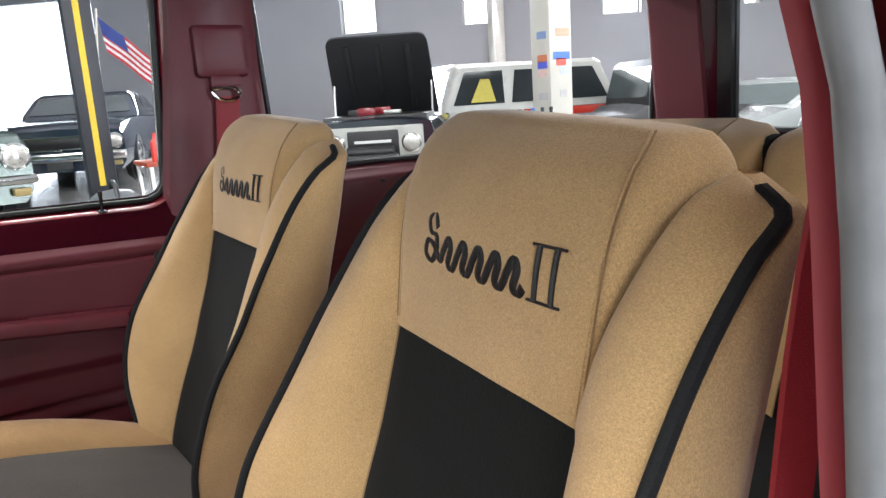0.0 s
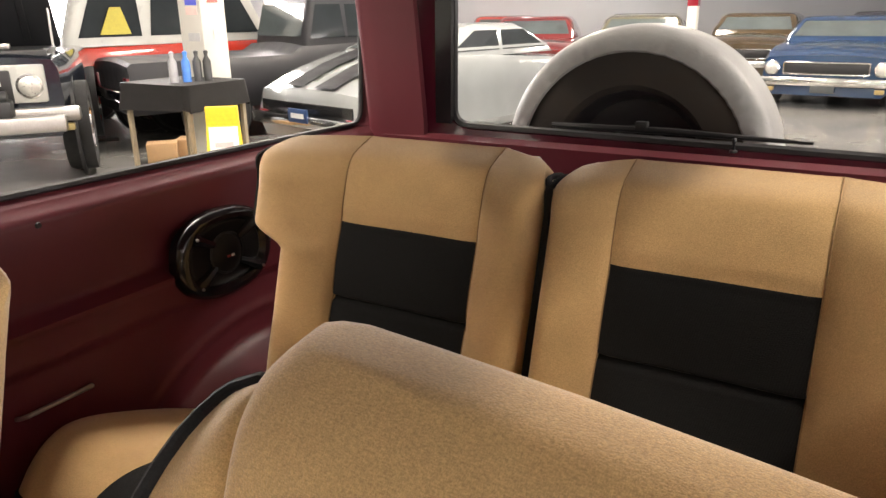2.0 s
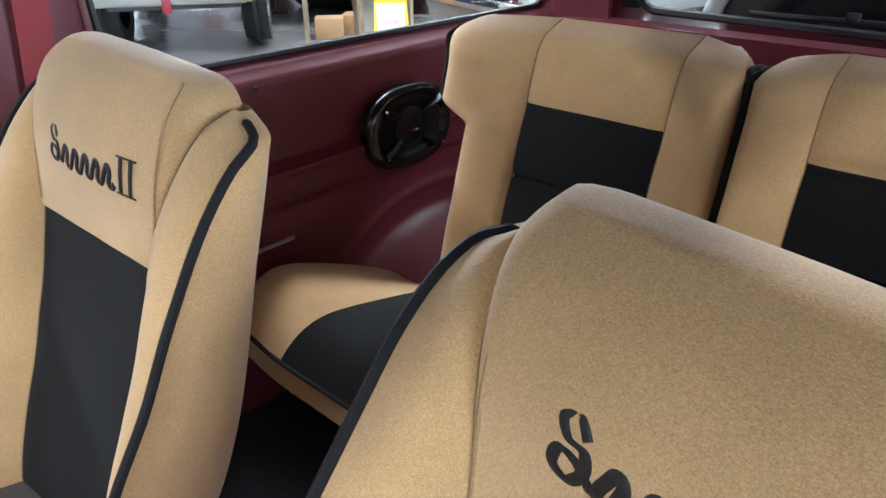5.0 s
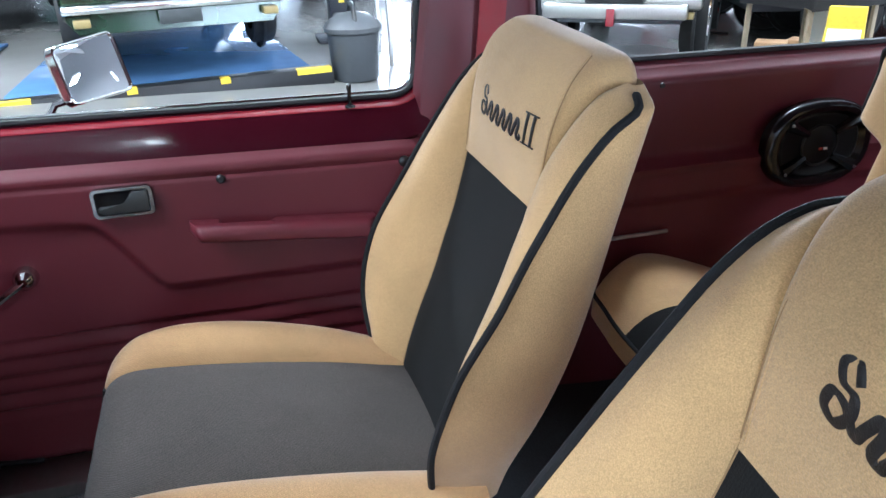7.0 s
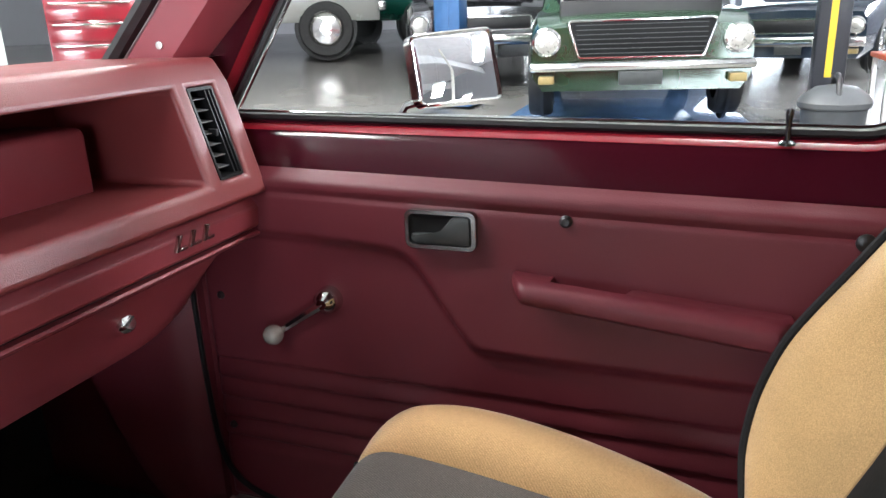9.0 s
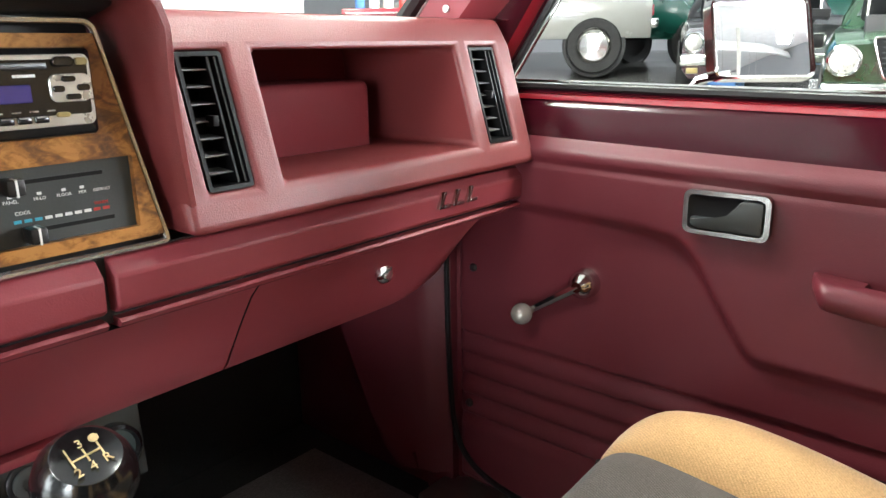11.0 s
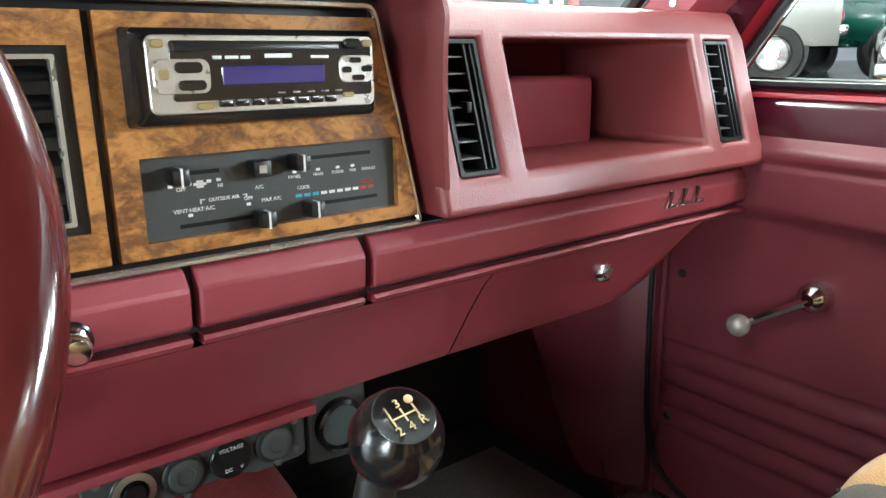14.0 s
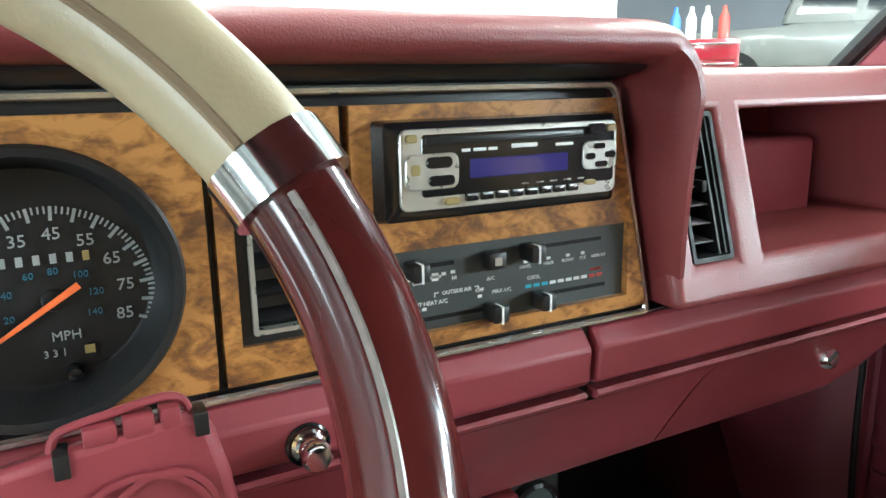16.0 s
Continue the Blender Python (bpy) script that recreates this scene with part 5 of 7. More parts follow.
for u0, u1 in ((0.25, 0.29), (0.30, 0.36), (0.365, 0.41), (0.68, 0.77)):
    part("mark_bar", fbox(u0, u1, 0.26, 0.31, -0.014, -0.0176, 0.0005), INK, rad)
for k in range(5):
    part("mark_bar", fbox(0.52 + 0.068 * k, 0.558 + 0.068 * k, 0.755, 0.785, -0.014, -0.0176, 0.0003), SILVER, rad)

rad.scale = (0.945, 1.0, 1.0)
rad.location.x -= 0.005

# heater controls
heat = thing("heater_controls", "charcoal heater control panel with sliding levers", "control panel", (-0.02, 0.01, 1.1))
part("face_plate", prism([(HX0, HZ0), (HX1 + 0.004, HZ0), (HX1 + 0.004, HZ1), (HX0, HZ1)], "y", 0.0088, 0.014), PANEL_BLACK, heat, "charcoal face plate")


def hpt(u, v):
    return HX0 + (HX1 - HX0) * u, HZ1 - (HZ1 - HZ0) * v


def hmark(u0, u1, v0, v1, mt, name="mark"):
    (a, b), (c, d) = hpt(u0, v1), hpt(u1, v0)
    part(name, block(a, c, 0.0083, 0.0095, b, d, 0), mt, heat)


for u0, u1, v in ((0.14, 0.275, 0.225), (0.585, 0.905, 0.185), (0.12, 0.42, 0.865), (0.62, 0.93, 0.815)):
    hmark(u0, u1, v - 0.022, v + 0.030, VENT_BLACK, "lever_slot")
for u, v in ((0.115, 0.235), (0.565, 0.21), (0.415, 0.885), (0.615, 0.845)):
    a, b = hpt(u, v)
    kn = part("lever_knob", block(a - 0.0065, a + 0.0065, -0.010, 0.009, b - 0.0065, b + 0.0065, 0.0022), BLACK, heat, "black lever knob")
    part("pointer", block(a - 0.0008, a + 0.0008, -0.0105, 0.0, b - 0.0068, b + 0.0068, 0), INK, kn)
a, b = hpt(0.415, 0.245)
kb = part("push_button", block(a - 0.0075, a + 0.0075, -0.004, 0.009, b - 0.0065, b + 0.0065, 0.002), BLACK, heat, "square push button")
part("button_mark", block(a - 0.003, a + 0.003, -0.0044, -0.0038, b - 0.003, b + 0.003, 0), STEEL, kb)
for text, u, v, s in (("OFF", 0.135, 0.42, 0.0042), ("HI", 0.275, 0.42, 0.0042), ("A/C", 0.42, 0.50, 0.0042), ("PANEL", 0.565, 0.42, 0.0038), ("HI-LO", 0.665, 0.42, 0.0036), ("FLOOR", 0.752, 0.42, 0.0036), ("MIX", 0.82, 0.42, 0.0036), ("DEFROST", 0.895, 0.42, 0.0034),
                      ("COOL", 0.60, 0.575, 0.0042), ("WARM", 0.885, 0.60, 0.0038), ("OUTSIDE AIR", 0.285, 0.585, 0.0042), ("VENT\u00b7HEAT\u00b7A/C", 0.175, 0.685, 0.0044), ("OFF", 0.375, 0.625, 0.0042), ("MAX A/C", 0.465, 0.675, 0.0042)):
    a, b = hpt(u, v)
    words(text, s, RED_INK if text == "WARM" else INK, pose(a, 0.0086, b, 90, 0, 0), heat)
for k in range(10):
    u = 0.565 + 0.036 * k
    hmark(u, u + 0.026, 0.66, 0.70, BLUE_INK if k < 3 else RED_INK if k > 7 else INK)
for u, v in ((0.10, 0.37), (0.165, 0.36), (0.235, 0.35), (0.27, 0.345), (0.565, 0.355), (0.665, 0.355), (0.752, 0.355), (0.82, 0.355), (0.16, 0.745), (0.375, 0.70)):
    hmark(u - 0.008, u + 0.008, v - 0.018, v + 0.018, INK)
hmark(0.19, 0.215, 0.33, 0.42, INK)
hmark(0.18, 0.225, 0.36, 0.39, INK)
for u0, u1, v0, v1 in ((0.20, 0.215, 0.565, 0.575), (0.355, 0.37, 0.565, 0.575), (0.198, 0.202, 0.565, 0.62), (0.368, 0.372, 0.565, 0.60)):
    hmark(u0, u1, v0, v1, INK)

# speedometer
sp = thing("speedometer", "round black speedometer with white figures and orange needle", "gauge", (-0.345, 0.02, 1.08))
part("gauge_rim", lathe([(0.0775, 0.000), (0.0795, 0.006), (0.0775, 0.009), (0.073, 0.008), (0.066, -0.022), (0.064, -0.024)], pose(SC[0], 0.002, SC[1], 90, 0, 0), 56), BLACK, sp, "deep black rim")
part("gauge_face", lathe([(0.068, -0.024), (0.0, -0.024)], pose(SC[0], 0.002, SC[1], 90, 0, 0), 48), BLACK, sp)
FC = (SC[0] + 0.010, SC[1] - 0.013)
for i in range(41):
    a = radians(-20 + 132 * i / 40)
    big = i % 4 == 0
    r0, r1 = (0.047 if big else 0.051), 0.055
    w = 0.0009 if big else 0.0005
    part("tick", moved(block(r0, r1, -0.0006, 0.0006, -w, w, 0), Matrix.Translation((FC[0], 0.0245, FC[1])) @ Euler((0, -a, 0)).to_matrix().to_4x4()), DIAL_INK, sp)
for k, n in enumerate(("85", "75", "65", "55", "45", "35")):
    a = radians(-20 + 26.4 * k)
    words(n, 0.0100, DIAL_INK, pose(FC[0] + 0.039 * math.cos(a), 0.0246, FC[1] + 0.039 * math.sin(a), 90, 0, 0), sp)
words("MPH", 0.0080, DIAL_INK, pose(FC[0] + 0.004, 0.0246, FC[1] - 0.022, 90, 0, 0), sp)
for n, a, r in (("20", 199, 0.0249), ("40", 165, 0.0240), ("60", 126, 0.0195), ("80", 86, 0.0172), ("100", 42, 0.0204), ("120", 6, 0.0224), ("140", -26, 0.0226)):
    words(n, 0.0058, DIAL_BLUE, pose(FC[0] + r * math.cos(radians(a)), 0.0246, FC[1] + r * math.sin(radians(a)), 90, 0, 0), sp)
for k in range(6):
    part("counter_bar", block(FC[0] - 0.025 + 0.0085 * k, FC[0] - 0.0215 + 0.0085 * k, 0.0240, 0.0252, FC[1] + 0.022, FC[1] + 0.0275, 0), DIAL_INK if k < 5 else AMBER, sp)
words("3 3 1", 0.0062, DIAL_INK, pose(FC[0] - 0.003, 0.0246, FC[1] - 0.032, 90, 0, 0), sp)
part("counter_bar", block(FC[0] + 0.0125, FC[0] + 0.018, 0.0240, 0.0252, FC[1] - 0.0345, FC[1] - 0.0295, 0), AMBER, sp)
part("needle", moved(prism([(-0.050, -0.0008), (-0.050, 0.0008), (0.016, 0.0021), (0.016, -0.0021)], "y", 0.0195, 0.0215, 0.0004), Matrix.Translation((FC[0], 0, FC[1])) @ Euler((0, radians(-32), 0)).to_matrix().to_4x4()), NEEDLE, sp, "orange needle")
part("needle_hub", lathe([(0, 0.003), (0.006, 0.002), (0.007, 0.0)], pose(FC[0], 0.026, FC[1], 90, 0, 0), 20), BLACK, sp)
part("reset_knob", lathe([(0, 0.012), (0.004, 0.011), (0.0045, 0.0)], pose(FC[0] + 0.006, 0.026, FC[1] - 0.044, 90, 0, 0), 14), BLACK_GLOSS, sp)

# row of chamfered blocks under the panel
ROW = [(0.040, 1.0825), (0.006, 1.0800), (-0.006, 1.066), (-0.004, 1.036), (0.004, 1.031), (0.040, 1.030)]
LIP = [(0.03, 1.0265), (0.0, 1.0265), (-0.003, 1.0235), (0.001, 1.0185), (0.03, 1.0165)]
for x0, x1, nm in ((-0.66, -0.107, "trim_block"), (-0.100, 0.047, "ash_tray_front"), (0.056, 0.680, "trim_block")):
    soften(part(nm, prism(ROW, "x", x0, x1), DASH_RED, dash, "chamfered red trim block"), 0.0025, 2)
    part("lip", prism(LIP, "x", x0 + 0.001, x1 - 0.001), DASH_RED, dash)
part("row_backing", block(-0.66, 0.67, 0.012, 0.05, 1.02, 1.082, 0), BLACK, dash)
lig = part("lighter_socket", lathe([(0.0152, 0.0), (0.0152, 0.003), (0.0132, 0.004), (0.0122, -0.004)], pose(-0.192, -0.0045, 1.046, 90, 0, 0), 28), BLACK_GLOSS, dash)
part("lighter_knob", lathe([(0.0116, -0.002), (0.0119, 0.005), (0.0098, 0.006), (0.0102, 0.009), (0.0088, 0.010), (0.0092, 0.014), (0.0086, 0.015), (0.0104, 0.018), (0.0104, 0.023), (0.0080, 0.026), (0, 0.0265)], pose(-0.192, -0.004, 1.046, 90, 0, 0), 28), CHROME, lig, "chrome lighter knob")
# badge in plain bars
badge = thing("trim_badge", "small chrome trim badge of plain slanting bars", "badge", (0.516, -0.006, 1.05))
BX = 0.478
for k in range(3):
    for poly in ([(0.0, 1.050), (0.006, 1.050), (0.016, 1.071), (0.010, 1.071)], [(0.0085, 1.050), (0.022, 1.050), (0.0235, 1.0545), (0.0105, 1.0545)]):
        part("bar", prism([(BX - 0.004 + 0.028 * k + a, b) for a, b in poly], "y", -0.0112, -0.0048, 0.0012), BADGE, badge)

# lower panel and glove box


def low_sec(x):
    b = 0.902 + 0.085 * step(0.44, 0.72, x) ** 1.6
    k = lambda t: 1.018 + (b - 1.018) * t
    curve = [(0.001, k(0)), (0.014, k(0.12)), (0.030, k(0.32)), (0.045, k(0.52)), (0.062, k(0.76)), (0.074, k(0.93)), (0.082, k(1.0)), (0.12, k(1.0) + 0.004)]
    back = 0.05 * step(0.56, 0.70, x)
    return [(x, y + back, z) for y, z in curve]


part("lower_panel", loft([low_sec(-0.66 + 0.8605 * i / 20) for i in range(21)], False), DASH_RED, dash, "smooth red lower panel")
gb = part("glove_box_door", loft([low_sec(0.203 + 0.463 * i / 40) for i in range(41)], False), DASH_RED, dash, "red glove box door")
part("glove_lock", join(lathe([(0, 0.011), (0.010, 0.010), (0.0125, 0.006), (0.0125, 0.0)], pose(0.411, 0.034, 0.972, 62, 0, 0), 24)), CHROME, gb, "round metal lock")
part("lock_slot", moved(block(-0.010, 0.010, -0.0015, 0.0015, 0.0105, 0.0125, 0.0005), pose(0.411, 0.034, 0.972, 62, 0, 0) @ pose(0, 0, 0, 0, 0, 20)), BLACK, gb)
part("panel_rail", block(-0.22, 0.03, 0.072, 0.10, 0.889, 0.899, 0.002), DASH_RED, dash)
part("kick_panel", loft([[(0.670, 0.136, z), (0.664, 0.150, z), (0.650, 0.162, z), (0.643, 0.20, z), (0.640, 0.14 + 0.5 * (ye - 0.14), z), (0.628, ye - 0.02, z), (0.632, ye, z), (0.66, ye + 0.01, z)] for z, ye in ((0.515, 0.245), (0.545, 0.272), (0.60, 0.302), (0.66, 0.332), (0.77, 0.382), (0.88, 0.425), (1.0, 0.46))], False), VINYL, dash, "maroon plastic kick panel")
part("door_jamb", block(0.672, 0.70, 0.137, 0.20, 0.46, 1.12, 0.004), VINYL, dash)
part("dash_backing", block(-0.66, 0.66, 0.30, 0.44, 0.92, 1.27, 0.01), BLACK, dash)
part("door_seal", tube(smooth_line([(0.669, 0.142, 1.02), (0.669, 0.142, 0.85), (0.669, 0.139, 0.72), (0.669, 0.130, 0.62), (0.668, 0.105, 0.565), (0.667, 0.05, 0.535), (0.666, -0.05, 0.520)], 5), 0.0050, 8), VENT_BLACK, dash, "black rubber door seal")
part("fender_wall", block(0.688, 0.7085, 0.128, 0.60, 0.45, 1.20, 0.002), VINYL, dash)

# switch plate with sockets, and the single gauge beside it
usb = thing("socket_panel", "charcoal socket panel with chargers and a voltmeter", "socket panel", (-0.077, 0.10, 0.83))
part("plate", loft([[(a, 0.112, b) for a, b in rounded(-0.184, 0.030, 0.830, 0.884, 0.008)], [(a, 0.104, b) for a, b in rounded(-0.184, 0.030, 0.830, 0.884, 0.008)], [(a, 0.103, b) for a, b in rounded(-0.183, 0.029, 0.831, 0.883, 0.007)]], True, (True, True)), PANEL_BLACK, usb, "charcoal plate")
for a, b in ((-0.172, 0.873), (-0.172, 0.841), (0.019, 0.873), (0.019, 0.841)):
    part("plate_screw", lathe([(0, 0.003), (0.0035, 0.0028), (0.0042, 0.001), (0.0042, 0)], pose(a, 0.1035, b, 90, 0, 0), 14), STEEL, usb)
for k, x in enumerate((-0.142, -0.096, -0.051, -0.004)):
    s = part("socket", lathe([(0.021, 0.0), (0.021, 0.004), (0.0185, 0.006), (0.0165, 0.006)], pose(x, 0.1035, 0.857, 90, 0, 0), 28), BLACK, usb, "round black socket")
    if k == 0:
        part("dial_ring", lathe([(0.0195, 0.0065), (0.013, 0.008), (0.012, 0.003)], pose(x, 0.1035, 0.857, 90, 0, 0), 28), STEEL, s)
        part("plunger", lathe([(0, 0.010), (0.009, 0.010), (0.0105, 0.008), (0.011, 0.0)], pose(x, 0.1035, 0.857, 90, 0, 0), 24), BLACK_GLOSS, s)
    elif k == 2:
        part("meter_glass", lathe([(0, 0.0062), (0.0195, 0.0062), (0.0205, 0.005)], pose(x, 0.1035, 0.857, 90, 0, 0), 28), BLACK_GLOSS, s)
        words("VOLTAGE", 0.0056, INK, pose(x, 0.0970, 0.868, 90, 0, 0), s)
        words("DC", 0.0052, INK, pose(x - 0.004, 0.0970, 0.846, 90, 0, 0), s)
        words("V", 0.0052, INK, pose(x + 0.009, 0.0970, 0.846, 90, 0, 0), s)
    else:
        part("dust_cap", lathe([(0, 0.009), (0.008, 0.009), (0.0085, 0.010), (0.013, 0.010), (0.0165, 0.008), (0.017, 0.0)], pose(x, 0.1035, 0.857, 90, 0, 0), 28), PANEL_BLACK, s)
        part("cap_tab", join(block(x - 0.0035, x + 0.0035, 0.094, 0.1035, 0.833, 0.840, 0.002), block(x - 0.006, x + 0.006, 0.097, 0.1035, 0.875, 0.882, 0.002)), PANEL_BLACK, s)
g2 = thing("round_gauge", "round black gauge on a charcoal bracket", "gauge", (0.09, 0.13, 0.78))
part("bracket", prism([(0.052, 0.792), (0.128, 0.786), (0.126, 0.874), (0.052, 0.874)], "y", 0.138, 0.146, 0.002), PANEL_BLACK, g2, "charcoal bracket")
part("gauge_rim", lathe([(0.031, 0.0), (0.031, 0.010), (0.027, 0.013), (0.024, 0.008)], pose(0.090, 0.138, 0.832, 90, 0, 0), 32), BLACK_GLOSS, g2)
part("gauge_glass", lathe([(0.025, 0.008), (0, 0.009)], pose(0.090, 0.138, 0.832, 90, 0, 0), 28), GLASS_PALE, g2)

# gear lever
gear = thing("gear_lever", "gear lever with a round black knob and rubber boot", "gear lever", (-0.09, -0.15, 0.72))
km = pose(-0.0765, -0.2293, 1.0298, 30, -6, 0) @ Matrix.Scale(0.90, 4)
knob = part("knob", lathe([(0.012, -0.036), (0.0135, -0.026), (0.020, -0.023), (0.0275, -0.012), (0.0300, 0.0), (0.0280, 0.011), (0.0235, 0.020), (0.0195, 0.0242), (0.0185, 0.0235), (0.0, 0.0245)], km, 40), BLACK_GLOSS, gear, "gloss black ball knob")
for text, a, b in (("1", -0.0085, 0.0062), ("3", 0.0, 0.0085), ("5", 0.0085, 0.0085), ("2", -0.0085, -0.0085), ("4", 0.0, -0.0085), ("R", 0.0088, -0.0075)):
    if text == "5":
        part("figure_dot", lathe([(0, 0.0008), (0.0028, 0.0006), (0.003, 0)], km @ pose(a, b, 0.0245), 14), ORANGE_INK, knob)
    else:
        words(text, 0.0082, ORANGE_INK, km @ pose(a, b, 0.0249), knob)
for x0, x1, z0, z1 in ((-0.0088, 0.0088, -0.0005, 0.0005), (-0.009, -0.008, -0.0045, 0.004), (-0.0005, 0.0005, -0.0045, 0.005), (0.008, 0.009, -0.0045, 0.005)):
    part("pattern_line", moved(block(x0, x1, z0, z1, 0.0244, 0.0250, 0), km), ORANGE_INK, knob)
part("collar", tube([(-0.0780, -0.2193, 1.0108), (-0.0795, -0.2133, 0.9998), (-0.083, -0.210, 0.970)], [0.0112, 0.0116, 0.0135], 16), BLACK, gear)
part("collar_ring", tube([(-0.083, -0.212, 0.975), (-0.0832, -0.210, 0.971)], [0.0150, 0.0168], 18), BEZEL, gear)
part("boot", tube(smooth_line([(-0.083, -0.210, 0.971), (-0.090, -0.198, 0.93), (-0.106, -0.180, 0.87), (-0.128, -0.160, 0.80), (-0.146, -0.14, 0.74), (-0.150, -0.13, 0.70)], 4), [0.0165 + 0.0012 * i + 0.00012 * i * i for i in range(21)], 24), BOOT, gear, "worn black rubber boot")

# steering wheel and column
wheel = thing("steering_wheel", "dark wood rimmed steering wheel with cream leather section", "steering wheel", (-0.42, -0.25, 1.03))
wm = Matrix.Translation((-0.414, -0.277, 1.193)) @ Euler((radians(59), 0, 0)).to_matrix().to_4x4()


def rim_arc(a0, a1, n=30, rr=0.166, h=0.0):
    return [wm @ Vector((rr * math.cos(radians(a0 + (a1 - a0) * i / n)), rr * math.sin(radians(a0 + (a1 - a0) * i / n)), h)) for i in range(n + 1)]


part("wood_rim", tube(rim_arc(-155, 23, 70), 0.0155, 16), WOOD_RIM, wheel, "varnished dark wood rim")
part("cream_rim", tube(rim_arc(27.5, 150, 50), 0.0168, 16), TAN_RIM, wheel, "cream leather rim section")
part("wood_rim", tube(rim_arc(155, 205, 30), 0.0155, 16), WOOD_RIM, wheel)
for a in (23, 150):
    part("rim_band", tube(rim_arc(a - 0.3, a + 4.8, 4), 0.0183, 16), CHROME, wheel, "chrome rim band")
# pale thin tube paints the highlight streak on the wooden rim
part("rim_highlight", tube(rim_arc(-150, 22, 60, 0.1600, 0.0132), 0.0016, 6), material("pale_wood_highlight", (0.20, 0.16, 0.14), 0.3, 0.1, 0.6, 90), wheel, "pale streak for the highlight along the wood")
part("rim_groove", tube(rim_arc(28, 149, 50, 0.1560, 0.0132), 0.0018, 6), material("brown_groove", (0.20, 0.14, 0.08), 0.6), wheel, "dark sewn groove")
for a in (-90, 30, 150):
    part("spoke", tube([wm @ Vector((0.155 * math.cos(radians(a)), 0.155 * math.sin(radians(a)), 0)), wm @ Vector((0.04 * math.cos(radians(a)), 0.04 * math.sin(radians(a)), -0.045))], [0.007, 0.012], 8), STEEL, wheel) if a == -90 else None
part("hub", lathe([(0, -0.02), (0.04, -0.022), (0.055, -0.035), (0.055, -0.06), (0.03, -0.07), (0.025, -0.16), (0, -0.16)], wm, 32), BLACK, wheel)
col = thing("steering_column", "red moulded steering column cover", "steering column", (-0.37, -0.06, 0.9))
cover = prism([(-0.335, 1.0945), (-0.270, 1.1025), (-0.256, 1.097), (-0.247, 1.060), (-0.243, 1.03), (-0.30, 0.985), (-0.44, 0.985), (-0.465, 1.03), (-0.455, 1.080)], "y", -0.04, 0.02)
for v in cover.verts:
    v.co.z -= 0.40 * (v.co.y + 0.04)
soften(part("column_cover", cover, DASH_RED, col, "red plastic column cover"), 0.008, 3)
for r, cx, cz in ((0.030, -0.286, 1.042), (0.041, -0.298, 1.032)):
    part("cover_ring", moved(lathe([(r, 0.0), (r, 0.0025), (r - 0.0035, 0.0027), (r - 0.0035, 0.0)], pose(0, 0, 0), 40), pose(cx, -0.0415, cz, 90, 0, 0)), DASH_RED, col)
for x0, x1 in ((-0.322, -0.305), (-0.302, -0.286), (-0.283, -0.272)):
    part("top_clip", block(x0, x1, -0.040, -0.026, 1.092, 1.1045 + 0.08 * (x0 + 0.300), 0.002), DASH_RED, col)
part("top_strap", tube(smooth_line([(-0.338, -0.030, 1.088), (-0.335, -0.031, 1.099), (-0.325, -0.032, 1.1035), (-0.300, -0.032, 1.1075), (-0.280, -0.032, 1.110), (-0.270, -0.031, 1.106), (-0.266, -0.030, 1.094)], 4), 0.0026, 8), DASH_RED, col)
for x, z in ((-0.333, 1.087), (-0.262, 1.094)):
    part("strap_slot", block(x - 0.004, x + 0.004, -0.0425, -0.025, z - 0.008, z + 0.006, 0.001), BLACK, col)

# windscreen base outside
cowl = thing("windscreen_base", "red cowl with black grille below the windscreen", "car body", (0, 0.6, 1.1))
part("cowl", block(-0.80, 0.72, 0.45, 0.66, 1.12, 1.20, 0.01), PAINT_RED, cowl)
part("hood", block(-0.76, 0.68, 0.66, 1.75, 1.05, 1.17, 0.03), PAINT_RED, cowl)
part("wiper", tube([(0.10, 0.50, 1.225), (0.38, 0.505, 1.235), (0.55, 0.50, 1.225)], [0.006, 0.009, 0.005], 8), BLACK, cowl)


# ---- the hall, turned against the truck, with a slope added to its floor ahead to fit the parked cars' heights ----
HN, HU = Vector((0.78, -0.626, 0)).normalized(), Vector((-0.626, -0.78, 0)).normalized()


def hall(n, u, z=0.0):
    return HN * n + HU * u + Vector((0, 0, z))


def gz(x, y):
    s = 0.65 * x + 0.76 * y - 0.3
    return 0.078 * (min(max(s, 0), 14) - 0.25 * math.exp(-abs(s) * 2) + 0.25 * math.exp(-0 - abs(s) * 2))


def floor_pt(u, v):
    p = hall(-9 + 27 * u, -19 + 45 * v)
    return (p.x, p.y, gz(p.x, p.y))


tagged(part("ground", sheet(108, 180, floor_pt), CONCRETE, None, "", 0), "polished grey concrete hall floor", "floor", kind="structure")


def wall(name, a, b, z0, z1, t=0.2, mat=WALL):
    """A wall from a to b with thickness, outwards to the right of the way."""
    d = (b - a).normalized()
    n = Vector((d.y, -d.x, 0)) * t
    bm = bmesh.new()
    bmesh.ops.create_cube(bm, size=1)
    for v in bm.verts:
        p = (a if v.co.x < 0 else b) + (n if v.co.y > 0 else Vector()) + Vector((0, 0, z1 if v.co.z > 0 else z0))
        v.co = p
    return solo(name, bm, mat, "white painted hall wall", "wall", kind="structure")


AN, BU = 17.4, 24.0
DOOR_U = (-12.8, -9.6)          # bright gate in the window wall
# window wall: solid with openings for the windows and the gate, built of stretches
def wall_a(u0, u1, z0, z1):
    return wall("wall_east", hall(AN, u0), hall(AN, u1), z0, z1)


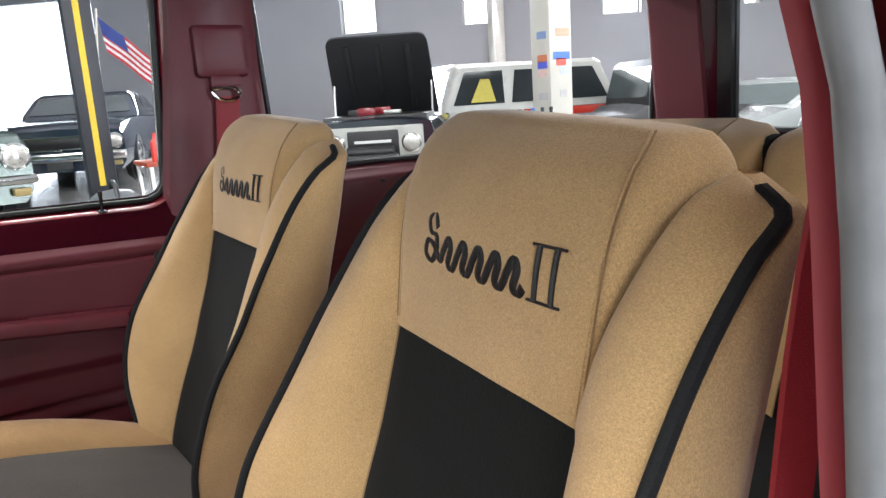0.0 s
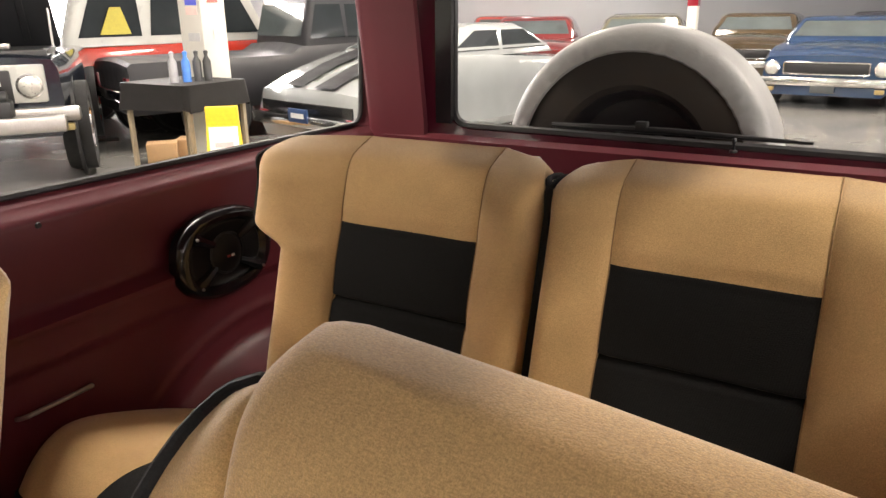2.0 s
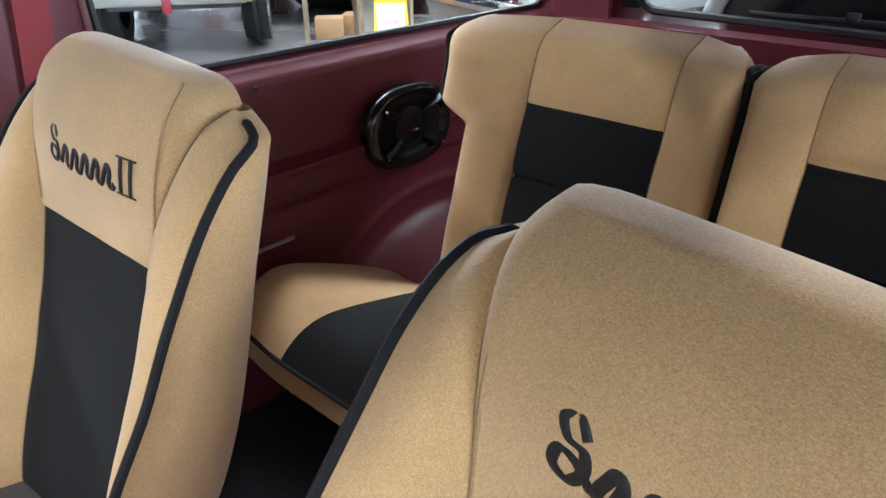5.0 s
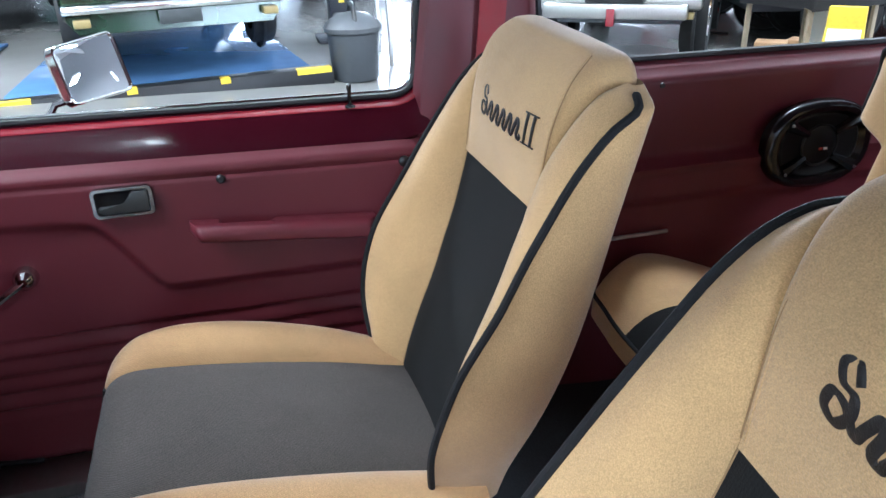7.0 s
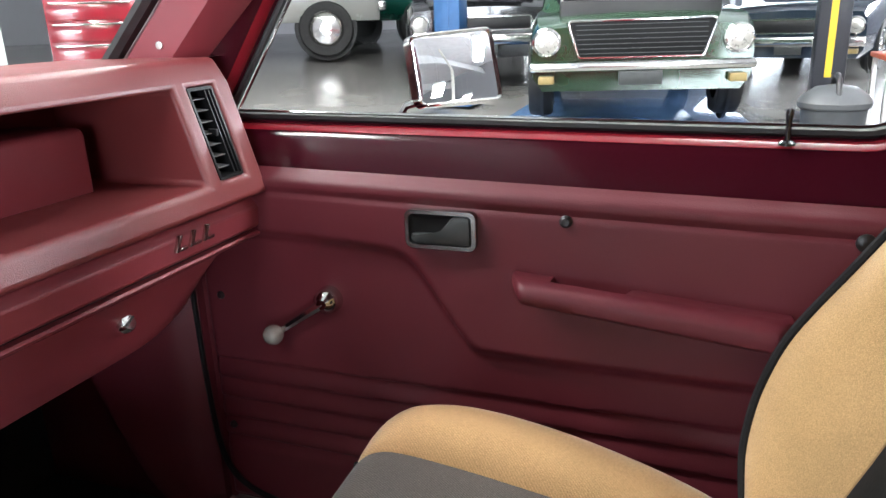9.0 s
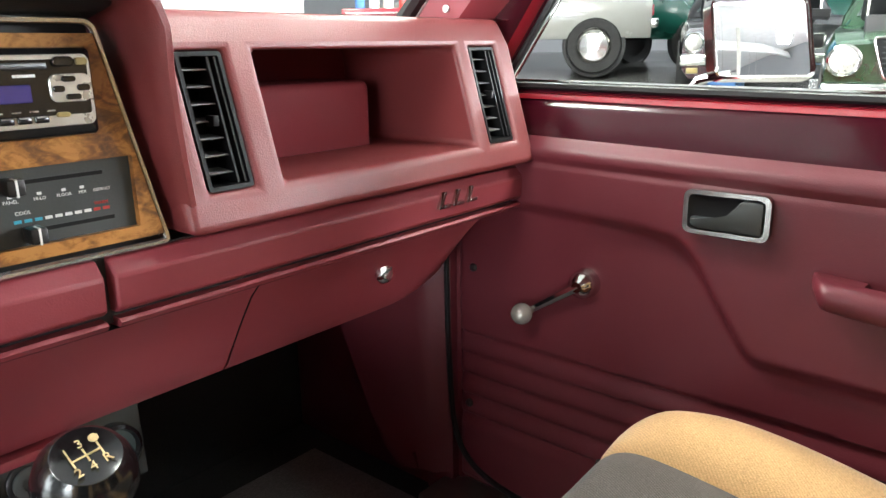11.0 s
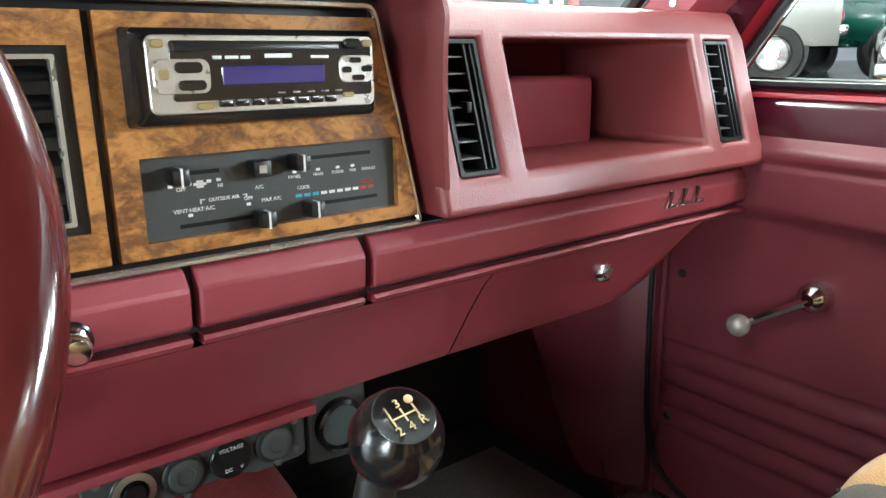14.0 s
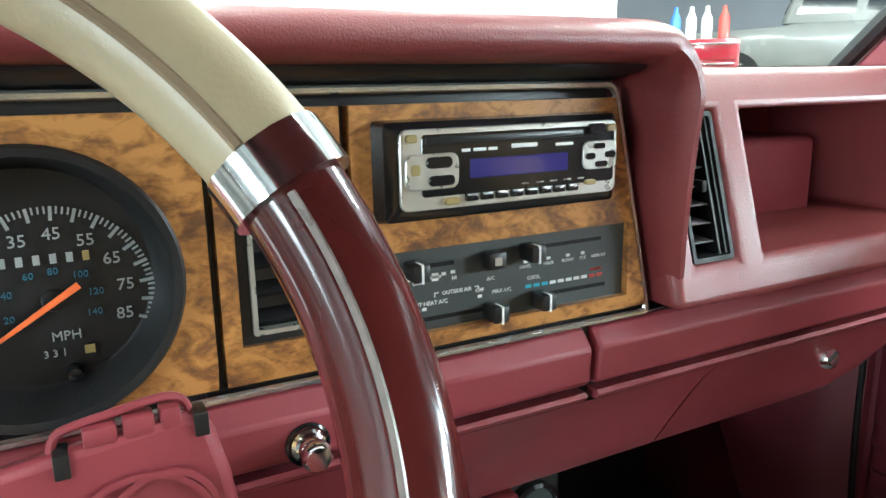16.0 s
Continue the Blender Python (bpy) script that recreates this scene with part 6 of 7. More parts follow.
WINS = [-5.8, -2.8, 0.1, 3.3, 6.4, 9.5]
wall_a(-19, DOOR_U[0], 0, 8)
wall_a(DOOR_U[0], DOOR_U[1], 4.3, 8)
wall_a(DOOR_U[1], 24, -0.3, 3.0)
wall_a(DOOR_U[1], 24, 4.2, 8)
prev = DOOR_U[1]
for w in WINS:
    wall_a(prev, w - 0.42, 3.0, 4.2)
    prev = w + 0.42
wall_a(prev, 24, 3.0, 4.2)
for w in WINS:
    wn = thing("window", "small bright frosted hall window with frame", "window", tuple(hall(AN, w, 3.0)), "high hall windows", "structure")
    m = Matrix.Translation(hall(AN + 0.08, w, 3.6)) @ Matrix((HU, HN, Vector((0, 0, 1)))).transposed().to_4x4()
    part("pane", moved(block(-0.40, 0.40, 0.03, 0.04, -0.58, 0.58, 0), m), DAYLIGHT, wn, "bright daylight pane")
    part("frame", join(*[moved(block(*q, 0), m) for q in ((-0.42, 0.42, -0.02, 0.06, -0.60, -0.56), (-0.42, 0.42, -0.02, 0.06, 0.56, 0.60), (-0.42, -0.38, -0.02, 0.06, -0.56, 0.56), (0.38, 0.42, -0.02, 0.06, -0.56, 0.56))]), COLUMN, wn)
gm = Matrix.Translation(hall(AN + 0.3, (DOOR_U[0] + DOOR_U[1]) / 2, 0)) @ Matrix((HU, HN, Vector((0, 0, 1)))).transposed().to_4x4()
gate = thing("hall_gate", "wide open hall gate with bright daylight outside", "gate", tuple(hall(AN, -11.2, 0.4)), "", "structure")
part("daylight_outside", moved(block(-1.6, 1.6, 0.0, 0.02, 0.0, 4.4, 0), gm), DAYLIGHT, gate)
for k in range(13):
    wl = hall(AN - 0.02, -9.0 + 2.6 * k, 0)
    solo("wall_rib", moved(block(-0.26, 0.26, -0.16, 0.0, 0, 8, 0.01), Matrix.Translation(wl) @ Matrix((HU, HN, Vector((0, 0, 1)))).transposed().to_4x4()), WALL, "white wall pier", "pier", "wall piers", "structure")
RAIL = material("grey_wall_rail", (0.14, 0.14, 0.15), 0.6)
DADO = material("grey_lower_wall", (0.20, 0.20, 0.21), 0.8, 0, 0.12, 2.0)
solo("trim", moved(block(-16, 16, -0.03, 0.0, -0.2, 1.25, 0), Matrix.Translation(hall(AN - 0.02, 6.5, 0)) @ Matrix((HU, HN, Vector((0, 0, 1)))).transposed().to_4x4()), DADO, "darker grey lower wall panel", "trim", kind="structure")
for z in (2.15, 1.25):
    solo("trim", moved(block(-16, 16, -0.06, 0.0, z, z + 0.06, 0), Matrix.Translation(hall(AN - 0.02, 6.5, 0)) @ Matrix((HU, HN, Vector((0, 0, 1)))).transposed().to_4x4()), RAIL, "grey rail along the hall wall", "trim", kind="structure")
wall("wall_south", hall(AN, BU), hall(-9, BU), -0.2, 8)
for u0, u1, z0, z1 in ((BU, 21.2, -0.2, 8), (21.2, 12.8, 3.7, 8), (12.8, 4.9, -0.2, 8), (4.9, 0.5, 3.7, 8), (0.5, -19, -0.2, 8)):
    wall("wall_west", hall(-9, u0), hall(-9, u1), z0, z1)
# unseen gates, added for light from the driver's side
for u0, u1 in ((21.2, 12.8), (4.9, 0.5)):
    gt = thing("hall_gate", "wide open hall gate with bright daylight outside", "gate", tuple(hall(-9, (u0 + u1) / 2, 0)), "", "structure")
    part("daylight_outside", moved(block(-abs(u1 - u0) / 2, abs(u1 - u0) / 2, -0.32, -0.30, -0.1, 3.7, 0), Matrix.Translation(hall(-9, (u0 + u1) / 2, 0)) @ Matrix((HU, HN, Vector((0, 0, 1)))).transposed().to_4x4()), DAYLIGHT, gt)
wall("wall_north", hall(-9, -19), hall(AN, -19), -0.2, 8)
PALE = material("pale_green_partition", (0.50, 0.57, 0.54), 0.7, 0, 0.04, 1.5)
wall("partition", Vector((-9.0, 7.2, 0)), Vector((4.35, 5.0, 0)), 0, 3.4, 0.12, PALE)


def roof_pt(u, v):
    p = hall(-9 + 27 * u, -19 + 45 * v, 8.0)
    return p


rb = sheet(2, 2, roof_pt)
solo("ceiling", rb, CEIL, "grey sheet hall roof", "ceiling", kind="structure", smooth=0)
for k in range(8):
    c = hall(4.2, -15 + 5.2 * k, 7.4)
    solo("roof_beam", moved(block(-13, 13, -0.12, 0.12, -0.3, 0.3, 0), Matrix.Translation(c) @ Matrix((HN, HU, Vector((0, 0, 1)))).transposed().to_4x4()), CEIL, "grey steel roof beam", "beam", "roof beams", "structure")
# fixtures for the added tubes, most of them out of view
for lx, ly in LAMPS:
    tl = thing("tube_lamp", "long white tube lamp hanging under the roof", "ceiling lamp", (lx, ly, LAMP_Z), "hall tube lamps")
    part("housing", block(lx - 0.27, lx + 0.27, ly - 1.25, ly + 1.25, LAMP_Z + 0.02, LAMP_Z + 0.10, 0.01), CEIL, tl)
    for s in (-0.15, 0.15):
        part("tube", tube([(lx + s, ly - 1.2, LAMP_Z - 0.02), (lx + s, ly + 1.2, LAMP_Z - 0.02)], 0.025, 8), TUBE, tl)
    for s in (-1.1, 1.1):
        part("hanger", tube([(lx, ly + s, LAMP_Z + 0.1), (lx, ly + s, 8.0)], 0.006, 5), STEEL, tl)
for px, py, lab, red in ((4.69, -5.43, "cream steel column with pasted stickers", 0), (9.6, -16.0, "white steel column", 0), (2.45, -14.5, "white steel column with red bands", 1), (13.0, -11.0, "white steel column", 0)):
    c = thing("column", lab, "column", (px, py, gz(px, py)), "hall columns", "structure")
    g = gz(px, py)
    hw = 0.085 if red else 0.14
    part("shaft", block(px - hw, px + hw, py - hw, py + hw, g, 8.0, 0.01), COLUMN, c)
    if px == 4.69:
        for k, (z, col) in enumerate(((1.52, (0.5, 0.55, 0.75)), (1.60, (0.6, 0.12, 0.10)), (1.66, (0.1, 0.2, 0.6)), (1.30, (0.5, 0.5, 0.5)), (1.88, (0.6, 0.35, 0.25)))):
            part("sticker", block(px - 0.145, px - 0.141, py - 0.11 + 0.05 * (k % 2), py + 0.02 + 0.04 * (k % 3), z, z + 0.07, 0), material("sticker_%d" % k, col, 0.5), c)
            part("sticker", block(px - 0.10, px + 0.04, py + 0.141, py + 0.145, z - 0.02, z + 0.05, 0), material("sticker_b%d" % k, col[::-1], 0.5), c)
    if red:
        for z in (1.5, 2.1):
            part("band", block(px - hw - 0.006, px + hw + 0.006, py - hw - 0.006, py + hw + 0.006, z, z + 0.24, 0), PAINT_RED, c)
PENN = material("cream_pennant", (0.55, 0.50, 0.42), 0.8)
for k in range(22):
    a = Vector((9.8, -19.0, 2.15)).lerp(Vector((-2.0, -15.5, 2.45)), k / 21)
    a.z -= 0.25 * math.sin(math.pi * ((k % 7) / 7))
    solo("pennant", prism([(a.x - 0.10, a.z), (a.x + 0.10, a.z), (a.x, a.z - 0.22)], "y", a.y - 0.004, a.y + 0.004), PENN, "small cream pennant on a string", "pennant", "string of pennants")
solo("pennant_string", tube([(9.8, -19.0, 2.18), (7, -18.2, 2.04), (4, -17.3, 2.22), (1, -16.4, 2.13), (-2.0, -15.5, 2.48)], 0.01, 5), COLUMN, "thin string carrying cream pennants", "string")


# ---- parked cars ----
STRIPE_BLACK = material("matte_black_stripe", (0.010, 0.010, 0.011), 0.7, 0, 0.1, 5, 0.1, 300, 0, 2.0, 0.15)


def car_paint(name, col, rough=0.16, metal=0.0):
    return material(name, col, rough, metal, 0.10, 3, 0.03, 20, 0.8, 0.7, 0.6)


def wheel_of(car, x, y, r, side, m, rim):
    """One road wheel with a black disc for the shade in its wheel well; side is +1 or -1 along the car's width."""
    wide = 1.5 if r > 0.41 else 1.0
    w = part("wheel", lathe([(r * 0.62, -0.09 * wide), (r * 0.94, -0.10 * wide), (r, -0.07 * wide), (r, 0.07 * wide), (r * 0.94, 0.10), (r * 0.66, 0.10), (r * 0.62, 0.07)], m @ Matrix.Translation((x, y, r)) @ Euler((radians(-90 * side), 0, 0)).to_matrix().to_4x4(), 28), TYRE, car, "black tyre")
    part("rim", lathe([(r * 0.63, 0.07), (r * 0.58, 0.095), (r * 0.50, 0.05), (r * 0.24, 0.06), (r * 0.22, 0.10), (0, 0.105)], m @ Matrix.Translation((x, y, r)) @ Euler((radians(-90 * side), 0, 0)).to_matrix().to_4x4(), 24), rim, w, "bright wheel rim")
    # flat black disc in place of the shaded hollow, which is not cut out
    part("arch_shade", lathe([(r * 1.16, 0.0), (r * 1.14, 0.028), (0, 0.03)], m @ Matrix.Translation((x, y - 0.03 * side, r * 1.02)) @ Euler((radians(-90 * side), 0, 0)).to_matrix().to_4x4(), 28), RUBBER, car)


def hood_skin(ln, hw):
    """A pressed hood: rounded corners, crowned middle, turned-down edge."""
    out = corner_loop([(0.0, -hw * 0.76), (ln, -hw * 0.70), (ln, hw * 0.70), (0.0, hw * 0.76)], [0.05, 0.13, 0.13, 0.05], 6)
    return loft([[Vector((a, b, z)) for a, b in grown(out, g)] for g, z in ((-0.02, -0.035), (0.0, -0.03), (0.004, 0.0), (-0.02, 0.025), (-0.10, 0.042), (-0.22, 0.05))] + [[Vector((ln / 2, 0, 0.052))] * len(out)] , True, (True, False))


def parked_car(name, label, category, pos, front, L, W, H, prof, cabin, paint, roof=None, wr=0.33, wx=(0.30, -0.30), low=0.24, rim=CHROME, hood=None, face="plain", stripe=None, lower=None, lift=0.0, dark=0.0, rear="plain"):
    """A car from its side profile. prof: (along, top height, half width) from tail to nose, as shares of length and width;
    cabin: four places along and the glass line's height, or None; front: the way it faces."""
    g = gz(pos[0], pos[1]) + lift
    car = thing(name, label, category, (pos[0], pos[1], g), "parked cars")
    f = Vector((front[0], front[1], 0)).normalized()
    s = Vector((-f.y, f.x, 0))
    m = Matrix.Translation((pos[0], pos[1], g)) @ Matrix((f, s, Vector((0, 0, 1)))).transposed().to_4x4()
    hw = W / 2
    loops = []
    for a, zt, w in prof:
        x, w = a * L, w * hw
        loops.append([m @ Vector(q) for q in ((x, -w * 0.90, low), (x, -w * 0.985, low + 0.10), (x, -w, (low + zt) * 0.52), (x, -w * 0.985, zt - 0.10), (x, -w * 0.93, zt - 0.025), (x, -w * 0.5, zt), (x, 0, zt + 0.012), (x, w * 0.5, zt), (x, w * 0.93, zt - 0.025), (x, w * 0.985, zt - 0.10), (x, w, (low + zt) * 0.52), (x, w * 0.985, low + 0.10), (x, w * 0.90, low))])
    part("body", loft(loops, True, (True, True)), paint, car, "", 35)
    if lower:
        part("side_band", join(*[moved(block(prof[1][0] * L, prof[-2][0] * L, sd * hw * 1.0 - 0.012, sd * hw * 1.0 + 0.012, low + 0.03, low + 0.26, 0.01), m) for sd in (-1, 1)]), lower, car)
    if cabin:
        x0, x1, x2, x3, zb = (cabin[0] * L, cabin[1] * L, cabin[2] * L, cabin[3] * L, cabin[4])
        wb, wt = hw * 0.93, hw * 0.78 if H < 1.5 else hw * 0.86

        def ring(xa, xb, w, z, r=0.10):
            return [m @ Vector((a, b, z)) for a, b in rounded(xa, xb, -w, w, r, 4)]
        rf = roof or paint
        part("cabin_frame", loft([ring(x0, x3, wb, zb - 0.03), ring(x0 + (x1 - x0) * 0.15, x3 - (x3 - x2) * 0.15, wb - 0.01, zb + (H - zb) * 0.16), ring(x1 - (x1 - x0) * 0.12, x2 + (x3 - x2) * 0.12, wt + 0.02, H - 0.07), ring(x1 + 0.04, x2 - 0.04, wt - 0.05, H - 0.012), ring(x1 + 0.3, x2 - 0.3, wt * 0.5, H)], True, (False, True)), rf, car, "", 35)

        def side_pt(t, h, sd):
            """Place on the cabin's side: t along from tail to nose, h up from the belt."""
            xa, xb = x0 + (x1 - x0) * h, x3 + (x2 - x3) * h
            return m @ Vector((xa + (xb - xa) * t, sd * (wb + (wt + 0.012 - wb) * h + 0.010), zb + (H - 0.03 - zb) * h))
        panes = [(0.06, 0.47), (0.50, 0.93)] if x3 - x0 < 2.3 else [(0.05, 0.33), (0.37, 0.63), (0.67, 0.94)]
        for sd in (-1, 1):
            for t0, t1 in panes:
                part("side_glass", loft([[side_pt(t0, 0.12, sd), side_pt(t1, 0.12, sd)], [side_pt(t0 + 0.02, 0.84, sd), side_pt(t1 - 0.02, 0.84, sd)]], False), GLASS_DARK, car, "dark side glass", 0)
        for xa, xb, gm2, sg in ((x3, x2, GLASS_PALE, 1), (x0, x1, GLASS_PALE, -1)):
            def scr(b, h):
                x = xa + (xb - xa) * h
                return m @ Vector((x + 0.012 * sg, b * (wb + (wt - wb) * h) * 0.88, zb + (H - 0.03 - zb) * h + 0.006))
            part("screen", loft([[scr(-1, 0.14), scr(1, 0.14)], [scr(-0.97, 0.84), scr(0.97, 0.84)]], False), gm2, car, "glass screen", 0)
    for a in wx:
        for sd in (-1, 1):
            wheel_of(car, a * L, sd * (hw - 0.10), wr, sd, m, rim)
    xf, xr = prof[-1][0] * L, prof[0][0] * L
    zn = prof[-1][1]
    b0, b1 = (low + 0.15, low + 0.225) if face == "pony" else (low + 0.14, low + 0.27)
    part("front_bumper", moved(block(xf - 0.02, xf + 0.10, -hw * 0.95, hw * 0.95, b0, b1, 0.03), m), CHROME if face != "utility" else STEEL, car, "front bumper")
    part("rear_bumper", moved(block(xr - 0.10, xr + 0.02, -hw * 0.95, hw * 0.95, low + 0.14, low + 0.27, 0.03), m), CHROME, car, "rear bumper")
    gz0, gz1 = low + 0.31, zn - 0.10
    zl = (gz0 + gz1) / 2
    gw = hw * (0.62 if face != "utility" else 0.34)
    if face == "utility":
        part("grille_panel", moved(block(xf - 0.02, xf + 0.03, -hw * 0.66, hw * 0.66, gz0 - 0.0, gz1 + 0.04, 0.03), m), OFF_WHITE, car, "white grille panel")
    if face == "pony":
        gz0, gz1, zl = low + 0.25, zn + 0.03, low + 0.37
        wide, deep = hw * 0.62, hw * 0.52
        part("grille", moved(prism([(-wide, gz1), (-deep, gz0), (deep, gz0), (wide, gz1)], "x", xf - 0.02, xf + 0.025, 0.01), m), VENT_BLACK, car, "black grille")
        part("grille_frame", tube([m @ Vector((xf + 0.030, a, b)) for a, b in corner_loop([(-wide, gz1), (-deep, gz0), (deep, gz0), (wide, gz1)], 0.03)], 0.010, 6, True), CHROME, car)
        for q in range(7):
            part("grille_bar", moved(block(xf + 0.024, xf + 0.028, -deep * 1.05, deep * 1.05, gz0 + 0.03 + (gz1 - gz0 - 0.06) * q / 6 - 0.003, gz0 + 0.03 + (gz1 - gz0 - 0.06) * q / 6 + 0.003, 0), m), PANEL_BLACK, car)
    else:
        part("grille", moved(block(xf - 0.02, xf + (0.045 if face == "utility" else 0.02), -gw, gw, gz0, gz1, 0.02), m), BLACK, car, "black grille")
    if face == "plain":
        part("grille_frame", tube([m @ Vector((xf + 0.022, a, b)) for a, b in rounded(-gw, gw, gz0, gz1, 0.03)], 0.014, 6, True), CHROME, car)
    for sd in (-1, 1):
        y = sd * (hw * 0.80 if face != "utility" else hw * 0.50)
        hl = part("headlight", lathe([(0.105, -0.02), (0.11, 0.03), (0.095, 0.045), (0.09, 0.03), (0.0, 0.045)], m @ Matrix.Translation((xf, y, zl)) @ Euler((0, radians(90), 0)).to_matrix().to_4x4(), 22), CHROME, car, "round headlight")
        part("lens", lathe([(0.088, 0.035), (0.06, 0.048), (0, 0.055)], m @ Matrix.Translation((xf, y, zl)) @ Euler((0, radians(90), 0)).to_matrix().to_4x4(), 20), SILVER, hl)
        part("turn_light", moved(block(xf, xf + 0.105, sd * hw * 0.80 - 0.06, sd * hw * 0.80 + 0.06, low + 0.06, low + 0.12, 0.01), m), AMBER, car, "amber turn light")
        part("tail_light", moved(block(xr - 0.03, xr + 0.01, sd * hw * 0.82 - 0.09, sd * hw * 0.82 + 0.09, prof[0][1] - 0.30, prof[0][1] - 0.14, 0.02), m), PAINT_RED, car, "red tail light")
    part("plate", moved(block(xf + 0.08, xf + 0.115, -0.16, 0.16, low + 0.05, low + 0.15, 0.004), m), PANEL_BLACK, car)
    if hood:
        hx0, hx1, hz, ang = hood
        hm = m @ Matrix.Translation((hx0 * L, 0, hz)) @ Euler((0, radians(-ang), 0)).to_matrix().to_4x4()
        ln = (hx1 - hx0) * L
        inside = material(name + "_hood_inside", (0.010, 0.011, 0.013), 0.5)
        lid = part("open_hood", moved(hood_skin(ln, hw), hm), inside, car, "dark raised hood")
        for b in (-hw * 0.42, 0.0, hw * 0.42):
            part("hood_rib", moved(block(0.10, ln - 0.10, b - 0.03, b + 0.03, -0.055, -0.030, 0.01), hm), inside, lid)
        part("engine_bay", moved(block(hx0 * L, hx1 * L - 0.05, -hw * 0.70, hw * 0.70, hz - 0.25, hz + 0.006, 0.02), m), BLACK, car)
        for k in range(6):
            part("engine_part", moved(block(hx0 * L + 0.15 + 0.12 * k, hx0 * L + 0.25 + 0.12 * k, -0.35 + 0.13 * (k % 4), -0.15 + 0.13 * (k % 4), hz, hz + 0.05 + 0.02 * (k % 3), 0.01), m), (STEEL, BLACK, PAINT_RED)[k % 3], car)
        for sd in (-1, 1):
            part("hood_stay", tube([m @ Vector((hx0 * L + ln * 0.3, sd * hw * 0.7, hz)), hm @ Vector((ln * 0.45, sd * hw * 0.7, 0))], 0.012, 6), STEEL, car)
    if stripe:
        for yy in (-0.43, 0.11):
            part("hood_stripe", loft([[m @ Vector((a * L, yy, zt + 0.030)), m @ Vector((a * L, yy + 0.32, zt + 0.030))] for a, zt, w in prof if a > (cabin[3] if cabin else 0) - 0.01 and a < prof[-1][0] - 0.01], False), STRIPE_BLACK, car, "black hood stripe", 0)
            part("trunk_stripe", loft([[m @ Vector((a * L, yy, zt + 0.030)), m @ Vector((a * L, yy + 0.32, zt + 0.030))] for a, zt in ((prof[1][0], prof[1][1]), (prof[2][0], prof[2][1]), (cabin[0] - 0.01, prof[3][1]))], False), STRIPE_BLACK, car, "black trunk stripe", 0)
        part("rear_plate", moved(block(xr - 0.11, xr - 0.085, -0.16, 0.16, low + 0.20, low + 0.34, 0.004), m), PLATE_BLUE, car, "plain blue number plate")
        part("plate_bar", moved(block(xr - 0.114, xr - 0.110, -0.11, 0.11, low + 0.245, low + 0.295, 0), m), INK, car)
        part("tail_panel", moved(block(xr - 0.014, xr + 0.02, -hw * 0.84, hw * 0.84, low + 0.20, prof[0][1] - 0.03, 0.01), m), BLACK_GLOSS, car, "dark tail panel")
    return car, m


COUPE = [(-0.50, 0.80, 0.90), (-0.485, 0.90, 0.95), (-0.38, 0.94, 0.99), (-0.10, 0.93, 1.0), (0.14, 0.94, 1.0), (0.35, 0.90, 0.99), (0.46, 0.85, 0.96), (0.495, 0.78, 0.93)]
BOXY = [(-0.50, 1.10, 0.93), (-0.49, 1.14, 0.96), (-0.2, 1.15, 1.0), (0.12, 1.15, 1.0), (0.15, 1.12, 1.0), (0.45, 1.08, 0.98), (0.495, 1.04, 0.95)]
STRIPED = [(-0.50, 0.64, 0.90), (-0.49, 0.74, 0.95), (-0.38, 0.93, 0.99), (-0.26, 1.07, 1.0), (-0.10, 1.05, 1.0), (0.14, 0.97, 1.0), (0.35, 0.90, 0.99), (0.46, 0.85, 0.96), (0.495, 0.78, 0.93)]
PICKUP = [(-0.50, 0.98, 0.96), (-0.49, 1.02, 0.98), (-0.10, 1.03, 1.0), (-0.07, 1.12, 1.0), (0.12, 1.14, 1.0), (0.20, 1.14, 1.0), (0.45, 1.06, 0.92), (0.495, 0.98, 0.86)]
JEEP = [(-0.50, 1.10, 0.93), (-0.49, 1.12, 0.94), (0.06, 1.14, 0.95), (0.14, 1.16, 0.95), (0.40, 1.15, 0.86), (0.47, 1.14, 0.80), (0.49, 1.12, 0.80)]
fj, fm = parked_car("off_road_truck", "black off-road truck with white grille and raised hood", "car", (7.51, -5.17), (-0.80, 0.60), 3.5, 1.66, 2.05, JEEP, None, car_paint("black_blue_paint", (0.012, 0.016, 0.026)), wr=0.43, wx=(0.31, -0.30), low=0.42, hood=(0.15, 0.45, 1.17, 58), face="utility")
part("grille_bars", moved(block(1.765, 1.775, -0.20, 0.20, 0.885, 0.915, 0), fm), INK, fj, "plain pale bars")
part("winch", moved(join(block(1.80, 2.02, -0.28, 0.28, 0.62, 0.78, 0.03), tube([(1.92, -0.25, 0.80), (1.92, 0.25, 0.80)], 0.06, 12)), fm), BLACK, fj, "black winch")
part("wide_bumper", moved(block(1.92, 2.06, -0.68, 0.68, 0.50, 0.64, 0.02), fm), STEEL, fj, "wide bare steel bumper")
part("tow_hook", moved(block(2.06, 2.12, -0.05, 0.03, 0.44, 0.60, 0.01), fm), PAINT_RED, fj)
wagon, wgm = parked_car("sport_utility", "red boxy utility wagon with white roof and side windows", "car", (8.5, -8.65), (-0.205, -0.979), 4.6, 1.90, 1.85, BOXY, (-0.485, -0.43, 0.10, 0.17, 1.16), car_paint("red_paint", (0.42, 0.03, 0.016)), OFF_WHITE, 0.38, (0.29, -0.28), 0.42)
part("window_sign", moved(prism([(-1.78, 1.27), (-1.38, 1.27), (-1.48, 1.60), (-1.62, 1.60)], "y", -0.905, -0.895), wgm), material("faded_yellow_sign", (0.45, 0.38, 0.06), 0.6), wagon, "faded yellow sign in the window")
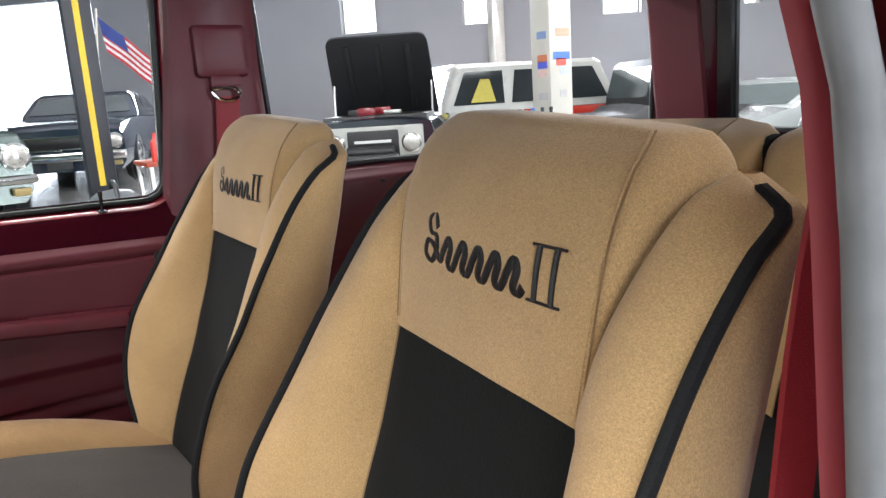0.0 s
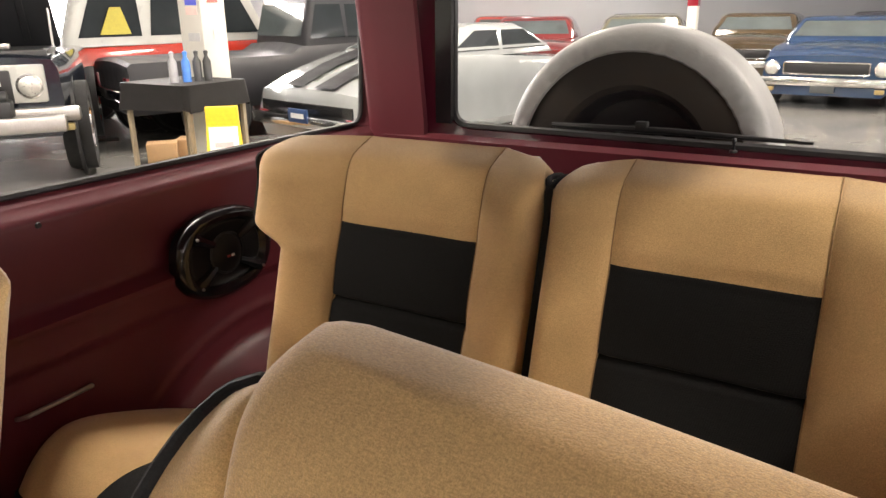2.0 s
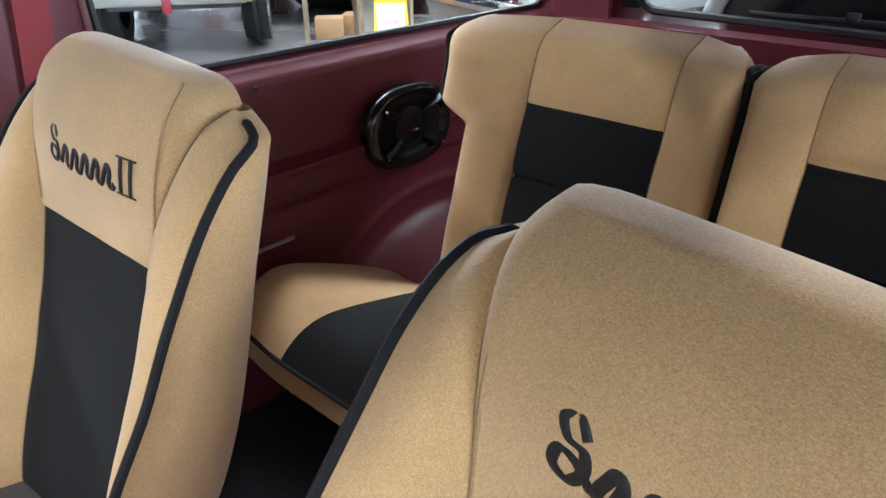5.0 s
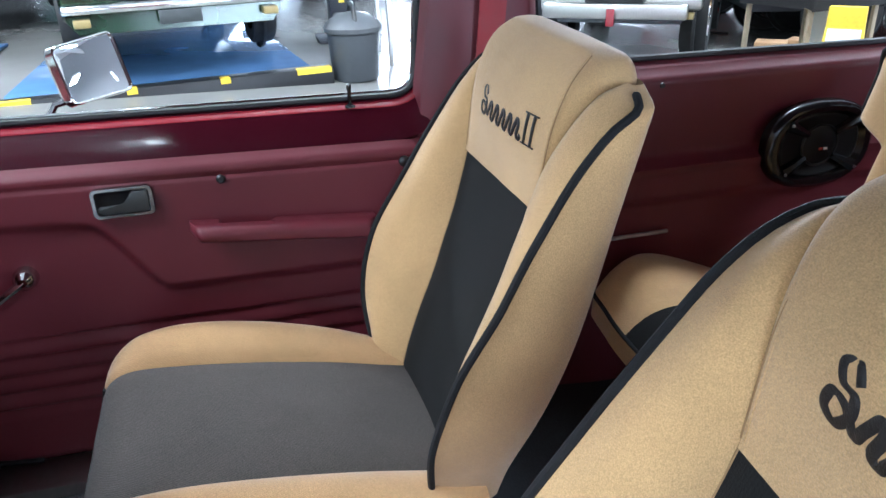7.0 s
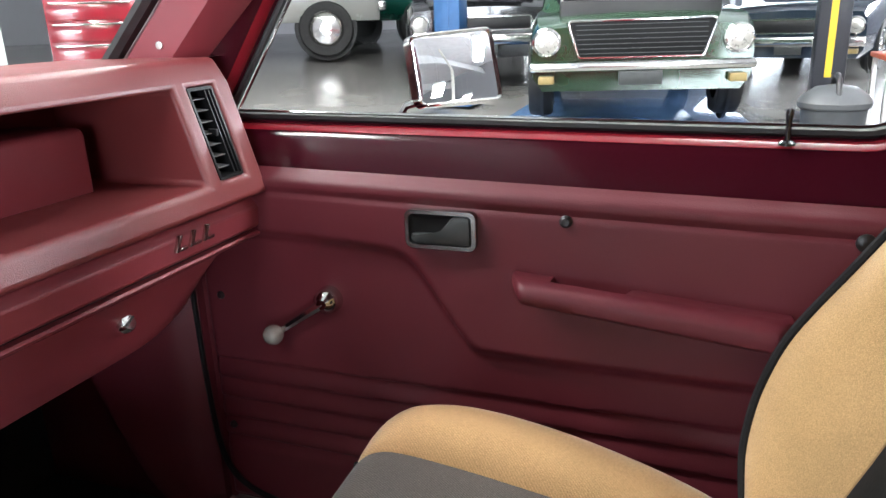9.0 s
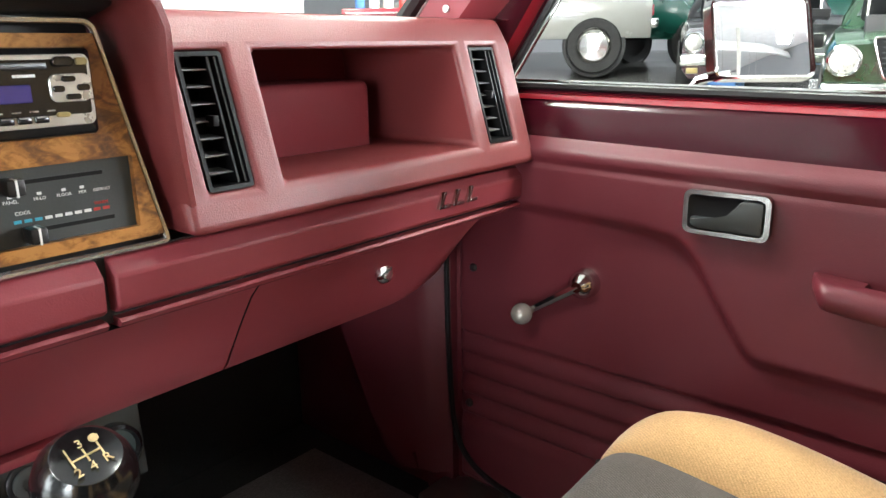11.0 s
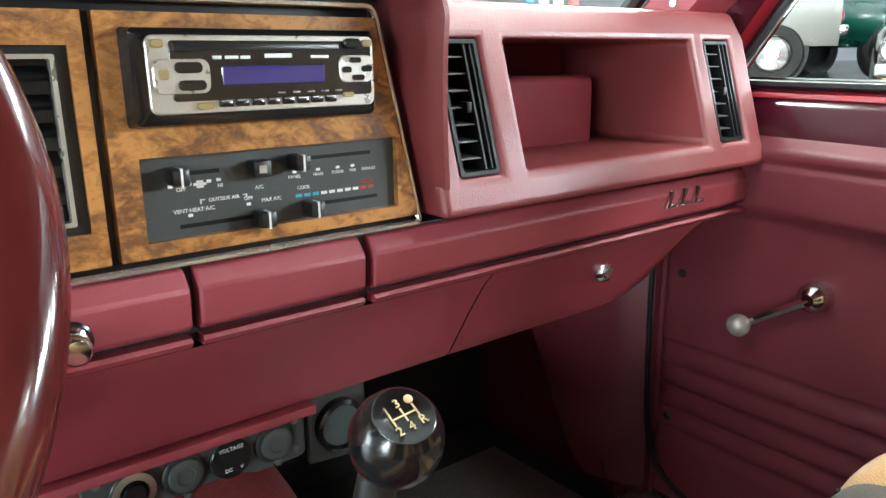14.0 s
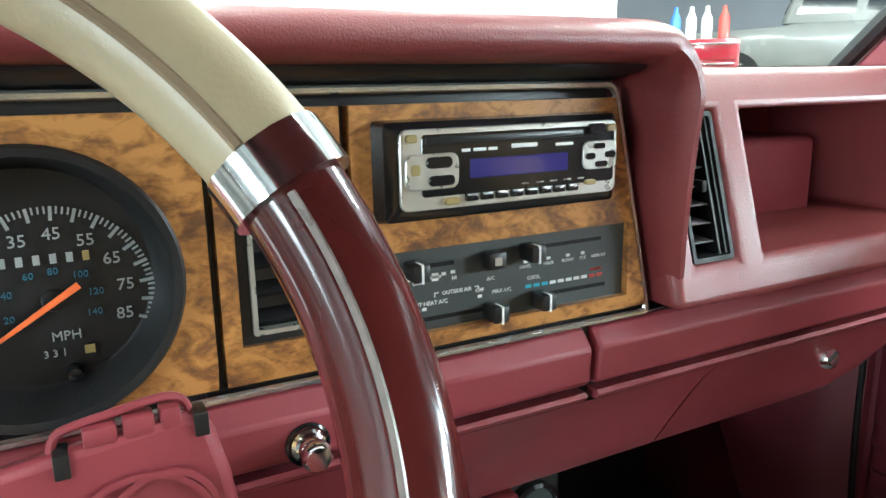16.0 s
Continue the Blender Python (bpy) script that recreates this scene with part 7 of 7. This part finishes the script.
parked_car("pickup_truck", "matte black old pickup truck with small rear window", "car", (6.35, -8.55), (-0.38, -0.925), 4.9, 1.66, 1.72, PICKUP, (-0.06, -0.03, 0.15, 0.20, 1.12), material("matte_black_paint", (0.012, 0.012, 0.015), 0.55, 0, 0.15, 4), None, 0.38, (0.31, -0.30), 0.42)
parked_car("striped_coupe", "silver coupe with two black hood stripes", "car", (4.0, -8.85), (-0.23, -0.973), 4.75, 1.86, 1.36, STRIPED, (-0.26, -0.12, 0.06, 0.17, 1.04), car_paint("silver_paint", (0.28, 0.295, 0.29), 0.2, 0.2), None, 0.33, (0.31, -0.30), 0.22, CHROME, None, "plain", True)
parked_car("muscle_coupe", "dark blue coupe with chrome bumper and round headlights", "car", (0.02, -15.3), (0.06, 0.998), 4.6, 1.84, 1.31, COUPE, (-0.36, -0.18, 0.05, 0.17, 0.95), car_paint("dark_blue_paint", (0.012, 0.035, 0.085)), None, 0.32, (0.31, -0.30), 0.20)
parked_car("fastback_coupe", "dark green coupe with raised hood and chrome bumper", "car", (7.85, 0.32), (-0.984, -0.176), 4.55, 1.76, 1.32, COUPE, (-0.40, -0.22, 0.03, 0.14, 0.95), car_paint("dark_green_paint", (0.020, 0.055, 0.028), 0.12, 0.2), None, 0.34, (0.31, -0.30), 0.29, SILVER, (0.16, 0.45, 0.96, 62), "pony", None, None, 0.07)
parked_car("utility_wagon", "silver white utility wagon on wide tyres", "car", (9.75, 6.35), (-0.47, 0.88), 4.2, 1.75, 1.85, BOXY, (-0.48, -0.44, 0.10, 0.16, 1.16), car_paint("silver_white_paint", (0.30, 0.30, 0.28), 0.25), None, 0.40, (0.30, -0.31), 0.50)
parked_car("vintage_truck", "dark green vintage truck", "car", (13.4, 4.3), (0.88, -0.47), 4.6, 1.8, 1.9, BOXY, (-0.2, -0.16, 0.05, 0.10, 1.2), car_paint("deep_green_paint", (0.006, 0.05, 0.035)), None, 0.38, (0.30, -0.30), 0.42)
parked_car("black_coupe", "black coupe with raised hood beside a blue lift post", "car", (10.2, 2.75), (-0.93, -0.36), 4.5, 1.8, 1.3, COUPE, (-0.40, -0.2, 0.04, 0.15, 0.94), car_paint("gloss_black_paint", (0.010, 0.010, 0.012)), None, 0.33, (0.31, -0.30), 0.22, CHROME, (0.18, 0.45, 0.93, 60))
far = [((5.9, -15.6), (-0.3, 0.95), (0.16, 0.02, 0.02), "dark red coupe in a far row"), ((3.9, -16.6), (-0.2, 0.98), (0.10, 0.09, 0.06), "bronze coupe in a far row"), ((-2.4, -15.6), (0.1, 0.99), (0.22, 0.03, 0.03), "red coupe in a far row"), ((1.9, -18.6), (0.0, 1.0), (0.06, 0.04, 0.02), "brown coupe in a far row"), ((-0.6, -19.3), (0.0, 1.0), (0.02, 0.02, 0.025), "black coupe in a far row"), ((7.6, -17.6), (-0.5, 0.86), (0.35, 0.05, 0.04), "bright red coupe in a far row"), ((-3.4, -20.0), (0.1, 0.99), (0.30, 0.31, 0.32), "grey coupe in a far row"), ((10.6, -14.6), (-0.6, 0.8), (0.45, 0.45, 0.46), "white coupe in a far row"), ((5.0, -20.3), (0.0, 1.0), (0.03, 0.05, 0.10), "navy coupe in a far row"), ((12.6, -2.2), (-0.9, 0.3), (0.02, 0.03, 0.05), "dark blue coupe by the gate")]
for k, (ps, fr, colr, lab) in enumerate(far):
    parked_car("parked_coupe", lab, "car", ps, fr, 4.6, 1.84, 1.34, COUPE, (-0.38, -0.2, 0.05, 0.17, 0.95), car_paint("far_paint_%d" % k, colr), None, 0.33, (0.31, -0.30), 0.20)

# ---- workshop things round the truck ----
BLUE_STEEL = material("blue_lift_paint", (0.03, 0.09, 0.22), 0.4, 0, 0.15, 8)
YELLOW = material("safety_yellow", (0.75, 0.52, 0.03), 0.5)
for px, py, lab in ((7.2, 2.0, "tall blue car lift post"), (7.75, -1.62, "tall dark car lift post with yellow stripe")):
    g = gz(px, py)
    lp = thing("lift_post", lab, "car lift", (px, py, g), "car lift posts")
    pm = BLUE_STEEL if py > 0 else material("dark_lift_paint", (0.03, 0.032, 0.04), 0.45)
    part("post", block(px - 0.13, px + 0.13, py - 0.14, py + 0.14, g, g + 3.3, 0.015), pm, lp)
    part("base", block(px - 0.3, px + 0.3, py - 0.3, py + 0.3, g, g + 0.03, 0.005), pm, lp)
    part("arm", block(px - 1.0, px - 0.1, py + (-0.06 if py > 0 else 0.0), py + (0.06 if py > 0 else 0.12), g + 0.18, g + 0.30, 0.02), pm, lp)
    part("stripe", block(px - 0.136, px - 0.130, py - 0.02, py + 0.04, g + 0.4, g + 2.4, 0), YELLOW if py < 0 else pm, lp)
FLAG_W, FLAG_R, FLAG_B = material("flag_white", (0.6, 0.6, 0.62), 0.8), material("flag_red", (0.40, 0.03, 0.04), 0.8), material("flag_blue", (0.03, 0.05, 0.20), 0.8)
fl = thing("flag", "striped red and white flag with a blue field on a pole", "flag", (7.75, -1.62, 2.3))


def cloth(a, b):
    return Vector((7.60 - 0.02 * b, -1.80 - 0.50 * a - 0.05 * b, 2.42 - 0.36 * b - 0.45 * a)) + Vector((0.03 * math.sin(9 * a + 2 * b), 0, 0))


for k in range(9):
    part("stripe", sheet(14, 2, lambda u, v: cloth(u, (k + v) / 9)), FLAG_R if k % 2 == 0 else FLAG_W, fl)
part("field", sheet(6, 4, lambda u, v: cloth(0.45 * u, 0.5 * v) - Vector((0.006, 0, 0))), FLAG_B, fl)
part("pole", tube([(7.62, -1.80, 2.5), (7.66, -1.72, 1.7)], 0.012, 6), COLUMN, fl)
bx, by = 5.9, -1.47
g = gz(bx, by)
can = thing("trash_can", "grey plastic trash can with domed lid", "trash can", (bx, by, g))
part("bin_body", lathe([(0, 0), (0.19, 0), (0.205, 0.02), (0.225, 0.40), (0.24, 0.41), (0.24, 0.44)], pose(bx, by, g), 32), material("grey_bin_plastic", (0.055, 0.06, 0.066), 0.5), can, "grey bin")
part("lid", lathe([(0.25, 0.42), (0.255, 0.455), (0.225, 0.50), (0.14, 0.56), (0, 0.585)], pose(bx, by, g), 32), material("grey_lid_plastic", (0.09, 0.095, 0.10), 0.45), can, "domed grey lid")
part("lid_handle", tube(smooth_line([(bx - 0.19, by, g + 0.50), (bx - 0.1, by, g + 0.63), (bx + 0.1, by, g + 0.63), (bx + 0.19, by, g + 0.50)], 4), 0.02, 8), BLACK, can)
ww, wy = 6.7, -2.35
g = gz(ww, wy)
bench = thing("work_bench", "red topped work bench on steel legs", "bench", (ww, wy, g))
part("top", block(ww - 0.35, ww + 0.35, wy - 0.7, wy + 0.5, g + 0.72, g + 0.76, 0.006), material("red_bench_top", (0.35, 0.06, 0.03), 0.5), bench)
for a, b in ((-0.32, -0.66), (0.32, -0.66), (-0.32, 0.46), (0.32, 0.46)):
    part("leg", block(ww + a - 0.02, ww + a + 0.02, wy + b - 0.02, wy + b + 0.02, g, g + 0.72, 0.003), STEEL, bench)
random.seed(4)
for k in range(14):
    a, b = random.uniform(-0.28, 0.25), random.uniform(-0.6, 0.42)
    colr = random.choice([(0.5, 0.04, 0.03), (0.6, 0.6, 0.6), (0.03, 0.10, 0.4), (0.65, 0.5, 0.05), (0.05, 0.25, 0.08), (0.02, 0.02, 0.02)])
    r, h = random.uniform(0.03, 0.05), random.uniform(0.16, 0.30)
    solo("bottle", lathe([(0, 0), (r, 0), (r, h * 0.65), (r * 0.4, h * 0.8), (r * 0.4, h), (0, h)], pose(ww + a, wy + b, g + 0.76), 14), material("bottle_colour_%d" % k, colr, 0.35), "plastic workshop bottle on the bench", "bottle", "bench bottles")
# drive-on pad under the green coupe
pad = thing("lift_pad", "low steel drive-on pad with black and yellow edge", "car lift", (7.0, 0.3, gz(7.0, 0.3)))
pad_m = Matrix.Translation((7.35, 0.35, gz(7.35, 0.35))) @ Matrix((Vector((0.984, 0.176, 0.05)), Vector((-0.176, 0.984, 0)), Vector((0, 0, 1)))).transposed().to_4x4()
# plate's blue is the gate's daylight mirrored underfoot, put into its colour
part("pad_plate", moved(block(-1.72, 2.2, -1.15, 1.25, -0.12, 0.045, 0.01), pad_m), material("blue_daylight_sheen", (0.09, 0.17, 0.33), 0.10, 0, 0.25, 3, 0.02, 20, 0.6), pad)
part("edge_bar", moved(block(-1.86, -1.72, -1.30, 1.9, -0.14, 0.060, 0.01), pad_m), BLACK, pad, "black edge bar")
for y0, y1 in ((-1.28, -0.98), (-0.42, -0.34), (0.30, 0.38), (1.05, 1.4)):
    part("edge_mark", moved(block(-1.87, -1.80, y0, y1, 0.02, 0.064, 0), pad_m), YELLOW, pad, "worn yellow paint")
# table by the column
TABLE_LEG = material("raw_pine_leg", (0.26, 0.21, 0.14), 0.7, 0, 0.2, 20)
TABLE_CLOTH = fabric("dark_grey_table_cloth", (0.012, 0.011, 0.011), (0.028, 0.026, 0.025), 500.0, 0.5, 0.9, 0.05)
tb = thing("work_table", "table under a black cloth with spray bottles", "table", (4.35, -4.95, 0.0))
part("top", block(4.12, 4.90, -5.30, -4.66, 0.93, 0.97, 0.01), TABLE_CLOTH, tb)
part("cloth_drop", loft([[(a, b, 0.975) for a, b in rounded(4.10, 4.92, -5.32, -4.64, 0.06, 4)], [(a, b, 0.87) for a, b in rounded(4.09, 4.93, -5.33, -4.63, 0.06, 4)], [(a + 0.012 * math.sin(i * 1.9), b + 0.012 * math.cos(i * 2.3), 0.77 + 0.02 * math.sin(i * 1.3)) for i, (a, b) in enumerate(rounded(4.08, 4.94, -5.34, -4.62, 0.06, 4))]], True, (True, False)), TABLE_CLOTH, tb, "black cloth")
for a, b in ((4.14, -5.27), (4.87, -5.27), (4.14, -4.69), (4.87, -4.69)):
    part("leg", block(a - 0.018, a + 0.018, b - 0.018, b + 0.018, 0, 0.93, 0.004), TABLE_LEG, tb, "unpainted wooden leg")
for k, (a, b, colr) in enumerate(((4.40, -4.80, (0.35, 0.35, 0.36)), (4.36, -4.90, (0.05, 0.2, 0.6)), (4.33, -4.99, (0.05, 0.05, 0.05)), (4.29, -5.06, (0.03, 0.03, 0.03)))):
    solo("bottle", lathe([(0, 0), (0.035, 0), (0.035, 0.16), (0.014, 0.20), (0.02, 0.24), (0, 0.25)], pose(a, b, 0.977), 14), material("spray_colour_%d" % k, colr, 0.35), "spray bottle on the black cloth", "bottle", "table bottles")
PALE_RED = material("faded_red_print", (0.62, 0.40, 0.38), 0.7)
sg = thing("floor_sign", "yellow folding floor sign with a white sheet", "sign", (3.72, -4.62, 0.0))
sgm = Matrix.Translation((3.72, -4.62, 0)) @ Euler((0, 0, radians(41))).to_matrix().to_4x4()
part("board", moved(prism([(-0.16, 0.0), (0.16, 0.0), (0.12, 0.84), (-0.12, 0.84)], "y", -0.012, 0.012, 0.004), sgm @ Euler((radians(10), 0, 0)).to_matrix().to_4x4()), YELLOW, sg)
part("board", moved(prism([(-0.16, 0.0), (0.16, 0.0), (0.12, 0.84), (-0.12, 0.84)], "y", -0.012, 0.012, 0.004), sgm @ pose(0, -0.24, 0, -10, 0, 0)), YELLOW, sg)
part("sheet", moved(block(-0.11, 0.11, 0.013, 0.016, 0.26, 0.68, 0), sgm @ Euler((radians(10), 0, 0)).to_matrix().to_4x4()), INK, sg)
part("grip", moved(block(-0.05, 0.05, 0.013, 0.016, 0.74, 0.78, 0), sgm @ Euler((radians(10), 0, 0)).to_matrix().to_4x4()), BLACK, sg)
part("text_bar", moved(block(-0.07, 0.07, 0.0165, 0.018, 0.52, 0.56, 0), sgm @ Euler((radians(10), 0, 0)).to_matrix().to_4x4()), PALE_RED, sg)
for a in (-0.075, 0.035):
    part("hazard_bar", moved(prism([(a, 0.15), (a + 0.05, 0.15), (a + 0.035, 0.20), (a - 0.015, 0.20)], "y", 0.013, 0.016), sgm @ Euler((radians(10), 0, 0)).to_matrix().to_4x4()), BLACK, sg)
CARD = material("brown_cardboard", (0.36, 0.20, 0.08), 0.8, 0, 0.1, 8)
for a, b, w, h, r in ((4.02, -4.42, 0.34, 0.22, 30), (4.28, -4.12, 0.22, 0.24, 55)):
    bxm = Matrix.Translation((a, b, 0)) @ Euler((0, 0, radians(r))).to_matrix().to_4x4()
    cb = thing("cardboard_box", "brown cardboard box on the concrete floor", "box", (a, b, 0), "cardboard boxes")
    part("carton", moved(block(-w / 2, w / 2, -w / 2, w / 2, 0, h, 0.004), bxm), CARD, cb)
    part("flap", moved(block(-w / 2, w / 2, w / 2, w / 2 + 0.10, h - 0.01, h, 0.002), bxm), CARD, cb)
# red tool chest ahead
tx, ty = 4.75, 4.32
g = gz(tx, ty)
tm = Matrix.Translation((tx, ty, g)) @ Euler((0, 0, radians(45))).to_matrix().to_4x4()
tc = thing("tool_chest", "tall red tool chest with drawers", "tool chest", (tx, ty, g))
part("chest", moved(block(-0.25, 0.25, -0.34, 0.34, 0.08, 1.12, 0.01), tm), PAINT_RED, tc)
for k in range(6):
    dr = part("drawer", moved(block(-0.268, -0.252, -0.32, 0.32, 0.12 + 0.165 * k, 0.265 + 0.165 * k, 0.004), tm), PAINT_RED, tc)
    part("drawer_handle", moved(block(-0.285, -0.268, -0.30, 0.30, 0.245 + 0.165 * k, 0.26 + 0.165 * k, 0.003), tm), CHROME, dr)
for a in (-0.26, 0.26):
    part("caster", tube([tm @ Vector((-0.2, a, 0.04)), tm @ Vector((0.2, a, 0.04))], 0.04, 10), RUBBER, tc)
for k, (a, colr) in enumerate(((-0.22, (0.5, 0.05, 0.04)), (-0.08, (0.6, 0.6, 0.55)), (0.05, (0.6, 0.6, 0.6)), (0.18, (0.05, 0.15, 0.4)))):
    p = tm @ Vector((0.0, a, 1.12))
    solo("bottle", lathe([(0, 0), (0.045, 0), (0.045, 0.18), (0.018, 0.24), (0.018, 0.28), (0, 0.28)], Matrix.Translation(p), 14), material("chest_bottle_%d" % k, colr, 0.35), "spray bottle on the red tool chest", "bottle", "tool chest bottles")

# cardboard boxes on the floor behind the table
CARD = material("brown_cardboard", (0.36, 0.22, 0.11), 0.85, 0, 0.12, 12, 0.2, 90)
for bx, by, w, d, h, turn in ((5.93, -5.80, 0.30, 0.26, 0.21, 48), (5.86, -6.24, 0.46, 0.30, 0.20, 36)):
    box = thing("cardboard_box", "brown cardboard box with folded flaps on the floor", "box", (bx, by, gz(bx, by)), "cardboard boxes")
    at = pose(bx, by, gz(bx, by), 0, 0, turn)
    part("carton", moved(block(-w / 2, w / 2, -d / 2, d / 2, 0, h, 0.004), at), CARD, box)
    for sd in (-1, 1):
        part("flap", moved(block(-w / 2, w / 2, min(sd * 0.003, sd * d / 2), max(sd * 0.003, sd * d / 2), h + 0.001, h + 0.006, 0.001), at), CARD, box)
